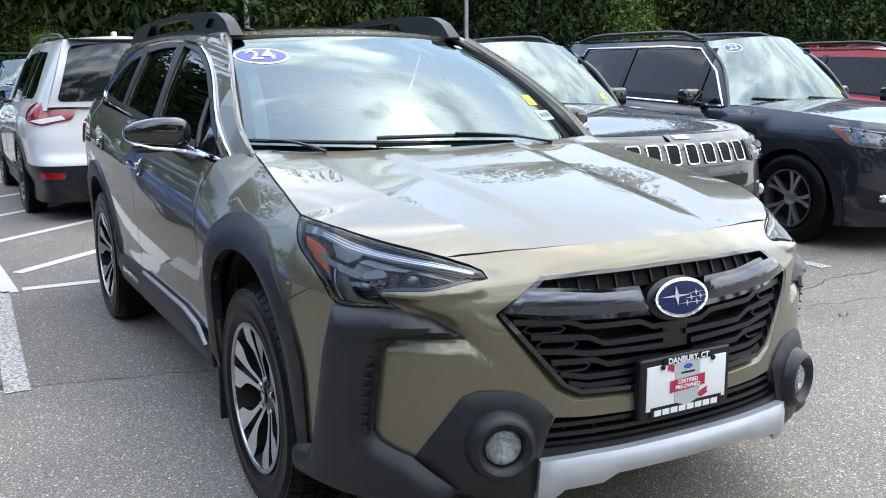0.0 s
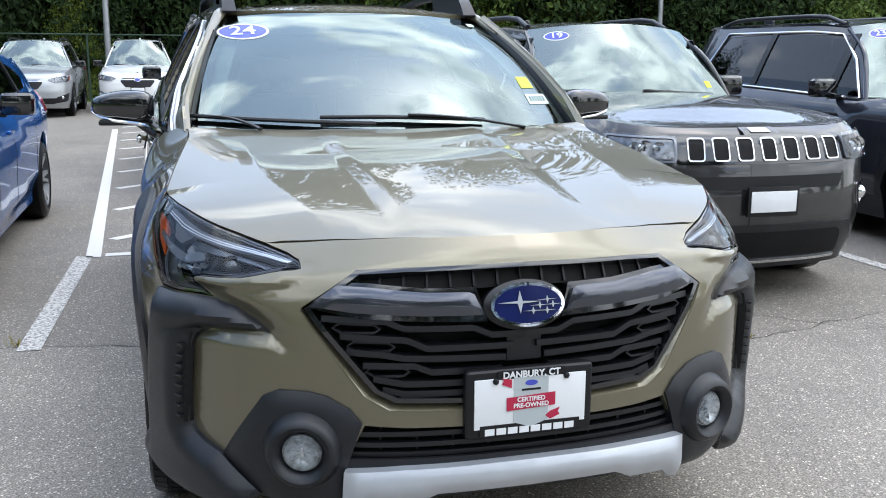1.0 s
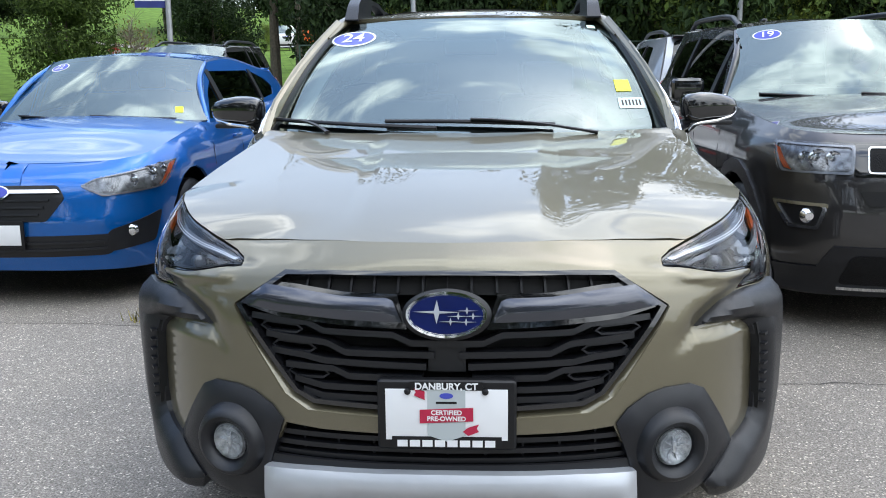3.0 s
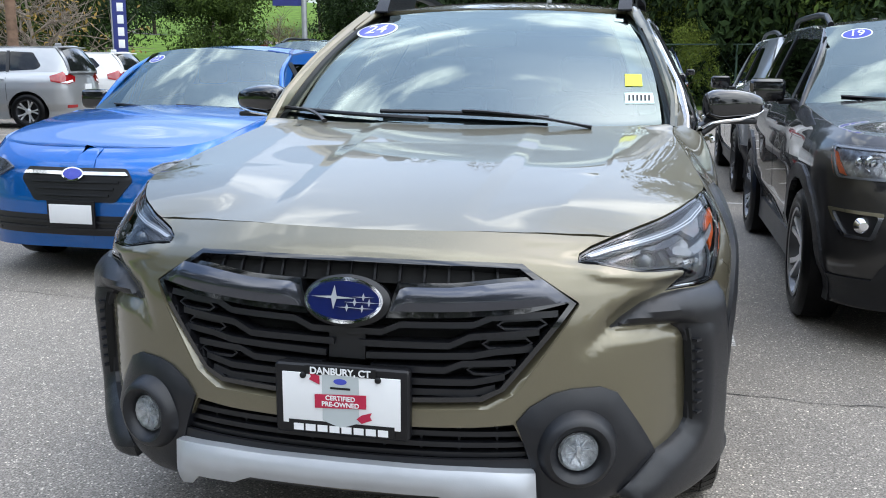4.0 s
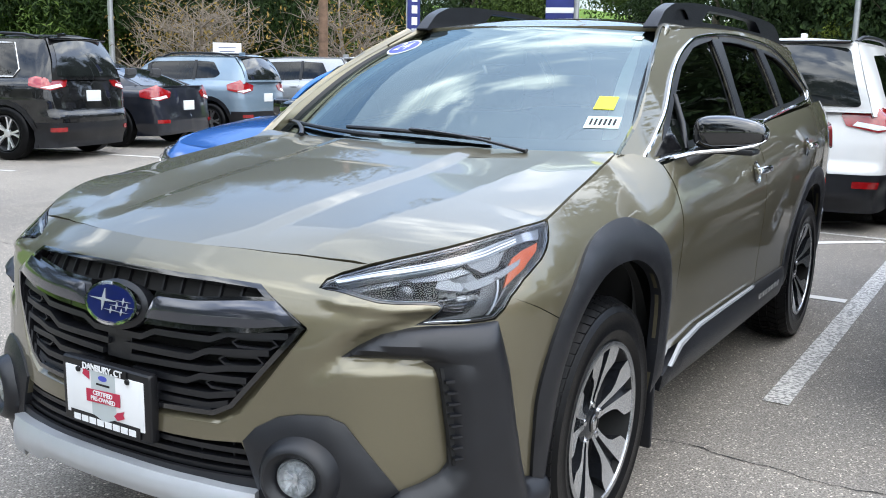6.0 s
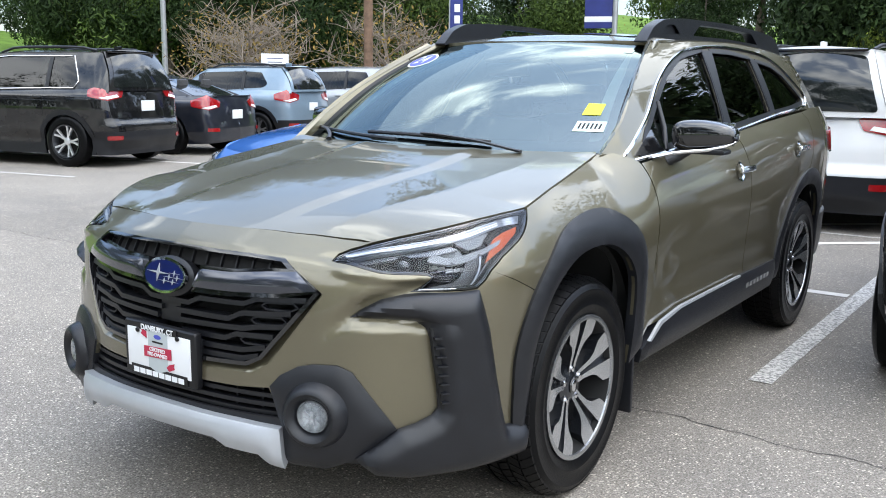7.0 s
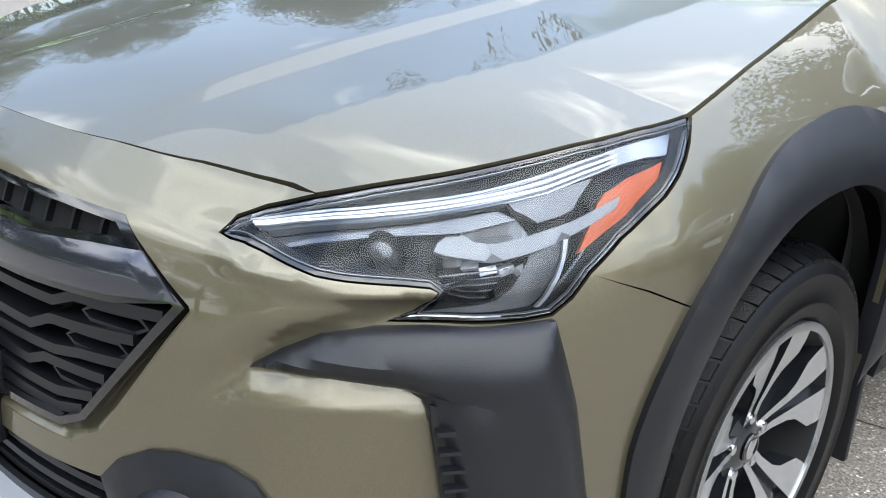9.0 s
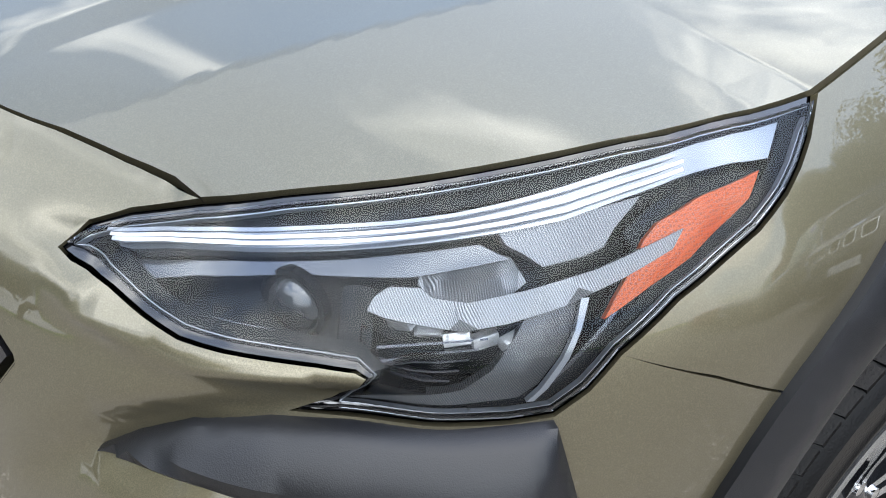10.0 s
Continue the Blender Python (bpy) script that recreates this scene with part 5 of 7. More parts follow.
# painted chamfer round the grille
def chamfer(inner, outer, depth):
    n = 14
    verts, faces = [], []
    for (a, b), (c, d) in zip(zip(inner, inner[1:]), zip(outer, outer[1:])):
        o = len(verts)
        for i in range(n + 1):
            t = i / n
            p, q = (a[0] + (b[0] - a[0]) * t, a[1] + (b[1] - a[1]) * t), (c[0] + (d[0] - c[0]) * t, c[1] + (d[1] - c[1]) * t)
            for f in (0.0, 0.12, 0.5, 0.88, 1.0):
                m = on_skin(q[0] + (p[0] - q[0]) * f, q[1] + (p[1] - q[1]) * f, -depth * smoothstep(0.0, 1.0, f) - 0.001 * (f == 0))
                verts.append(m.translation)
        for i in range(n):
            for j in range(4):
                k = o + 5 * i + j
                faces.append((k, k + 1, k + 6, k + 5))
    bm = bmesh.new()
    vs = [bm.verts.new(v) for v in verts]
    for f in faces:
        bm.faces.new([vs[i] for i in f])
    bmesh.ops.remove_doubles(bm, verts=bm.verts, dist=2e-4)
    return bm_mesh("chamfer", bm, 50)


ch_in = [(0.541, 0.797), (0.372, 0.602), (0.322, 0.577), (0.0, 0.565)]
ch_out = [(0.549, 0.795), (0.400, 0.592), (0.340, 0.556), (0.0, 0.544)]
pair("grille_surround", chamfer(ch_in, ch_out, 0.022), OLIVE)

# grille
gr = part("grille", drape(both(GRILLE), HS, 0.05, -0.075, 0.0), DARK, hero, "black grille with stepped bars")
part("grille_rim", drape(both(GRILLE), HS, 0.02, 0.002, 0.05, [both([(0, 0.884), (0.295, 0.880), (0.412, 0.874), (0.524, 0.796), (0.362, 0.608), (0.316, 0.588), (0, 0.576)])]), GLOSSB, gr)
part("upper_panel", drape(both([(0, 0.888), (0.30, 0.884), (0.42, 0.878), (0.47, 0.845), (0.3, 0.840), (0, 0.845)]), HS, 0.03, -0.034, 0.0), DARK, gr)
for k in range(-7, 8):
    x = 0.06 * k
    part("upper_fin", drape([(x - 0.003, 0.848), (x + 0.003, 0.848), (x + 0.003, 0.886), (x - 0.003, 0.886)], HS, 0.03, -0.024, 0.012), INK, gr)
wingbar = [(0.106, 0.778), (0.128, 0.826), (0.142, 0.832), (0.25, 0.834), (0.38, 0.846), (0.465, 0.850), (0.528, 0.802), (0.42, 0.790), (0.25, 0.781)]
for f in (lambda q: q, mirrored):
    part("grille_wing", f(drape(wingbar, HS, 0.016, 0.004, 0.03, puff=0.007, width=0.026)), SMOKE, gr, "smoked glossy grille wing")
    part("wing_border", f(drape([(0.095, 0.762), (0.12, 0.842), (0.25, 0.845), (0.38, 0.857), (0.475, 0.860), (0.535, 0.800), (0.42, 0.778), (0.25, 0.768)], HS, 0.03, -0.008, 0.03)), GLOSSB, gr)


def bar(points, h=0.015, off=-0.010, deep=0.045):
    top = [(s, z + h / 2) for s, z in points]
    low = [(s, z - h / 2) for s, z in points]
    return drape(low + top[::-1], HS, 0.02, off, deep, puff=0.006, width=h / 2)


BARS = [[(0.0, 0.728), (0.085, 0.728), (0.130, 0.748), (0.30, 0.752), (0.345, 0.770), (0.50, 0.776)],
        [(0.03, 0.700), (0.245, 0.702), (0.290, 0.722), (0.300, 0.724), (0.455, 0.734)],
        [(0.05, 0.672), (0.30, 0.680), (0.355, 0.690), (0.44, 0.696)],
        [(0.06, 0.644), (0.235, 0.645), (0.275, 0.661), (0.40, 0.664)],
        [(0.06, 0.616), (0.30, 0.618), (0.375, 0.632)],
        [(0.0, 0.592), (0.30, 0.594), (0.352, 0.606)]]
for pts in BARS:
    for f in (lambda q: q, mirrored):
        part("grille_bar", f(bar(pts)), SATIN, gr)
for c, z, w in ((0.41, 0.752, 0.055), (0.375, 0.707, 0.055), (0.335, 0.677, 0.0), (0.335, 0.647, 0.05), (0.30, 0.632, 0.0)):
    if w:
        hexa = [(c - w, z), (c - w + 0.018, z + 0.013), (c + w - 0.006, z + 0.016), (c + w + 0.012, z), (c + w - 0.012, z - 0.014), (c - w + 0.018, z - 0.013)]
        for f in (lambda q: q, mirrored):
            part("hex_frame", f(drape(hexa, HS, 0.03, -0.016, 0.02, [shrink(hexa, 0.006)])), CLAD, gr)
part("grille_boss", drape([(0.106 * math.cos(t), 0.796 + 0.060 * math.sin(t)) for t in np.linspace(0, 2 * math.pi, 41)[:-1]], HS, 0.02, -0.004, 0.03, puff=0.018, width=0.05), SATIN, gr)
part("sensor_block", drape([(-0.045, 0.66), (0.045, 0.66), (0.045, 0.735), (-0.045, 0.735)], HS, 0.03, -0.02, 0.03), SATIN, gr)
ell = lambda a, b, n=49: [(a * math.cos(t), 0.797 + b * math.sin(t)) for t in np.linspace(0, 2 * math.pi, n)[:-1]]
em = part("emblem", drape(ell(0.094, 0.050), HS, 0.012, 0.020, 0.012, [ell(0.0855, 0.0425)], puff=0.008, width=0.006), CHROME, gr, "oval chrome emblem with a blue field and plain stars")
part("emblem_field", drape(ell(0.0885, 0.045), HS, 0.02, 0.020, 0.004), EMBLEM, em)


def star(cx, cz, a, b):
    pts = []
    for k in range(8):
        t = k * math.pi / 4
        r = 1.0 if k % 2 == 0 else 0.16
        pts.append((cx + a * r * math.cos(t), cz + b * r * math.sin(t)))
    return drape(pts, HS, 0.02, 0.023, 0.002)


stars = [star(-0.022, 0.803, 0.055, 0.026)] + [star(x, z, 0.026, 0.0085) for x, z in ((0.048, 0.806), (0.028, 0.794), (0.062, 0.794), (0.010, 0.782), (0.046, 0.781))]
for st in stars:
    part("emblem_star", st, SILVERP, em)

# number plate in its frame
PY = -1.012
pl = part("number_plate", block((0.325, 0.030, 0.172), (0, PY + 0.020, 0.567), 0.012, None, 3), INK, hero, "white dealer plate in a black frame")
part("plate_bracket", block((0.30, 0.03, 0.12), (0, PY + 0.042, 0.567), 0.006), SATIN, pl)
FRONT = lambda x, z, y: Matrix.Translation((x, y, z)) @ Matrix.Rotation(radians(90), 4, "X")
part("plate_face", block((0.284, 0.004, 0.124), (0, PY + 0.004, 0.570), 0.001), WHITEP, pl)


def flat(points, y, depth=0.0012):
    n = len(points)
    verts = [(x, y, z) for x, z in points] + [(x, y + depth, z) for x, z in points]
    return mesh_of("flat", verts, [tuple(range(n))[::-1], tuple(range(n, 2 * n))] + [(i, (i + 1) % n, n + (i + 1) % n, n + i) for i in range(n)], 0)


part("shield", flat([(-0.044, 0.632), (0.044, 0.632), (0.044, 0.520), (0.0, 0.505), (-0.044, 0.520)], PY + 0.0005), PLATEGREY, pl)
part("banner", flat([(-0.062, 0.583), (0.062, 0.589), (0.062, 0.556), (-0.062, 0.550)], PY - 0.0012), PLATERED, pl)
part("ribbon_end", flat([(-0.050, 0.607), (-0.075, 0.618), (-0.070, 0.626), (-0.075, 0.634), (-0.050, 0.628)], PY - 0.0005), PLATERED, pl)
part("ribbon_end", flat([(0.050, 0.520), (0.075, 0.530), (0.070, 0.538), (0.075, 0.548), (0.050, 0.540), (0.038, 0.530)], PY - 0.0005), PLATERED, pl)
for word, z, h in (("CERTIFIED", 0.5765, 0.0155), ("PRE-OWNED", 0.5615, 0.0155)):
    part("banner_text", turned(text_mesh(word, h, 0.0004, "CENTER", 0.0004), FRONT(0, z, PY - 0.0018)), WHITEP, pl)
part("frame_text", turned(text_mesh("DANBURY, CT", 0.0225, 0.0008, "CENTER", 0.0006), FRONT(0, 0.6395, PY - 0.001)), WHITEP, pl)
part("frame_tab", flat([(-0.085, 0.630), (0.085, 0.630), (0.085, 0.650), (-0.085, 0.650)], PY + 0.0012, 0.003), INK, pl)
part("frame_foot", flat([(-0.128, 0.490), (0.128, 0.488), (0.128, 0.517), (-0.128, 0.517)], PY + 0.0012, 0.003), INK, pl)
for k in range(8):
    x = -0.1155 + 0.0292 * k
    part("dealer_mark", flat([(x, 0.492), (x + 0.024, 0.492), (x + 0.024, 0.508), (x, 0.508)], PY - 0.0002, 0.002), WHITEP, pl)
part("brand_mark", flat([(0.016 * math.cos(t), 0.617 + 0.007 * math.sin(t)) for t in np.linspace(0, 2 * math.pi, 17)[:-1]], PY - 0.0004), STICKER, pl)
part("brand_mark", flat([(-0.024, 0.598), (0.024, 0.598), (0.024, 0.603), (-0.024, 0.603)], PY - 0.0004), INK, pl)
for x in (-0.09, 0.09):
    for z in (0.627,):
        part("plate_screw", turned(lathe([(0.0, 0.008), (0.004, 0.007), (0.006, 0.004), (0.0065, 0.0)], "z", 12), FRONT(x, z, PY + 0.001)), INK, pl)

# headlamps
house = drape(HLAMP, HS, 0.025, -0.050, -0.048)
hlp = pair("headlamp", house, DARKLAMP, "clear headlamp with amber side reflector")
INNER = shrink(HLAMP, 0.0040)
pair("lamp_seal", drape(HLAMP, HS, 0.02, -0.004, 0.012, [INNER]), GLOSSB, "", hlp)
pair("lamp_bead", drape(shrink(HLAMP, 0.0060), HS, 0.02, -0.005, 0.006, [shrink(HLAMP, 0.0066)]), ICE, "", hlp)
pair("lamp_rim", drape(shrink(HLAMP, 0.0030), HS, 0.02, -0.016, 0.034, [shrink(HLAMP, 0.0155)]), DARKLAMP, "", hlp)
DRL_T = [(0.590, 0.898), (0.66, 0.910), (0.731, 0.921), (0.84, 0.933), (0.889, 0.938), (0.938, 0.944), (0.987, 0.952), (1.038, 0.961), (1.092, 0.971), (1.152, 0.980), (1.211, 0.986), (1.269, 0.988)]
DRL_B = [(0.605, 0.892), (0.67, 0.902), (0.736, 0.910), (0.84, 0.919), (0.889, 0.924), (0.937, 0.929), (0.984, 0.934), (1.034, 0.940), (1.085, 0.951), (1.143, 0.962), (1.201, 0.967), (1.244, 0.966)]
pair("daylight_strip", drape(DRL_T + DRL_B[::-1], HS, 0.02, -0.014, 0.014, puff=0.006, width=0.008), ICE, "frosted white daylight strip", hlp)
for f, m in ((0.16, ICE), (0.48, BRIGHT), (0.76, BRIGHT)):
    mid = [(a[0] + (b[0] - a[0]) * f, a[1] + (b[1] - a[1]) * f) for a, b in zip(DRL_T, DRL_B)][:-2]
    pair("strip_line", drape([(p, z + 0.0011) for p, z in mid] + [(p, z - 0.0011) for p, z in mid[::-1]], HS, 0.02, -0.005, 0.003), m, "", hlp)
upper = [(0.60, 0.890), (0.67, 0.899), (0.736, 0.907), (0.84, 0.916), (0.889, 0.921), (0.96, 0.928), (0.985, 0.918), (0.90, 0.907), (0.80, 0.905), (0.70, 0.895), (0.63, 0.884)]
pair("strip_shelf", drape(upper, HS, 0.03, -0.026, 0.012), SHELF, "", hlp)
lens2 = [(0.976, 0.934), (1.016, 0.939), (1.067, 0.947), (1.106, 0.953), (1.077, 0.933), (1.065, 0.921), (1.046, 0.916), (1.011, 0.911), (0.996, 0.920), (0.982, 0.926)]
pair("side_reflector", drape(lens2, HS, 0.02, -0.018, 0.014), FROST, "fine-ribbed silver reflector", hlp)
frame2 = [(1.083, 0.930), (1.118, 0.948), (1.20, 0.962), (1.236, 0.960), (1.205, 0.935), (1.165, 0.908), (1.12, 0.890), (1.047, 0.866), (1.072, 0.896), (1.090, 0.920)]
pair("marker_frame", drape(frame2, HS, 0.02, -0.019, 0.012), DARKLAMP, "", hlp)
lower = [(0.865, 0.885), (0.871, 0.893), (0.883, 0.899), (0.908, 0.899), (0.917, 0.893), (0.945, 0.890), (0.991, 0.896), (1.054, 0.907), (1.118, 0.924), (1.134, 0.928), (1.121, 0.915), (1.073, 0.899), (1.023, 0.885), (0.976, 0.876), (0.94, 0.872), (0.905, 0.877), (0.879, 0.881)]
pair("light_guide", drape(lower, HS, 0.016, -0.006, 0.010, puff=0.005, width=0.006), GUIDE, "ribbed clear light guide", hlp)
upright = [(0.991, 0.879), (1.036, 0.888), (1.029, 0.868), (1.017, 0.845), (1.000, 0.823), (0.984, 0.813), (0.941, 0.811), (0.883, 0.811), (0.845, 0.810), (0.883, 0.815), (0.94, 0.824), (0.963, 0.839), (0.980, 0.862)]
pair("corner_guide", drape(upright, HS, 0.016, -0.014, 0.012, puff=0.004, width=0.008), FROSTD, "grey ribbed corner light guide", hlp)
pair("corner_edge", drape([(1.036, 0.889), (1.043, 0.889), (1.034, 0.868), (1.023, 0.846), (1.006, 0.823), (0.995, 0.813), (0.989, 0.813), (1.000, 0.823), (1.017, 0.846), (1.029, 0.868)], HS, 0.02, -0.006, 0.006), ICE, "", hlp)
pair("lower_edge", drape([(0.836, 0.8085), (0.90, 0.8095), (0.945, 0.809), (0.945, 0.8065), (0.90, 0.8065), (0.828, 0.8065)], HS, 0.02, -0.008, 0.004), CHROME, "", hlp)
amber = [(1.227, 0.959), (1.208, 0.941), (1.169, 0.922), (1.140, 0.907), (1.098, 0.891), (1.056, 0.872), (1.067, 0.886), (1.079, 0.899), (1.099, 0.923), (1.115, 0.934), (1.16, 0.947)]
pair("side_marker", drape(amber, HS, 0.012, -0.012, 0.014, puff=0.003, width=0.006), AMBER, "amber side reflector", hlp)
bowl = [(0.912, 0.921), (0.962, 0.926), (0.988, 0.920), (1.0, 0.902), (0.983, 0.893), (0.949, 0.889), (0.918, 0.894), (0.906, 0.904)]
pair("reflector_bowl", drape(bowl, HS, 0.012, -0.034, 0.014, puff=-0.014, width=0.02), GUIDE, "", hlp)
m = on_skin(0.80, 0.893, -0.046)
m = Matrix.Translation(m.translation) @ Matrix.Rotation(radians(22), 4, "Z") @ Matrix.Rotation(radians(90), 4, "X")
pair("projector_ring", turned(lathe([(0.0, 0.032), (0.008, 0.031), (0.010, 0.027), (0.006, 0.024)], "z", 32), m), DARKLAMP, "", hlp)
pair("projector_lens", turned(lathe([(0.004, 0.025), (0.012, 0.0216), (0.019, 0.0144), (0.022, 0.0)], "z", 32), m), PROJ, "clear projector lens", hlp)
m = on_skin(0.855, 0.885, -0.046)
pair("lamp_pillar", turned(block((0.030, 0.060, 0.030), (0, -0.006, 0.006), 0.010), m), DARKLAMP, "", hlp)
m = on_skin(0.938, 0.865, -0.032)
pair("turn_reflector", joined([turned(block((0.022, 0.011, 0.010), (0.021 * k, 0.003 * abs(k) - 0.004 * k, 0.003 * k), 0.002, pose(0, 0, 0, 24 * k, 18 * k - 10, 8 + 6 * k)), m) for k in (-2, -1, 0, 1, 2)]), GLINT, "", hlp)
for k in range(5):
    z = 0.860 - 0.009 * k
    pair("lamp_rib", drape([(0.872 + 0.002 * k, z), (0.962 - 0.008 * k, z + 0.003), (0.962 - 0.008 * k, z + 0.005), (0.872 + 0.002 * k, z + 0.002)], HS, 0.03, -0.022, 0.006), SMOKE, "", hlp)
for k in range(4):
    a = 0.011 * k
    pair("corner_rib", drape([(1.012 + a, 0.822 + a * 0.95), (1.046 + a * 0.8, 0.858 + a * 0.75), (1.050 + a * 0.8, 0.858 + a * 0.75), (1.015 + a, 0.822 + a * 0.95)], HS, 0.03, -0.016, 0.006), SMOKE, "", hlp)
for d in (0.0, 0.006):
    pair("bowl_edge", drape([(0.612 + d, 0.890), (0.655 + d, 0.880), (0.70 + d, 0.873 + d * 0.3), (0.78, 0.867 + d * 0.6), (0.85, 0.860 + d * 0.6), (0.85, 0.8612 + d * 0.6), (0.78, 0.8682 + d * 0.6), (0.70 + d, 0.8744 + d * 0.3), (0.658 + d, 0.8812), (0.616 + d, 0.891)], HS, 0.03, -0.018, 0.008), SMOKE, "", hlp)
pair("headlamp_cover", drape(INNER, HS, 0.014, 0.001, 0.002), LENS, "clear polycarbonate headlamp cover", hlp)

# bonnet
ES = np.linspace(0.700, 1.952, 34)
EZ = np.interp(ES, [0.70, 0.79, 0.892, 0.99, 1.092, 1.206, 1.306, 1.508, 1.732, 1.900, 1.952], [0.9290, 0.944, 0.958, 0.972, 0.986, 0.9968, 1.0015, 1.040, 1.077, 1.105, 1.123])
edge = HS(ES, EZ)
ZCP = np.polyfit([-0.95, -0.86, -0.78, -0.70, -0.50, -0.20, 0.10, 0.40, 0.6], [0.920, 0.948, 0.968, 0.985, 1.018, 1.060, 1.093, 1.120, 1.132], 4)
ZC = lambda y: np.polyval(ZCP, y)
KP = np.polyfit(edge[3:, 1], (ZC(edge[3:, 1]) - edge[3:, 2]) / edge[3:, 0] ** 2, 3)

def crown(x, y):
    x, y = np.asarray(x, float), np.asarray(y, float)
    k = np.polyval(KP, y)
    a = np.abs(x)
    inner = 0.262 - 0.035 * smoothstep(0.1, -0.75, y)
    ridge = np.interp(y, [-0.9, -0.7, -0.5, -0.3, 0.0, 0.2], [0.385, 0.44, 0.492, 0.540, 0.560, 0.575])
    fade = smoothstep(-0.88, -0.50, y)
    step = bend(a - inner) - bend(a - inner - 0.055)
    valley = np.clip((a - inner - 0.055) / np.maximum(ridge - inner - 0.055, 0.02), 0, 1) ** 2
    slope = np.clip((a - ridge) / np.maximum(0.78 - ridge, 0.02), 0, 1)
    crease = fade * (-0.0075 * step / 0.055 + 0.0120 * valley - 0.0045 * slope)
    crease = crease * smoothstep(0.40, 0.24, y)
    kick = 0.050 * bend(y + 0.015, 0.012) * smoothstep(0.62, 0.30, a)
    lip = 0.016 * smoothstep(0.26, 0.58, a) * smoothstep(-0.60, -0.76, y) - kick
    return np.stack([x, y, ZC(y) - k * x * x + crease - lip], -1)


REST = edge[:, 2] - crown(edge[:, 0], edge[:, 1])[:, 2]


def bonnet_fn(x, y):
    """The bonnet: its crown, eased down to the seams along the lamps and wings."""
    p = crown(x, y)
    k = np.clip(np.abs(p[..., 0]) / np.interp(p[..., 1], edge[:, 1], edge[:, 0]), 0, 1.05) ** 7
    p[..., 2] += k * np.interp(p[..., 1], edge[:, 1], REST) * smoothstep(-0.90, -0.74, p[..., 1])
    return p


CS = np.linspace(0, 0.686, 18)
cut = HS(CS, np.interp(CS, [0.0, 0.16, 0.312, 0.476, 0.572, 0.686], [0.950, 0.950, 0.948, 0.940, 0.933, 0.9305]))
half = [tuple(p[:2]) for p in cut] + [(p[0] - 0.002, p[1]) for p in edge[:-1]] + [(0.742, 0.372), (0.728, 0.40), (0.60, 0.385), (0.40, 0.315), (0.20, 0.275), (0.0, 0.262)]
half = [(float(a), float(b)) for a, b in half]
part("bonnet", drape(both(half), bonnet_fn, 0.011, 0.0, 0.016), OLIVE, hero)

# cabin
CT = soft([0.3, 1.16, 1.64, 2.2, 2.9, 3.3, 3.7], [1.50, 1.545, 1.575, 1.585, 1.555, 1.515, 1.46], 0.15)
A_C = lambda v: (0.40 + 0.78 * v, 1.125 + 0.43 * v + 0.03 * math.sin(math.pi * v))
W_E = lambda v: 0.742 - 0.172 * v
win1 = [(0.60, 1.106), (0.72, 1.195), (0.90, 1.295), (1.145, 1.415), (1.385, 1.493), (1.50, 1.512), (1.685, 1.530), (1.615, 1.36), (1.530, 1.172), (0.80, 1.125)]
win2 = [(1.615, 1.180), (1.665, 1.345), (1.800, 1.532), (2.05, 1.532), (2.315, 1.512), (2.285, 1.335), (2.262, 1.226)]
win3 = [(2.340, 1.232), (2.365, 1.35), (2.40, 1.498), (2.60, 1.478), (2.765, 1.435), (2.90, 1.37), (3.03, 1.30), (2.98, 1.268), (2.70, 1.250)]
frame_out = [A_C(v) for v in np.linspace(0, 1, 7)] + [(y, float(CT(y))) for y in np.linspace(1.3, 3.3, 12)] + [(3.45, 1.42), (3.56, 1.30), (3.60, 1.225), (3.3, 1.235), (2.9, 1.232), (2.4, 1.215), (1.6, 1.147), (0.8, 1.102), (0.5, 1.088)]
frame_out = [(float(a), float(b)) for a, b in frame_out]
pair("cabin_frame", drape(frame_out, cabin, 0.045, 0.0, 0.02, [win1, win2, win3]), OLIVE)
for w, g, q in ((win1, SIDEGLASS, "clear front side window"), (win2, TINT, "tinted rear side window"), (win3, TINT, "tinted quarter window")):
    pair("side_window", drape(shrink(w, -0.012), cabin, 0.07, -0.010, 0.003), g, q)
    pair("window_seal", drape(shrink(w, -0.010), cabin, 0.05, 0.003, 0.006, [shrink(w, 0.012)]), SATIN)
post = [(1.530, 1.172), (1.615, 1.36), (1.685, 1.530), (1.800, 1.532), (1.665, 1.345), (1.615, 1.180)]
pair("centre_pillar", drape(post, cabin, 0.04, 0.004, 0.012), SATIN)
post2 = [(2.262, 1.226), (2.285, 1.335), (2.315, 1.512), (2.40, 1.498), (2.365, 1.35), (2.340, 1.232)]
pair("rear_pillar", drape(post2, cabin, 0.04, 0.004, 0.012), SATIN)
pair("quarter_bar", tube([tuple(cabin(np.array([y]), np.array([z]))[0] + np.array((0.002, 0, 0))) for y, z in ((0.82, 1.115), (0.885, 1.20), (0.925, 1.30))], 0.012, 8), SATIN)
trim = [(0.53, 1.088), (0.50, 1.094), (0.52, 1.12), (0.68, 1.205), (0.83, 1.285), (1.0, 1.375), (1.195, 1.452), (1.37, 1.502), (1.52, 1.530), (1.9, 1.556), (2.3, 1.548), (2.59, 1.522), (2.80, 1.470), (2.995, 1.385), (3.10, 1.33), (3.13, 1.29), (3.08, 1.262), (2.93, 1.246), (2.4, 1.222), (1.6, 1.158), (1.0, 1.120), (0.62, 1.096)]
tr = curve2(trim + trim[:1], 3)
pair("chrome_surround", tube([tuple(cabin(np.array([y]), np.array([z]))[0] + np.array((0.004, 0, 0))) for y, z in tr], 0.0085, 7, False), CHROME, "chrome window surround")


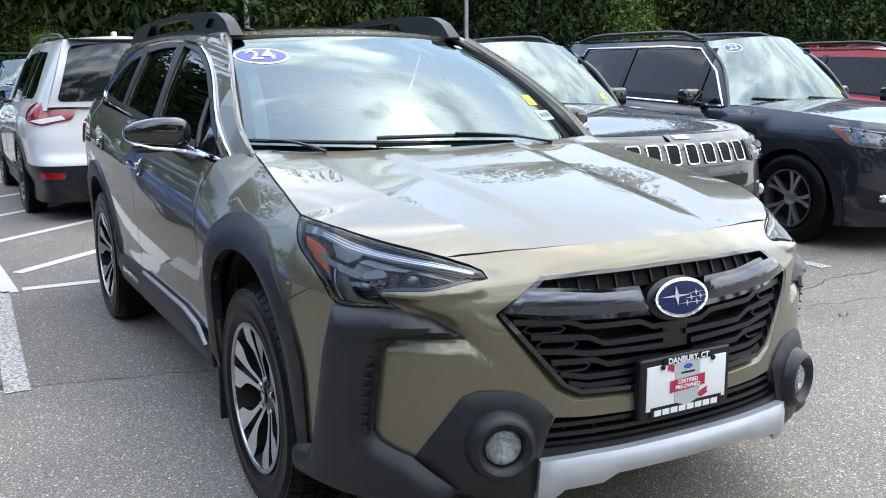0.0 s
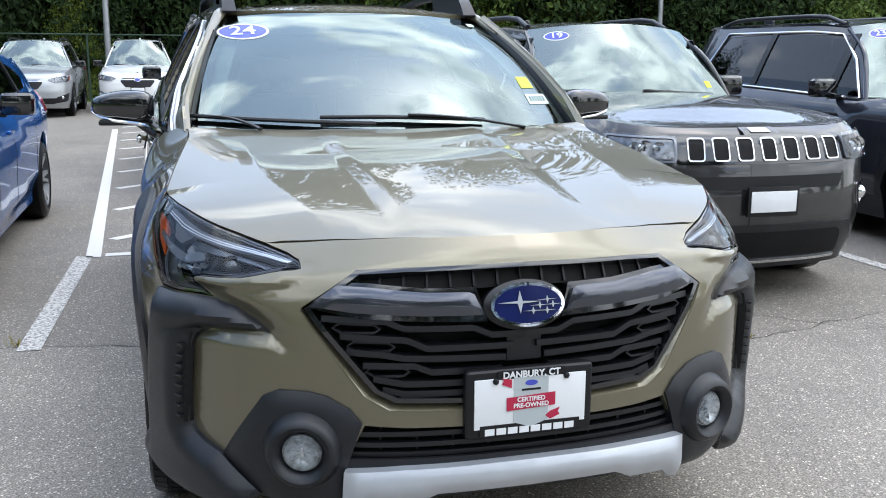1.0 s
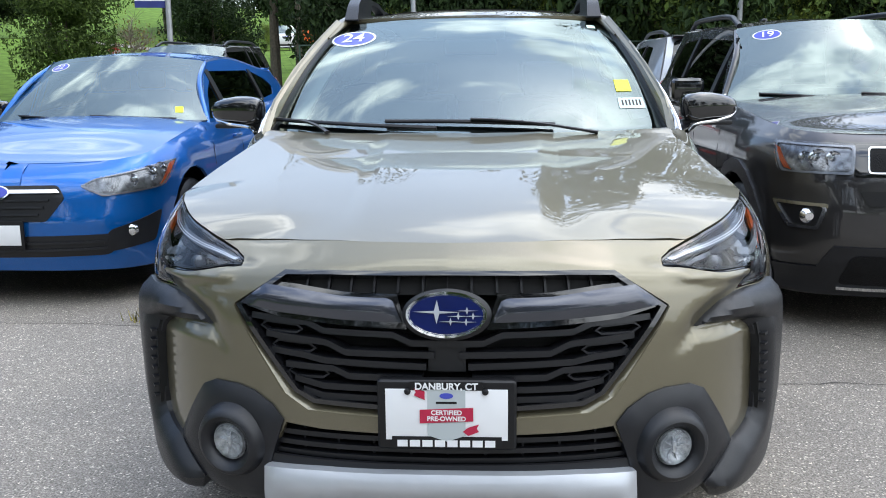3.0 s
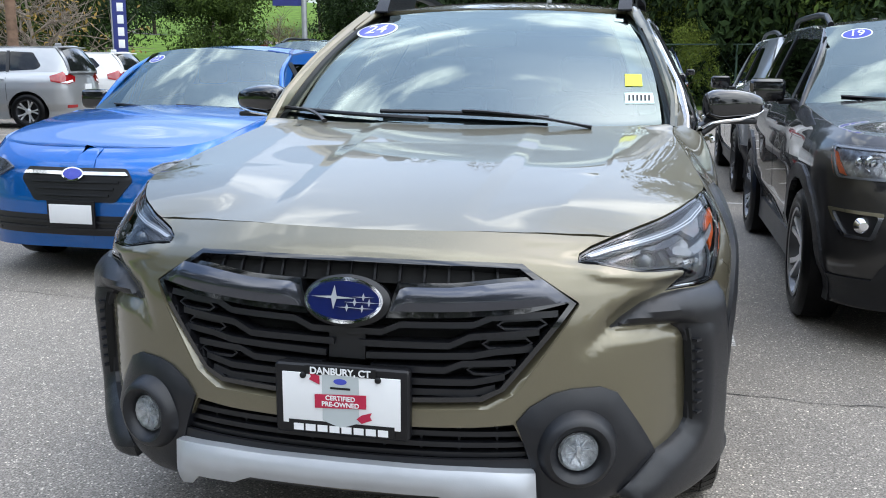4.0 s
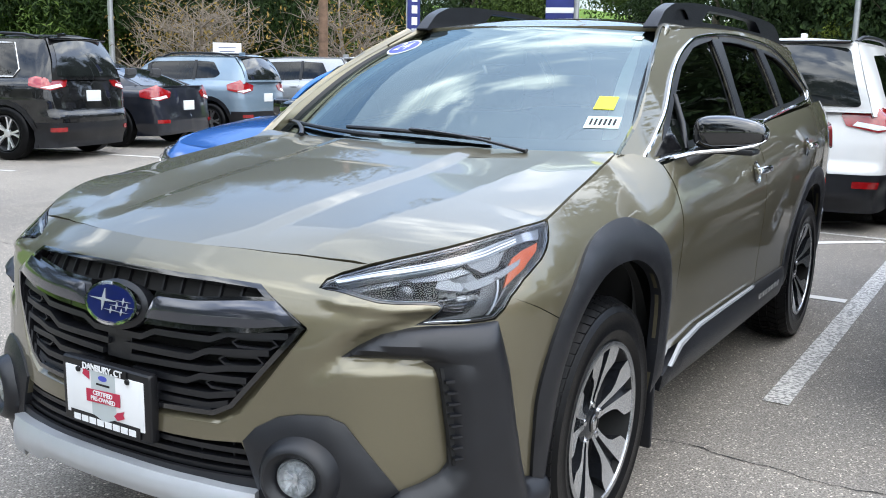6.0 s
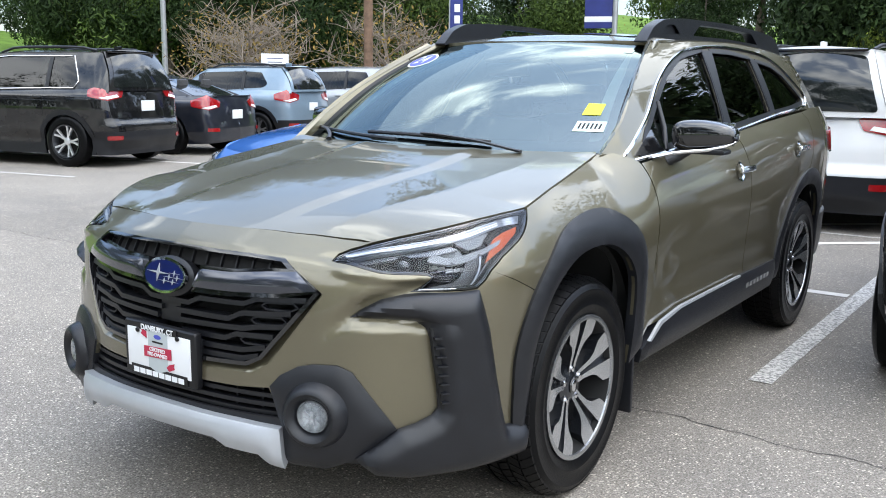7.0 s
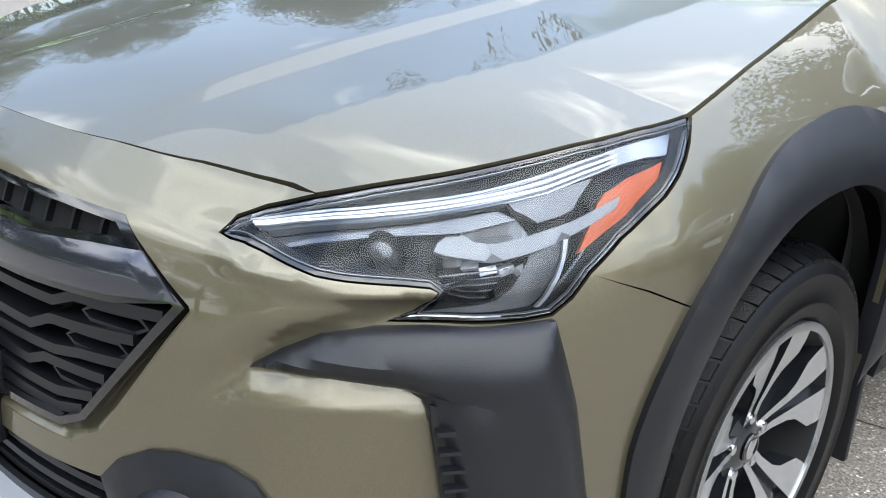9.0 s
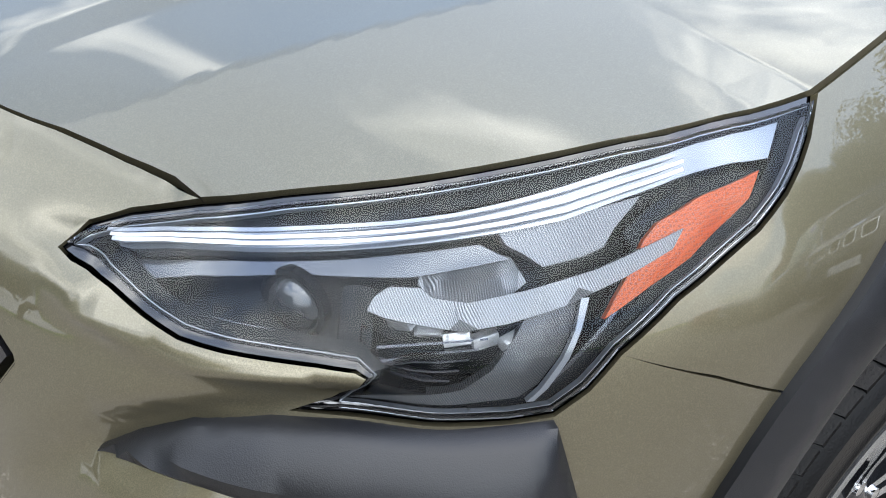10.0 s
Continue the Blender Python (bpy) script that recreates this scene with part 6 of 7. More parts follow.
def roof_fn(x, y):
    x, y = np.asarray(x, float), np.asarray(y, float)
    xe = cabin(y, CT(y))[:, 0]
    return np.stack([x, y, CT(y) + 0.040 * (1 - (x / xe) ** 2) - 0.025 * smoothstep(1.35, 1.10, y) * (1 - (x / xe) ** 2)], -1)


ws_top = [(x, float(screen_fn(x, 1.0)[1])) for x in np.linspace(-0.57, 0.57, 13)]
ye = np.linspace(1.27, 3.35, 14)
rx = lambda y: float(cabin(np.array([y]), CT(np.array([y])))[0, 0])
roofo = [(float(a), float(b) + 0.012) for a, b in ws_top] + [(rx(y) + 0.002, float(y)) for y in ye] + [(-rx(y) - 0.002, float(y)) for y in ye[::-1]]
part("roof", drape(roofo, roof_fn, 0.06, 0.002, 0.02), OLIVE, hero)
part("sunroof", drape(rnd([(-0.42, 1.42), (0.42, 1.42), (0.42, 2.0), (-0.42, 2.0)], 0.08), roof_fn, 0.06, 0.006, 0.004), GLOSSB, hero)
pillar_fn = lambda u, v: np.stack([np.asarray(c, float) for c in ((1 - u) * screen_fn(W_E(v), v)[:, 0] + u * cabin(A_C1(v)[0], A_C1(v)[1])[:, 0], (1 - u) * screen_fn(W_E(v), v)[:, 1] + u * A_C1(v)[0], (1 - u) * screen_fn(W_E(v), v)[:, 2] + u * A_C1(v)[1])], -1) + np.stack([0.012 * np.sin(np.pi * u) * 0.7, -0.012 * np.sin(np.pi * u), 0.012 * np.sin(np.pi * u) * 0.5], -1)
A_C1 = lambda v: (0.40 + 0.78 * v, 1.125 + 0.43 * v + 0.03 * np.sin(np.pi * v))
pair("front_pillar", drape([(0.0, -0.02), (1.02, -0.02), (1.02, 1.0), (0.0, 1.0)], pillar_fn, 0.08, 0.003, 0.01), OLIVE)
pair("pillar_seal", drape([(-0.10, -0.02), (0.14, -0.02), (0.12, 1.0), (-0.06, 1.0)], pillar_fn, 0.05, 0.008, 0.012), SATIN)
wso = [(-W_E(0), 0.0), (0, 0.0), (W_E(0), 0.0)] + [(W_E(v), v) for v in np.linspace(0.1, 1.0, 10)] + [(0, 1.0)] + [(-W_E(v), v) for v in np.linspace(1.0, 0.1, 10)]
wso = [(float(a), float(b)) for a, b in wso]
part("windscreen", drape(wso, screen_fn, 0.06, 0.0, 0.004), GLASS, hero, "laminated windscreen full of sky reflections")
clear = rnd([(-0.690, 0.085), (-0.60, 0.072), (0.60, 0.072), (0.690, 0.085), (0.60, 0.60), (0.525, 0.93), (0.26, 0.955), (0.20, 0.90), (-0.20, 0.90), (-0.26, 0.955), (-0.525, 0.93), (-0.60, 0.60)], 0.03)
part("screen_border", drape(wso, screen_fn, 0.06, -0.006, 0.0005, [clear]), INK, hero)
pair("pillar_trim", drape([(W_E(v) - 0.006, v) for v in (0.04, 0.35, 0.65, 0.97)] + [(W_E(v) - 0.085, v) for v in (0.97, 0.65, 0.35, 0.04)], screen_fn, 0.06, -0.035, 0.01), PALETRIM)
part("camera_pod", block((0.30, 0.12, 0.06), (0, 1.06, 1.49), 0.02), DASH, hero)
part("interior_mirror", block((0.22, 0.03, 0.065), (0, 0.98, 1.43), 0.015), DASH, hero)
year_sticker(hero, screen_fn, -0.498, 0.765, "24", 0.102, 0.098)
part("price_sticker", drape([(0.568, 0.250), (0.630, 0.250), (0.623, 0.335), (0.563, 0.335)], screen_fn, 0.05, 0.002, 0.0008), YELLOW, hero, "yellow price sticker")
part("stock_sticker", drape([(0.572, 0.135), (0.676, 0.135), (0.668, 0.205), (0.568, 0.205)], screen_fn, 0.05, 0.002, 0.0008), PALEGREEN, hero, "pale stock sticker with a dark scribble")
for k in range(6):
    part("scribble", drape([(0.583 + 0.014 * k, 0.152), (0.590 + 0.014 * k, 0.152), (0.588 + 0.014 * k, 0.190), (0.581 + 0.014 * k, 0.190)], screen_fn, 0.05, 0.0032, 0.0006), INK, hero)
part("small_sticker", drape([(0.500, 0.875), (0.535, 0.875), (0.532, 0.915), (0.498, 0.915)], screen_fn, 0.05, 0.002, 0.0008), PALEGREEN, hero)
part("cowl_panel", drape([(-0.74, -0.16), (0.74, -0.16), (0.742, 0.02), (-0.742, 0.02)], lambda x, v: screen_fn(x, v) * (1, 1, 0) + np.stack([0 * x, 0 * x, 1.100 + 0.02 * smoothstep(-0.1, 0.02, v)], -1), 0.05, 0.0, 0.01), SATIN, hero)


def wiper(pts, arm):
    line = [tuple(screen_fn(np.array([x]), np.array([v]))[0] + np.array((0, -0.012, 0.012))) for x, v in curve2(pts, 5)]
    w = part("wiper", tube(line, 0.008, 7), SATIN, hero, "black windscreen wiper")
    al = [tuple(screen_fn(np.array([x]), np.array([v]))[0] + np.array((0, -0.02, 0.024))) for x, v in curve2(arm, 4)]
    part("wiper_arm", tube(al, [0.012] + [0.009] * (len(al) - 1), 7, flat=0.6), SATIN, w)


wiper([(-0.735, 0.058), (-0.56, 0.046), (-0.36, 0.034), (-0.10, 0.020)], [(-0.50, -0.04), (-0.54, 0.0), (-0.60, 0.03), (-0.66, 0.038)])
wiper([(-0.290, 0.058), (-0.05, 0.058), (0.16, 0.046), (0.32, 0.032)], [(0.47, -0.05), (0.30, 0.012), (0.12, 0.044), (0.02, 0.052)])
part("rear_window", drape([(-1, 0), (1, 0), (1, 1), (-1, 1)], lambda u, v: np.stack([-u * (0.70 - 0.14 * v), 3.62 - 0.26 * v + 0.06 * (1 - u * u), 1.20 + 0.31 * v + 0.03 * v * (1 - u * u)], -1), 0.1, 0, 0.01), DGLASS, hero)
part("tailgate_frame", drape([(-1, -0.3), (1, -0.3), (1, 1.12), (-1, 1.12)], lambda u, v: np.stack([-u * (0.73 - 0.12 * v), 3.60 - 0.26 * v + 0.06 * (1 - u * u), 1.20 + 0.31 * v + 0.03 * v * (1 - u * u)], -1), 0.1, 0, 0.02), OLIVE, hero)
part("spoiler", block((1.14, 0.26, 0.05), (0, 3.40, 1.53), 0.02), OLIVE, hero)

corner = []
for v in (0.80, 0.88, 0.95, 1.0):
    a, c = screen_fn(W_E(v), v), cabin(A_C(v)[0], A_C(v)[1])
    corner.append(tuple(0.45 * np.ravel(a) + 0.55 * np.ravel(c) - np.array((0, 0, 0.008))))
corner += [(rx(y) - 0.035, y, float(CT(y)) + 0.004) for y in (1.27, 1.36, 1.50)]
pair("pillar_crown", tube(corner, [0.010, 0.018, 0.023, 0.027, 0.029, 0.024, 0.010], 12, True, 0.7), OLIVE)

# roof rails with their thick feet
def rail_mesh():
    out = rnd([(1.19, 0.0), (1.29, 0.070), (1.40, 0.098), (1.62, 0.100), (2.2, 0.094), (2.75, 0.098), (2.97, 0.098), (3.08, 0.070), (3.17, 0.0)], 0.03, 3)
    gap = rnd([(1.74, 0.022), (1.83, 0.074), (2.2, 0.070), (2.55, 0.074), (2.66, 0.022), (2.2, 0.016)], 0.02, 3)
    cut1 = rnd([(1.37, 0.030), (1.43, 0.072), (1.52, 0.072), (1.58, 0.030)], 0.012, 3)
    sides = []
    for dx in (-0.030, 0.030):
        fn = lambda y, h, dx=dx: np.stack([cabin(y, CT(y))[:, 0] - 0.062 + dx * (1 - 2.2 * np.maximum(h, 0)), np.asarray(y, float), CT(y) + 0.004 + np.asarray(h, float)], -1)
        me = drape(out, fn, 0.05, 0.0, 0.0, [gap, cut1] if dx > 0 else [gap])
        sides.append(me)
    fnm = lambda y, h, dx: np.array([float(cabin(np.array([y]), CT(np.array([y])))[0, 0]) - 0.062 + dx * (1 - 2.2 * max(h, 0)), y, float(CT(y)) + 0.004 + h])
    verts, faces = [], []
    for loop in (out, gap):
        dense = []
        for a, c in zip(loop, loop[1:] + loop[:1]):
            n = max(1, int(math.dist(a, c) / 0.06))
            dense += [(a[0] + (c[0] - a[0]) * t / n, a[1] + (c[1] - a[1]) * t / n) for t in range(n)]
        o, n = len(verts), len(dense)
        for y, h in dense:
            verts += [fnm(y, h, -0.030), fnm(y, h, 0.030)]
        faces += [(o + 2 * k, o + 2 * k + 1, o + 2 * ((k + 1) % n) + 1, o + 2 * ((k + 1) % n)) for k in range(n)]
    sides.append(mesh_of("band", verts, faces, 40))
    pocket = drape(shrink(cut1, -0.004), lambda y, h: np.stack([cabin(y, CT(y))[:, 0] - 0.062 + 0.012 + 0 * h, np.asarray(y, float), CT(y) + 0.004 + np.asarray(h, float)], -1), 0.05, 0.0, 0.0)
    return joined(sides + [pocket])


pair("roof_rail", rail_mesh(), CLAD, "dark grey roof rail with thick feet")
part("antenna_fin", block((0.05, 0.14, 0.06), (0, 3.1, 1.63), 0.02), OLIVE, hero)

# door mirrors, handles
mc = bmesh.new()
bmesh.ops.create_uvsphere(mc, u_segments=28, v_segments=18, radius=1)
for v in mc.verts:
    x, y, z = v.co
    x, y, z = [math.copysign(abs(c) ** 0.58, c) for c in (x, y, z)]
    tp = 1 - 0.22 * (x + 1) / 2
    v.co = (0.975 + 0.118 * x, 0.865 + 0.075 * y * tp + 0.03 * x, 1.182 + 0.064 * z * tp + 0.004 * x - 0.016 * max(0, x) * (z > 0))
shell_me = bm_mesh("mirror_shell", mc, 60)
dm = pair("door_mirror", shell_me, GLOSSB, "gloss black door mirror with a chrome strip")
pair("mirror_trim", tube([(0.845, 0.64, 1.098), (0.885, 0.75, 1.112), (0.93, 0.795, 1.118), (1.0, 0.815, 1.125), (1.06, 0.845, 1.14), (1.088, 0.88, 1.158)], [0.010, 0.009, 0.008, 0.008, 0.007, 0.004], 8), CHROME, "", dm)
pair("mirror_arm", tube([(0.835, 0.80, 1.075), (0.875, 0.83, 1.095), (0.925, 0.855, 1.125)], [0.045, 0.038, 0.030], 12, True, 0.6), SATIN, "", dm)
pair("mirror_lower", block((0.20, 0.10, 0.02), (0.965, 0.865, 1.117), 0.009), SATIN, "", dm)
pair("mirror_glass", block((0.175, 0.006, 0.09), (0.975, 0.945, 1.182), 0.002), CHROME, "", dm)
pair("sail_panel", drape([(0.56, 1.105), (0.82, 1.118), (0.80, 1.20), (0.74, 1.195)], cabin, 0.05, 0.006, 0.01), GLOSSB)
for y, z in ((1.53, 0.985), (2.50, 1.035)):
    m = on_skin(HS.sy(y), z)
    cup = turned(lathe([(0.0035, 0.046), (0.002, 0.040), (-0.004, 0.028), (-0.006, 0.0)], "z", 26), m)
    h = pair("door_handle", turned(block((0.185, 0.030, 0.022), (0.02, 0.004, 0.030), 0.010, None, 3), m), CHROME, "chrome pull handle")
    pair("handle_cup", cup, CHROME, "", h)
    pair("handle_post", turned(block((0.026, 0.026, 0.03), (0.10, 0.004, 0.012), 0.008), m), OLIVE, "", h)


# wheels with forked machined spokes
RIMDARK = surface("machined_lip", (0.42, 0.43, 0.44), 0.26, 0.9, 0.1, 20)
POCKET = surface("dark_gloss_wheel_paint", (0.018, 0.020, 0.024), 0.22, 0.3, 0.1, 20, coat=0.7)
FACE = surface("turned_wheel_face", (0.62, 0.63, 0.65), 0.24, 0.9, 0.05, 60)


def hero_wheel(at, side):
    if "hero" not in TYRES:
        r, w, rm = 0.372, 0.113, 0.241
        tyre = [lathe([(-w * 0.8, rm - 0.004), (-w, rm + 0.022), (-w * 1.03, 0.305), (-w * 0.93, r - 0.018), (-w * 0.72, r - 0.004), (w * 0.72, r - 0.004), (w * 0.93, r - 0.018), (w * 1.01, 0.338), (w * 1.035, 0.334), (w * 1.035, 0.330), (w * 1.02, 0.326), (w * 1.03, 0.305), (w * 1.02, 0.287), (w * 1.035, 0.284), (w * 1.035, 0.280), (w * 1.015, 0.276), (w * 0.98, rm + 0.016), (w * 0.8, rm - 0.004)], "x", 72)]
        lugs = []
        for k in range(60):
            a = 2 * math.pi * k / 60
            for lo, hi, sk in ((-0.95, -0.62, 0.05), (-0.55, -0.22, -0.05), (-0.15, 0.15, 0.05), (0.22, 0.55, -0.05), (0.62, 0.95, 0.05)):
                r0, r1 = (r - 0.012, r) if abs(lo + hi) > 1.4 else (r - 0.004, r + 0.001)
                q = []
                for (xx, aa) in ((lo * w, a + sk * 0.4), (hi * w, a - sk * 0.4)):
                    for da in (0.0, 0.088):
                        t = aa + da
                        rr = r - 0.015 if abs(xx) > 0.9 * w else r + 0.0015
                        q.append((xx, rr * math.cos(t), rr * math.sin(t)))
                        q.append((xx, (rr - 0.012) * math.cos(t), (rr - 0.012) * math.sin(t)))
                lugs.append(mesh_of("lug", q, [(0, 2, 6, 4), (0, 1, 3, 2), (4, 6, 7, 5), (0, 4, 5, 1), (2, 3, 7, 6)], 0))
        rim = [lathe([(w * 0.93, rm - 0.0115), (w * 0.985, rm - 0.010), (w * 1.0, rm - 0.002), (w * 0.985, rm + 0.006), (w * 0.8, rm + 0.003)], "x", 72)]
        spoke, sides, pocket = [], [], []
        rs = [0.046, 0.085, 0.125, 0.150, 0.188, 0.212, 0.2335]
        inner = [0.16, 0.100, 0.092, 0.094, 0.098, 0.102, 0.106]
        outer = [0.46, 0.290, 0.265, 0.310, 0.455, 0.440, 0.415]
        front = [w * f for f in (0.60, 0.66, 0.75, 0.80, 0.88, 0.92, 0.95)]
        n = len(rs)
        for k in range(5):
            c0 = 2 * math.pi * k / 5 + math.pi / 2
            at2 = lambda x, rr, t: (x, rr * math.cos(c0 + t), rr * math.sin(c0 + t))
            for sg in (-1, 1):
                q = [at2(x, rr, sg * t) for x, rr, u, o in zip(front, rs, inner, outer) for t in (u, o)]
                spoke.append(mesh_of("spoke", q, [(2 * i, 2 * i + 1, 2 * i + 3, 2 * i + 2)[::sg] for i in range(n - 1)], 20))
                for e, back, lean in ((0, 0.020, 0.0), (1, 0.050, -0.05)):
                    q = []
                    for x, rr, u, o in zip(front, rs, inner, outer):
                        t = (u, o)[e]
                        q += [at2(x, rr, sg * t), at2(x - back, rr, sg * (t + lean))]
                    sides.append(mesh_of("side", q, [(2 * i, 2 * i + 1, 2 * i + 3, 2 * i + 2) for i in range(n - 1)], 20))
            q = [at2(x - 0.020 + 0.004 * (t == 0), rr, t * u) for x, rr, u in zip(front, rs, inner) for t in (-1, 0, 1)]
            pocket.append(mesh_of("pocket", q, [(3 * i + j, 3 * i + j + 1, 3 * i + j + 4, 3 * i + j + 3) for i in range(n - 1) for j in (0, 1)], 20))
        hubm = [lathe([(w * 0.35, 0.075), (w * 0.55, 0.070), (w * 0.62, 0.045), (w * 0.66, 0.036), (w * 0.68, 0.0)], "x", 30)]
        nut = [turned(lathe([(0.0, 0.011), (0.016, 0.010), (0.018, 0.006), (0.0185, 0.0)], "x", 10), Matrix.Translation((w * 0.52, 0.057 * math.cos(t), 0.057 * math.sin(t)))) for t in [2 * math.pi * k / 5 + math.pi / 2 for k in range(5)]]
        disc = lathe([(0.0, 0.0), (0.0, 0.158), (0.026, 0.158), (0.026, 0.085), (0.04, 0.08), (0.045, 0.0)], "x", 40)
        barrel = lathe([(w * 0.93, rm - 0.0115), (w * 0.80, rm - 0.018), (w * 0.35, rm - 0.032), (-w * 0.9, rm - 0.030)], "x", 60)
        cap = lathe([(w * 0.70, 0.028), (w * 0.72, 0.026), (w * 0.725, 0.0)], "x", 24)
        cap2 = lathe([(w * 0.728, 0.020), (w * 0.735, 0.019), (w * 0.737, 0.0)], "x", 24)
        TYRES["hero"] = disc, joined(tyre), joined(spoke), joined(rim), joined(hubm + pocket), joined(sides), joined(lugs), barrel, cap, cap2, *nut
    names = ("disc", "tyre", "spokes", "rim", "spoke_pocket", "spoke_side", "tread", "barrel", "hub_cap", "cap_mark") + ("wheel_nut",) * 5
    mats = (DISCM, RUBBER, FACE, RIMDARK, POCKET, POCKET, RUBBER, DARK, GLOSSB, CHROME) + (CHROME,) * 5
    hub = part("wheel", TYRES["hero"][0], mats[0], hero, "alloy wheel with forked machined spokes")
    hub.matrix_basis = pose(*at, 0, 0, 0 if side > 0 else 180)
    for n, me, mt in list(zip(names, TYRES["hero"], mats))[1:]:
        ob = part(n, me, mt, hub)
        if n == "tread":
            tagged(ob, kind="stuff")


for y in (0.005, WB):
    for sg in (1, -1):
        hero_wheel((sg * 0.792, y, 0.370), sg)
        arcs = [(y + 0.475 * math.cos(t), 0.40 + 0.475 * math.sin(t)) for t in np.linspace(-0.22, math.pi + 0.22, 30)]
        verts = [(sg * x, yy, zz) for x in (0.28, 0.86) for yy, zz in arcs]
        n = len(arcs)
        part("wheel_well", mesh_of("well", verts, [(k, k + 1, n + k + 1, n + k) for k in range(n - 1)] + [tuple(range(n))]), DARK, hero)
part("mud_flap", block((0.20, 0.02, 0.30), (0.80, 0.44, 0.30), 0.008), CLAD, hero)
part("mud_flap", block((0.20, 0.02, 0.30), (-0.80, 0.44, 0.30), 0.008), CLAD, hero)
part("underbody", block((1.10, 4.3, 0.22), (0, 1.45, 0.40), 0.05), DARK, hero)

# inside
part("dashboard", drape([(-0.70, 0.40), (0.70, 0.40), (0.70, 0.95), (-0.70, 0.95)], lambda x, y: np.stack([x, y, 1.085 - 0.06 * smoothstep(0.75, 0.95, y) + 0.01 * np.cos(x * 9) + 0.02 * np.exp(-((x - 0.36) / 0.2) ** 2)], -1), 0.06, 0, 0.25), DASH, hero)
part("steering_wheel", turned(lathe([(0.016 * math.cos(t), 0.185 + 0.016 * math.sin(t)) for t in np.linspace(0, 2 * math.pi, 11)[:-1]], "z", 36, close=True), Matrix.Translation((0.36, 1.06, 1.00)) @ Matrix.Rotation(radians(65), 4, "X")), DASH, hero)
part("steering_hub", block((0.30, 0.05, 0.10), (0.36, 1.05, 0.99), 0.02, pose(0, 0, 0, -25)), DASH, hero)
for x in (-0.36, 0.36):
    seat(hero, x, 1.22, 0.46)
    seat(hero, x, 2.12, 0.46)
part("cabin_floor", block((1.36, 2.6, 0.06), (0, 1.8, 0.44), 0.01), DASH, hero)
part("headliner", drape([(-0.55, 1.25), (0.55, 1.25), (0.5, 3.2), (-0.5, 3.2)], roof_fn, 0.2, -0.03, 0.0), CLOTH, hero)


# ---- ground and markings ----
def plane(name, x0, x1, y0, y1, z, step, material, label, category, dz=None):
    nx, ny = max(1, int((x1 - x0) / step)), max(1, int((y1 - y0) / step))
    xs, ys = np.linspace(x0, x1, nx + 1), np.linspace(y0, y1, ny + 1)
    verts = [(x, y, z + (dz(x, y) if dz else 0)) for y in ys for x in xs]
    faces = [(j * (nx + 1) + i, j * (nx + 1) + i + 1, (j + 1) * (nx + 1) + i + 1, (j + 1) * (nx + 1) + i) for j in range(ny) for i in range(nx)]
    ob = new(name, mesh_of(name, verts, faces))
    ob.data.materials.append(material)
    return tagged(ob, label, category, "", "structure")


plane("ground", -400, 400, -400, 400, -0.03, 100, GRASS, "grassy ground that reaches the horizon", "ground")
JOINT = [(-8, 1.9), (-3.2, 1.75), (-1.6, 1.66), (-0.5, 1.45), (0.7, 0.90), (1.7, 0.82), (3.5, 1.3), (8, 1.2)]
joint = lambda x: float(np.interp(x, [p[0] for p in JOINT], [p[1] for p in JOINT]))


def paving(name, x0, x1, low, high, material, label):
    """A sheet of asphalt between two lines across the car park."""
    xs = np.arange(x0, x1 + 0.01, 0.5)
    verts = [(x, f(x), 0.0) for x in xs for f in (low, high)]
    ob = new(name, mesh_of(name, verts, [(2 * i, 2 * i + 2, 2 * i + 3, 2 * i + 1) for i in range(len(xs) - 1)]))
    ob.data.materials.append(material)
    return tagged(ob, label, "asphalt", "", "structure")


paving("car_park_asphalt", -22, 40, lambda x: -40.0, joint, ASPHALT, "weathered pale grey asphalt of the lane")
paving("aisle_asphalt", -22, -6.5, joint, lambda x: 25.5, ASPHALT, "weathered pale grey asphalt of the side aisle")
paving("bay_asphalt", -6.5, 40, joint, lambda x: 25.5, BAYS, "darker grey asphalt of the parking bays")


def stripe(x0, y0, x1, y1, width, material, label):
    d = Vector((x1 - x0, y1 - y0, 0))
    n = Vector((-d.y, d.x, 0)).normalized() * width / 2
    k = max(2, int(d.length / 0.12))
    verts, faces = [], []
    for i in range(k + 1):
        p = Vector((x0, y0, 0.004)) + d * i / k
        j = 0.006 * noise.noise(p * 9)
        verts += [p + n * (1 + 8 * j), p - n * (1 - 8 * j)]
    for i in range(k):
        faces.append((2 * i, 2 * i + 1, 2 * i + 3, 2 * i + 2))
    ob = new("road_marking", mesh_of("stripe", verts, [f[::-1] for f in faces], 0))
    ob.data.materials.append(material)
    return tagged(ob, label, "marking", "parking lines", "structure")


WORN, FRESH = "worn white parking line on grey asphalt", "fresh white hatching line on asphalt"
stripe(1.06, 1.57, 1.12, 11.5, 0.11, OLDLINE, WORN)
stripe(0.2, 6.45, 4.0, 6.45, 0.07, OLDLINE, WORN)
stripe(-1.50, 1.6, -1.42, 3.75, 0.11, OLDLINE, WORN)
stripe(3.78, 1.55, 3.76, 6.2, 0.11, OLDLINE, WORN)
stripe(6.5, 1.55, 6.5, 6.2, 0.11, OLDLINE, WORN)
stripe(-4.24, 1.7, -4.24, 6.2, 0.11, OLDLINE, WORN)
stripe(-1.36, 3.70, -1.80, 15.2, 0.10, LINE, FRESH)
stripe(1.0, 3.75, -1.285, 3.77, 0.10, LINE, FRESH)
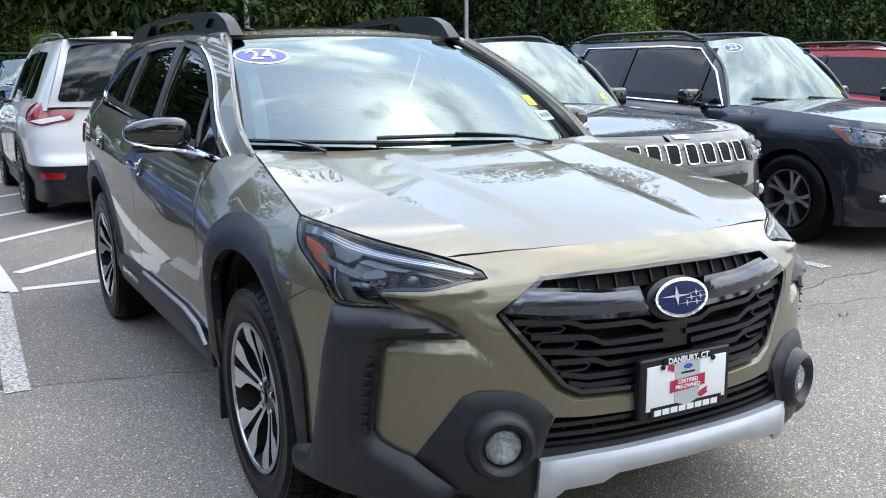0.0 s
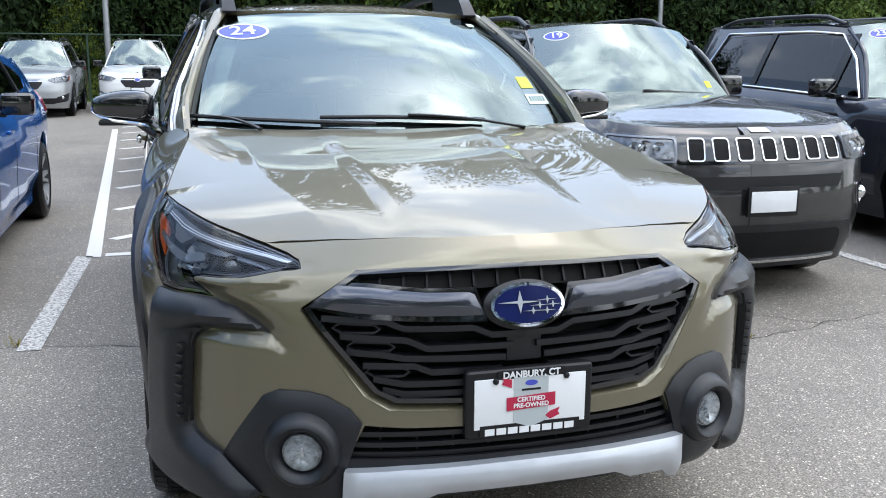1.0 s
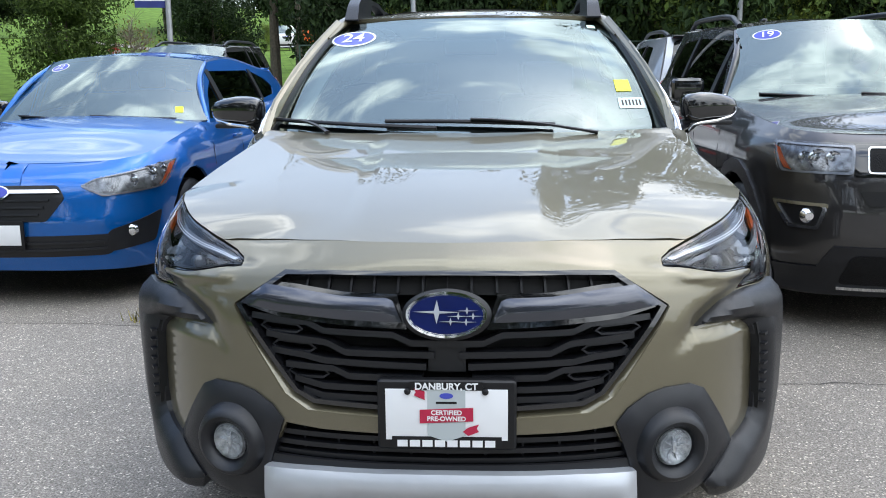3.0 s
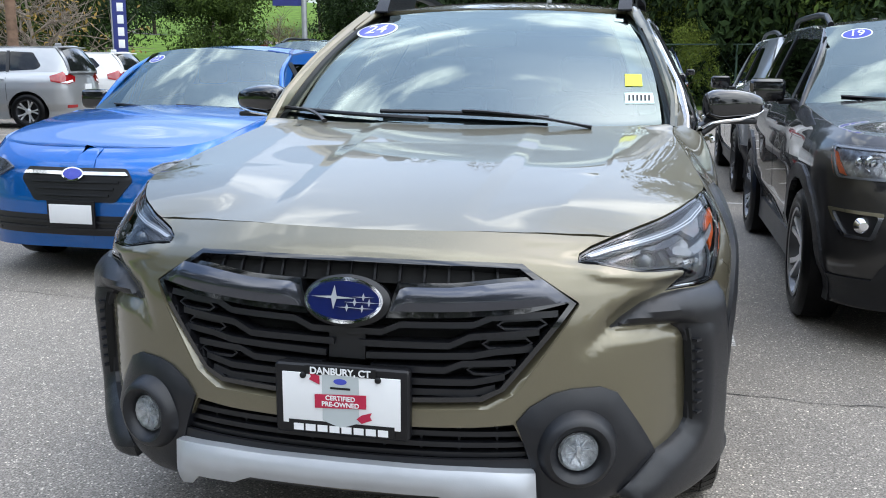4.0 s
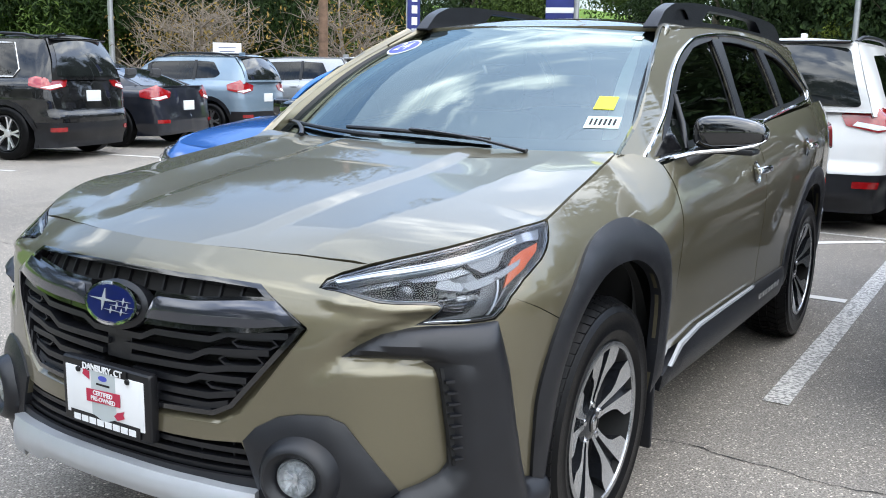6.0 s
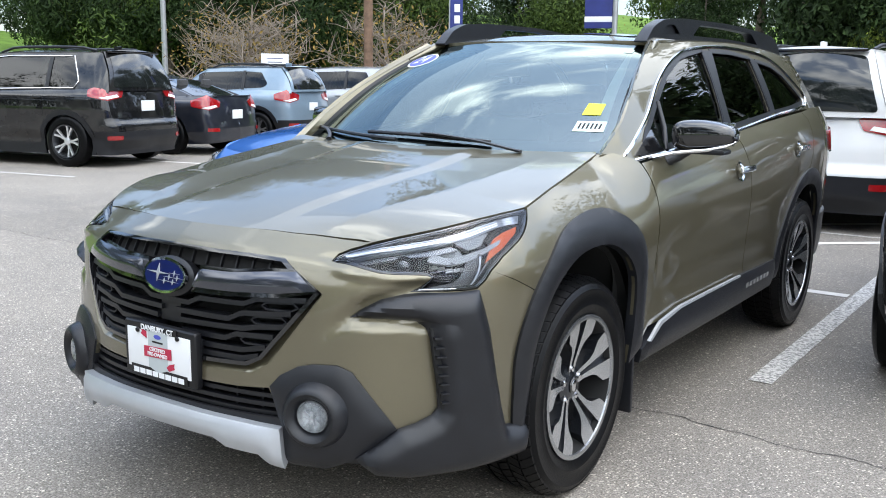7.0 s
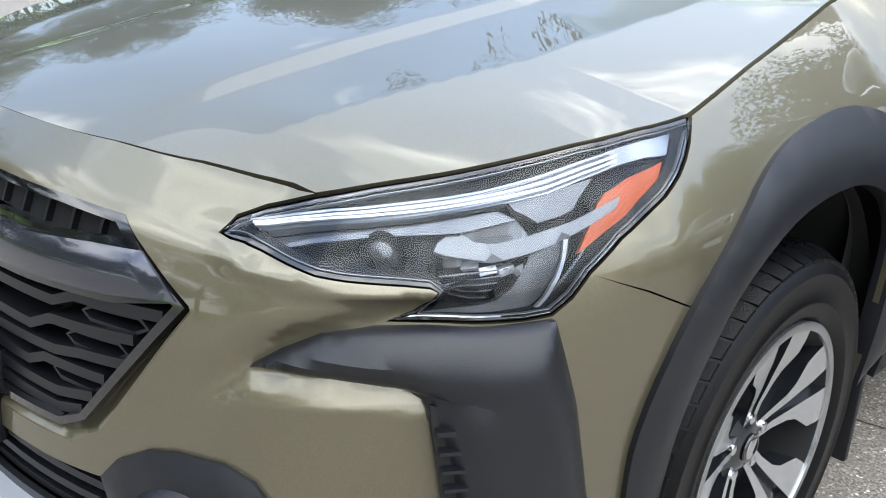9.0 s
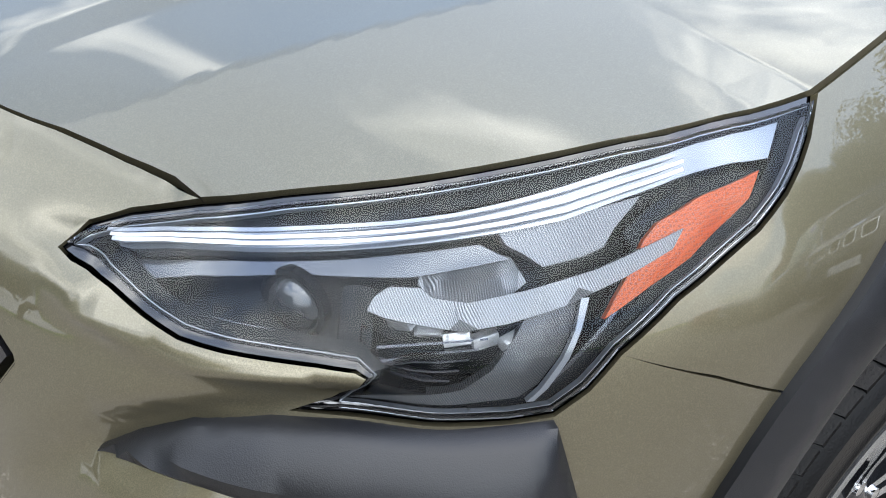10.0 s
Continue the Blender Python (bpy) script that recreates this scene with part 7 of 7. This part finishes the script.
for k in range(9):
    y = 4.25 + 1.42 * k
    stripe(-1.36 - 0.038 * (y - 3.7) + 0.115, y + 0.09, 0.9, y + 2.05, 0.10, LINE, FRESH)
for k in range(8):
    y = 2.2 + 2.55 * k
    stripe(-9.2, y + 0.12, -14.4, y - 0.98, 0.11, OLDLINE if k % 2 else LINE, WORN)


def crack(points, width=0.008):
    pts = [Vector((*p, 0.003)) for p in points]
    verts, faces, i = [], [], 0
    for a, b in zip(pts, pts[1:]):
        for k in range(int((b - a).length / 0.04)):
            p = a.lerp(b, k * 0.04 / (b - a).length)
            j = noise.noise_vector(p * 5) * 0.05 + noise.noise_vector(p * 23) * 0.016
            n = Vector((-(b - a).y, (b - a).x, 0)).normalized() * width * (0.5 + abs(noise.noise(p * 8)))
            verts += [(p.x + j.x + n.x, p.y + j.y + n.y, 0.003), (p.x + j.x - n.x, p.y + j.y - n.y, 0.003)]
            if i:
                faces.append((2 * i - 2, 2 * i - 1, 2 * i + 1, 2 * i))
            i += 1
    ob = new("asphalt_crack", mesh_of("crack", verts, [f[::-1] for f in faces], 0))
    ob.data.materials.append(DARK)
    return tagged(ob, "thin dark crack in the asphalt", "crack", "", "structure")


crack(JOINT, 0.003)
crack([(1.9, 1.6), (2.6, 0.9), (3.6, 0.75), (5.0, 0.2)], 0.003)
crack([(-9, 0.2), (-6, 0.5), (-4.4, 0.4)], 0.003)


# ---- trees ----
def leaf_cloud(rng, centres, count, size, spread, thin=False):
    """Many small leaf blades, each a bent quad, round the centres (x, y, z, radius)."""
    verts, faces = [], []
    for k in range(count):
        c = centres[rng.randrange(len(centres))]
        while True:
            d = Vector((rng.uniform(-1, 1), rng.uniform(-1, 1), rng.uniform(-1, 1)))
            if 0.15 < d.length < 1:
                break
        d = d.normalized() * d.length ** 0.4
        p = Vector(c[:3]) + d * c[3] * spread
        s = size * rng.uniform(0.5, 1.3)
        a = (d + Vector((rng.uniform(-1, 1), rng.uniform(-1, 1), rng.uniform(-0.3, 1.0))) * 1.0).normalized()
        u = a.orthogonal().normalized()
        u = (u * math.cos(k) + a.cross(u) * math.sin(k))
        v = a.cross(u)
        o = len(verts)
        verts += [p - u * s, p + v * s * 0.45 + a * s * 0.2, p + u * s, p - v * s * 0.45 + a * s * 0.2]
        faces.append((o, o + 1, o + 2, o + 3) if not thin else (o, o + 1, o + 2))
    return mesh_of("leaves", verts, faces, 0)


def tree(name, label, seed, height, crown, leaves, material, bare=False, trunk=0.16, low=0.25, leaf=0.16):
    rng = random.Random(seed)
    t = thing(name, label, "tree", "trees round the car park")
    limbs, centres = [], []
    top = []
    for i in range(8):
        f = i / 7
        top.append((0.12 * math.sin(3 * f + seed), 0.12 * math.cos(4 * f + seed), height * 0.8 * f))
    limbs.append(tube(top, [trunk * (1 - 0.85 * i / 7) for i in range(8)], 9))
    for k in range(25 if not bare else 34):
        f = rng.uniform(low, 0.95)
        base = Vector(top[min(7, int(f * 7))])
        ang = rng.uniform(0, 2 * math.pi)
        ln = crown * rng.uniform(0.55, 1.0) * (1.15 - 0.55 * f)
        tip = base + Vector((math.cos(ang) * ln, math.sin(ang) * ln, ln * rng.uniform(0.15, 0.7)))
        mid = base.lerp(tip, 0.5) + Vector((0, 0, ln * 0.08))
        limbs.append(tube([base, mid, tip], [trunk * 0.35 * (1.1 - f * 0.6), trunk * 0.2, trunk * 0.05], 6))
        centres.append((*tip, crown * rng.uniform(0.26, 0.44)))
        centres.append((*mid, crown * rng.uniform(0.2, 0.34)))
        if bare:
            for q in range(12):
                b2 = base.lerp(tip, rng.uniform(0.3, 1))
                t2 = b2 + Vector((rng.uniform(-1, 1), rng.uniform(-1, 1), rng.uniform(-0.1, 1))) * ln * 0.5
                limbs.append(tube([b2, b2.lerp(t2, 0.5) + Vector((0, 0, 0.05)), t2], [trunk * 0.12, trunk * 0.08, trunk * 0.03], 4))
    centres.append((0, 0, height * 0.85, crown * 0.45))
    part("trunk", joined(limbs), TWIG if bare else BARK, t)
    part("crown", leaf_cloud(rng, centres, leaves, leaf, 1.0, leaves > 20000), material, t)
    return t


broad = [tree("broadleaf_tree", "tall broadleaf tree with a dense green crown", 3, 11.0, 3.6, 17000, LEAF, leaf=0.145, low=0.10),
         tree("broadleaf_tree", "tall dark green tree at the wood's edge", 8, 13.0, 3.9, 18000, LEAFD, leaf=0.15, low=0.08),
         tree("broadleaf_tree", "yellow-green young tree at the wood's edge", 15, 7.0, 2.2, 12000, LEAFY, trunk=0.1, leaf=0.07, low=0.1)]
shrub = tree("bare_shrub", "wide brown shrub with mostly bare twigs", 21, 4.2, 2.4, 900, BROWNLEAF, True, 0.10, 0.1, 0.07)
broad.append(tree("broadleaf_tree", "high-crowned tree with a bare dark trunk on the grass", 33, 11.5, 3.2, 14000, LEAFD, leaf=0.125, low=0.5, trunk=0.24))
broad.append(tree("broadleaf_tree", "distant broadleaf tree with a full green crown", 41, 11.0, 3.7, 21000, LEAF, leaf=0.15, low=0.10))
broad.append(tree("broadleaf_tree", "distant dark green tree in the wood", 52, 13.0, 4.0, 22000, LEAFD, leaf=0.155, low=0.08))
placed = [0, 0, 0, 0, 0, 0]
rng = random.Random(5)


def plant(k, x, y, s=1.0):
    ob = broad[k] if not placed[k] else copy_thing(broad[k], Matrix.Identity(4))
    placed[k] += 1
    ob.matrix_basis = pose(x, y, hill(x, y) - 0.05, 0, 0, rng.uniform(0, 360)) @ Matrix.Diagonal((s, s, s * rng.uniform(1.05, 1.4), 1))


def hill(x, y):
    return float(-0.03 + 2.2 * smoothstep(27, 62, y) + 5.0 * smoothstep(66, 120, y) + (1.5 * smoothstep(-22, -33, x) + 3.6 * smoothstep(-34, -60, x)) * (1 - 0.3 * smoothstep(20, 40, y)))


plane("grass_bank", -140, 120, 25.5, 130, 0.0, 4, GRASS, "green grass bank rising behind the car park", "grass", lambda x, y: hill(x, y))
plane("grass_bank_west", -140, -22, -60, 25.5, 0.0, 4, GRASS, "green grass bank beside the car park", "grass", lambda x, y: hill(x, y))
for i in range(28):
    x = -4.6 + i * 1.6 + rng.uniform(-0.7, 0.7)
    plant(rng.choice((0, 1, 1, 1, 2)), x, 28.3 + rng.uniform(-1.0, 1.5), rng.uniform(0.85, 1.15) * np.interp(x, [-5, 3, 5.5, 10, 13, 40], [0.68, 0.68, 0.98, 0.98, 0.75, 0.95]))
for i in range(22):
    x = -5.2 + i * 2.4 + rng.uniform(-0.9, 0.9)
    plant(rng.choice((0, 1, 1)), x, 33.5 + rng.uniform(-2, 4), rng.uniform(0.85, 1.15) * np.interp(x, [-5, 4, 7, 12, 16, 40], [0.72, 0.72, 1.12, 1.12, 0.85, 1.05]))
for i in range(17):
    a = radians(190 + i * 9.7)
    plant(rng.choice((4, 5)), 30 * math.cos(a) * 1.2 + 2, -4 + 26 * math.sin(a), rng.uniform(1.05, 1.45) if i < 11 else rng.uniform(0.35, 0.55))
for i in range(20):
    a, d = radians(36 + 1.12 * i), 41 + rng.uniform(-1.5, 2)
    plant(rng.choice((4, 5, 5, 5)), -d * math.sin(a), d * math.cos(a), rng.uniform(0.72, 0.98))
    a, d = radians(35 + 1.15 * i), 47 + rng.uniform(-1.5, 3)
    plant(5, -d * math.sin(a), d * math.cos(a), rng.uniform(0.8, 1.05))
for i in range(15):
    a, d = radians(62 + 2.5 * i), 66 + rng.uniform(-2, 4)
    plant(rng.choice((4, 5)), -d * math.sin(a), d * math.cos(a), rng.uniform(1.1, 1.3))
for x, y, s, k in ((-16.6, 33, 0.55, 0), (-12.6, 39, 0.5, 1), (-8.3, 33, 0.95, 3), (-9.9, 44, 0.9, 3), (-34, 68, 0.9, 0), (-24, 74, 0.8, 1), (-16.5, 78, 1.0, 1), (-30, 82, 1.2, 0), (-20, 88, 1.3, 1), (-12, 84, 1.2, 0), (-38, 66, 1.0, 1), (-17.6, 57, 0.28, 2), (-16.2, 57.5, 0.3, 2), (-18.9, 57.2, 0.26, 0), (-14.9, 58, 0.27, 2)):
    plant(k, x, y, s)
for i, (x, y, s) in enumerate(((-18.9, 17.6, 1.05), (-17.4, 22.3, 1.1), (-22.5, 20.5, 1.0))):
    ob = shrub if i == 0 else copy_thing(shrub, Matrix.Identity(4))
    ob.matrix_basis = pose(x, y, hill(x, y), 0, 0, 70 * i) @ Matrix.Diagonal((s, s, s, 1))
lone = copy_thing(shrub, Matrix.Identity(4))
lone.matrix_basis = pose(-14.2, 33.6, hill(-14.2, 33.6), 0, 0, 40) @ Matrix.Diagonal((0.6, 0.6, 0.85, 1))
for x, y, s in ((1.6, 27.2, 0.42), (6.2, 27.0, 0.55), (9.4, 27.4, 0.4), (12.6, 27.1, 0.6), (17.5, 27.3, 0.5), (23, 27.2, 0.6), (-3.2, 27.4, 0.45)):
    plant(2, x, y, s)
bar = thing("road_barrier", "long orange plastic road barrier", "barrier")
part("panel", block((3.2, 0.3, 0.75), (0, 0, 0.60), 0.08), ORANGE, bar)
for x in (-1.2, 1.2):
    part("foot", block((0.5, 0.6, 0.25), (x, 0, 0.125), 0.05), ORANGE, bar)
bar.matrix_basis = pose(-15.2, 68.0, hill(-15.2, 68.0) + 0.55, 0, 0, 8)
under = []
for i in range(620):
    x, y = rng.uniform(-4.5, 42), 28.2 + 10 * rng.random() ** 1.3
    if i % 3 == 0:
        a, d = radians(rng.uniform(34, 57)), rng.uniform(41, 48)
        x, y = -d * math.sin(a), d * math.cos(a)
    under.append((x, y, hill(x, y) + rng.uniform(0.0, 2.6), rng.uniform(0.8, 1.5)))
ug = new("undergrowth", leaf_cloud(random.Random(2), under, 230000, 0.052, 1.0))
# the dark leaf colour also stands in for shade beneath the canopy
ug.data.materials.append(LEAFD)
tagged(ug, "dense green undergrowth along the wood's edge, coloured dark for canopy shade", "undergrowth", "", "stuff")

# ---- fence, poles, signs ----
fence = thing("chain_link_fence", "green chain-link fence before the wood", "fence")
for i in range(16):
    part("fence_post", tube([(-6 + 3 * i, 26, 0), (-6 + 3 * i, 26, 1.9)], 0.03, 8), GREENM, fence)
part("top_rail", tube([(-6, 26, 1.88), (39, 26, 1.88)], 0.022, 8), GREENM, fence)
wires = []
for i in range(150):
    for sg in (1, -1):
        x = -6 + i * 0.3
        wires.append(tube([(x, 26 + 0.004 * sg, 0.05), (x + sg * 1.2, 26 + 0.004 * sg, 1.85)], 0.003, 3, False))
part("wire_mesh", joined(wires), GREENM, fence)


def pole(x, y, h, r, label):
    p = thing("street_lamp", label, "lamp pole", "lamp poles")
    part("shaft", tube([(0, 0, 0), (0, 0, h * 0.5), (0, 0, h)], [r, r * 0.85, r * 0.7], 12), STEEL, p)
    part("base_plate", block((0.4, 0.4, 0.05), (0, 0, 0.025), 0.01), STEEL, p)
    part("lamp_head", block((0.3, 0.75, 0.12), (0, -0.4, h), 0.03), STEEL, p)
    p.matrix_basis = pose(x, y, hill(x, y))
    return p


for x, y in ((-2.4, 25.2), (7.0, 25.0), (14.5, 24.9), (-21.1, 16.1)):
    pole(x, y, 8.0, 0.09, "galvanised steel lamp pole")


def sign(name, label, x, y, turn, wide, z0, z1, material, post=STEEL):
    s = thing(name, label, "sign")
    part("panel", block((wide, 0.04, z1 - z0), (0, 0, (z0 + z1) / 2), 0.008), material, s)
    for sg in (-1, 1):
        part("post", tube([(sg * wide * 0.4, 0.05, 0), (sg * wide * 0.4, 0.05, z1)], 0.03, 8), post, s)
    for k in range(5):
        part("text_bar", block((wide * (0.6 - 0.08 * (k % 3)), 0.01, 0.016), (0, -0.024, z1 - 0.12 - 0.1 * k), 0.002), FLAGBLUE if material is WHITEP else WHITEP, s)
    s.matrix_basis = pose(x, y, hill(x, y), 0, 0, turn)
    return s


sign("notice_board", "white notice board with faint blue lettering", -16.0, 15.6, 44, 0.72, 0.75, 2.02, WHITEP)
ban = thing("banner_flag", "tall blue feather banner with white lettering", "banner")
part("panel", block((0.36, 0.02, 3.2), (0, 0, 2.9), 0.006), FLAGBLUE, ban)
part("pole", tube([(-0.2, 0, 0), (-0.2, 0, 4.6)], 0.02, 8), STEEL, ban)
for k in range(6):
    part("text_bar", block((0.16, 0.006, 0.22), (0.02, -0.014, 1.8 + 0.32 * k), 0.002), WHITEP, ban)
ban.matrix_basis = pose(-13.35, 20.3, 0, 0, 0, 33)
wood = thing("utility_pole", "brown wooden utility pole", "pole")
part("shaft", tube([(0, 0, 0), (0, 0, 5), (0, 0, 9.5)], [0.15, 0.14, 0.11], 12), WOODPOLE, wood)
wood.matrix_basis = pose(-16.8, 20.5, 0)
fl = thing("banner_pole", "steel pole with a blue and white banner board", "pole")
part("shaft", tube([(0, 0, 0), (0, 0, 7)], 0.06, 10), STEEL, fl)
part("board", block((0.62, 0.03, 1.6), (-0.37, 0, 3.35), 0.01), FLAGBLUE, fl)
part("white_band", block((0.62, 0.006, 0.12), (-0.37, -0.019, 2.75), 0.002), WHITEP, fl)
fl.matrix_basis = pose(-6.95, 17.2, 0, 0, 0, 20)
st = thing("stop_sign", "red octagonal stop sign on a post", "sign")
part("post", tube([(0, 0.03, 0), (0, 0.03, 2.3)], 0.03, 8), STEEL, st)
part("panel", turned(lathe([(-0.006, 0.30), (0.006, 0.30), (0.006, 0.0)], "y", 8), Matrix.Translation((0, 0, 2.0)) @ Matrix.Rotation(radians(22.5), 4, "Y")), STOPRED, st)
part("letters", turned(text_mesh("STOP", 0.24, 0.002, "CENTER", 0.006), Matrix.Translation((0, -0.02, 2.0)) @ Matrix.Rotation(radians(90), 4, "X")), WHITEP, st)
st.matrix_basis = pose(-17.0, 38.6, hill(-17, 38.6) - 0.65, 0, 0, 20)
plane("far_road", -60, 20, 62, 68, 0.05, 4, ASPHALT, "grey road on the rise beyond the grass", "road", lambda x, y: hill(x, y))


def weeds(x, y, n, size, seed):
    r = random.Random(seed)
    verts, faces = [], []
    for k in range(n):
        a, l = r.uniform(0, 2 * math.pi), size * r.uniform(0.5, 1.2)
        bx, by = x + r.gauss(0, size * 0.5), y + r.gauss(0, size * 0.3)
        t = (bx + math.cos(a) * l * 0.6, by + math.sin(a) * l * 0.6, l)
        w = 0.004
        o = len(verts)
        verts += [(bx - w * math.sin(a), by + w * math.cos(a), 0.0), (bx + w * math.sin(a), by - w * math.cos(a), 0.0), t]
        faces.append((o, o + 1, o + 2))
    ob = new("weed_tuft", mesh_of("weeds", verts, faces, 0))
    ob.data.materials.append(STRAW)
    tagged(ob, "tuft of dry yellow-green weeds in a crack", "weeds", "", "stuff")


weeds(-1.81, 1.77, 55, 0.085, 1)
weeds(-1.55, 1.72, 14, 0.05, 2)
weeds(1.95, 0.93, 8, 0.03, 3)
weeds(2.75, 0.62, 10, 0.04, 4)


# ---- parked cars ----
NOSE = lambda x, y: pose(x, y, 0)
AWAY = lambda x, y: pose(x, y, 0, 0, 0, 180)
WEST = lambda x, y, a=-76: pose(x, y, 0, 0, 0, a)
auto("blue_hatchback", "bright blue compact car with a year sticker", NOSE(-2.72, 2.86), BLUE, L=4.46, W=1.77, H=1.46, wb=2.67, fo=0.84, hood=0.80, cowl=0.98, belt=0.95, rise=0.10, ws0=0.45, ws1=1.25, roof1=0.55, tail0=0.1, drop=0.12, face="wide", year="22", lean=0.42, r=0.325, rim=0.22)
auto("grey_compact_suv", "granite grey compact SUV with seven grille slots", NOSE(2.35, 2.27), GRANITE, L=4.40, W=1.82, H=1.63, wb=2.64, fo=0.87, hood=0.99, cowl=1.10, belt=1.07, rise=0.12, ws0=0.62, ws1=1.30, roof1=0.35, tail0=0.1, clad=True, rails=True, face="seven", year="19", trim=CLAD)
auto("dark_grey_suv", "dark blue-grey SUV with chrome window trim", NOSE(5.2, 2.40), DARKBLUE, L=4.64, W=1.82, H=1.70, wb=2.67, fo=0.93, hood=0.97, cowl=1.08, belt=1.05, rise=0.06, ws0=0.55, ws1=1.30, roof1=0.25, tail0=0.06, clad=True, rails=True, chrome=True, year="23", darkrim=True, r=0.36)
auto("red_suv", "red SUV with a black roof rail", NOSE(7.9, 2.3), RED, H=1.62, rails=True)
auto("white_suv", "white SUV with black cladding and red tail lamps", AWAY(-0.03, 10.15), WHITE, L=4.64, W=1.82, H=1.72, wb=2.67, fo=0.93, belt=1.05, rise=0.05, roof1=0.28, tail0=0.08, clad=True, rails=True, darkrim=True, tlift=0.05)
auto("silver_white_crossover", "silver-white crossover with black cladding", AWAY(2.42, 10.1), SILVER, L=4.48, W=1.80, H=1.62, wb=2.67, fo=0.9, clad=True, rails=True, darkrim=True)
auto("navy_suv", "navy blue SUV with chrome grille", NOSE(0.6, 20.4), NAVY, L=4.64, H=1.70, rails=True)
auto("white_far_suv", "white SUV facing the lane", NOSE(-1.5, 20.6), WHITE, L=4.64, H=1.70, rails=True)
auto("silver_wagon", "silver wagon with black roof rails", NOSE(-3.75, 19.4), SILVER, L=4.85, W=1.86, H=1.66, wb=2.745, rails=True, darkrim=True)
auto("dark_wagon", "dark grey wagon with roof rails", NOSE(-4.7, 10.2), GRANITE, L=4.85, W=1.86, H=1.68, wb=2.745, rails=True)
auto("black_suv", "large black SUV with chrome window trim", WEST(-13.6, 5.88), BLACK, L=4.66, W=1.94, H=1.76, wb=2.915, fo=0.9, hood=1.05, cowl=1.15, belt=1.12, rise=0.05, chrome=True, rails=True, clad=True, r=0.385, rim=0.25, roof1=0.36, tail0=0.10, gate=0.36, tlift=0.07)
auto("dark_blue_sedan", "dark blue-grey sedan with red tail lamps", WEST(-14.15, 8.38), DARKBLUE, L=4.52, W=1.80, H=1.42, wb=2.70, fo=0.88, hood=0.78, cowl=0.95, belt=0.93, rise=0.10, ws0=0.45, ws1=1.25, roof1=1.30, tail0=0.40, drop=0.10, gate=0.05, darkrim=True, lean=0.45)
auto("ice_blue_crossover", "ice blue crossover with black cladding", WEST(-14.38, 10.93, -78), ICEBLUE, L=4.40, W=1.80, H=1.60, wb=2.67, clad=True, rails=True, darkrim=True)
auto("silver_suv", "silver SUV with thin red tail lamps", WEST(-14.3, 14.1, -80), SILVER, L=4.50, W=1.86, H=1.64, wb=2.67)
auto("white_sedan", "white car with dark windows", WEST(-15.0, 17.2, -82), WHITE, L=4.6, H=1.55)
auto("white_pickup", "white pickup truck on the far road", pose(-15.0, 64.6, hill(-15.0, 64.6) + 0.06, 0, 0, 14), WHITE, L=5.4, W=1.95, H=1.80, wb=3.4, fo=0.95, hood=1.10, cowl=1.20, belt=1.18, rise=0.0, ws0=0.65, ws1=1.20, roof1=2.1, tail0=1.85, r=0.38)
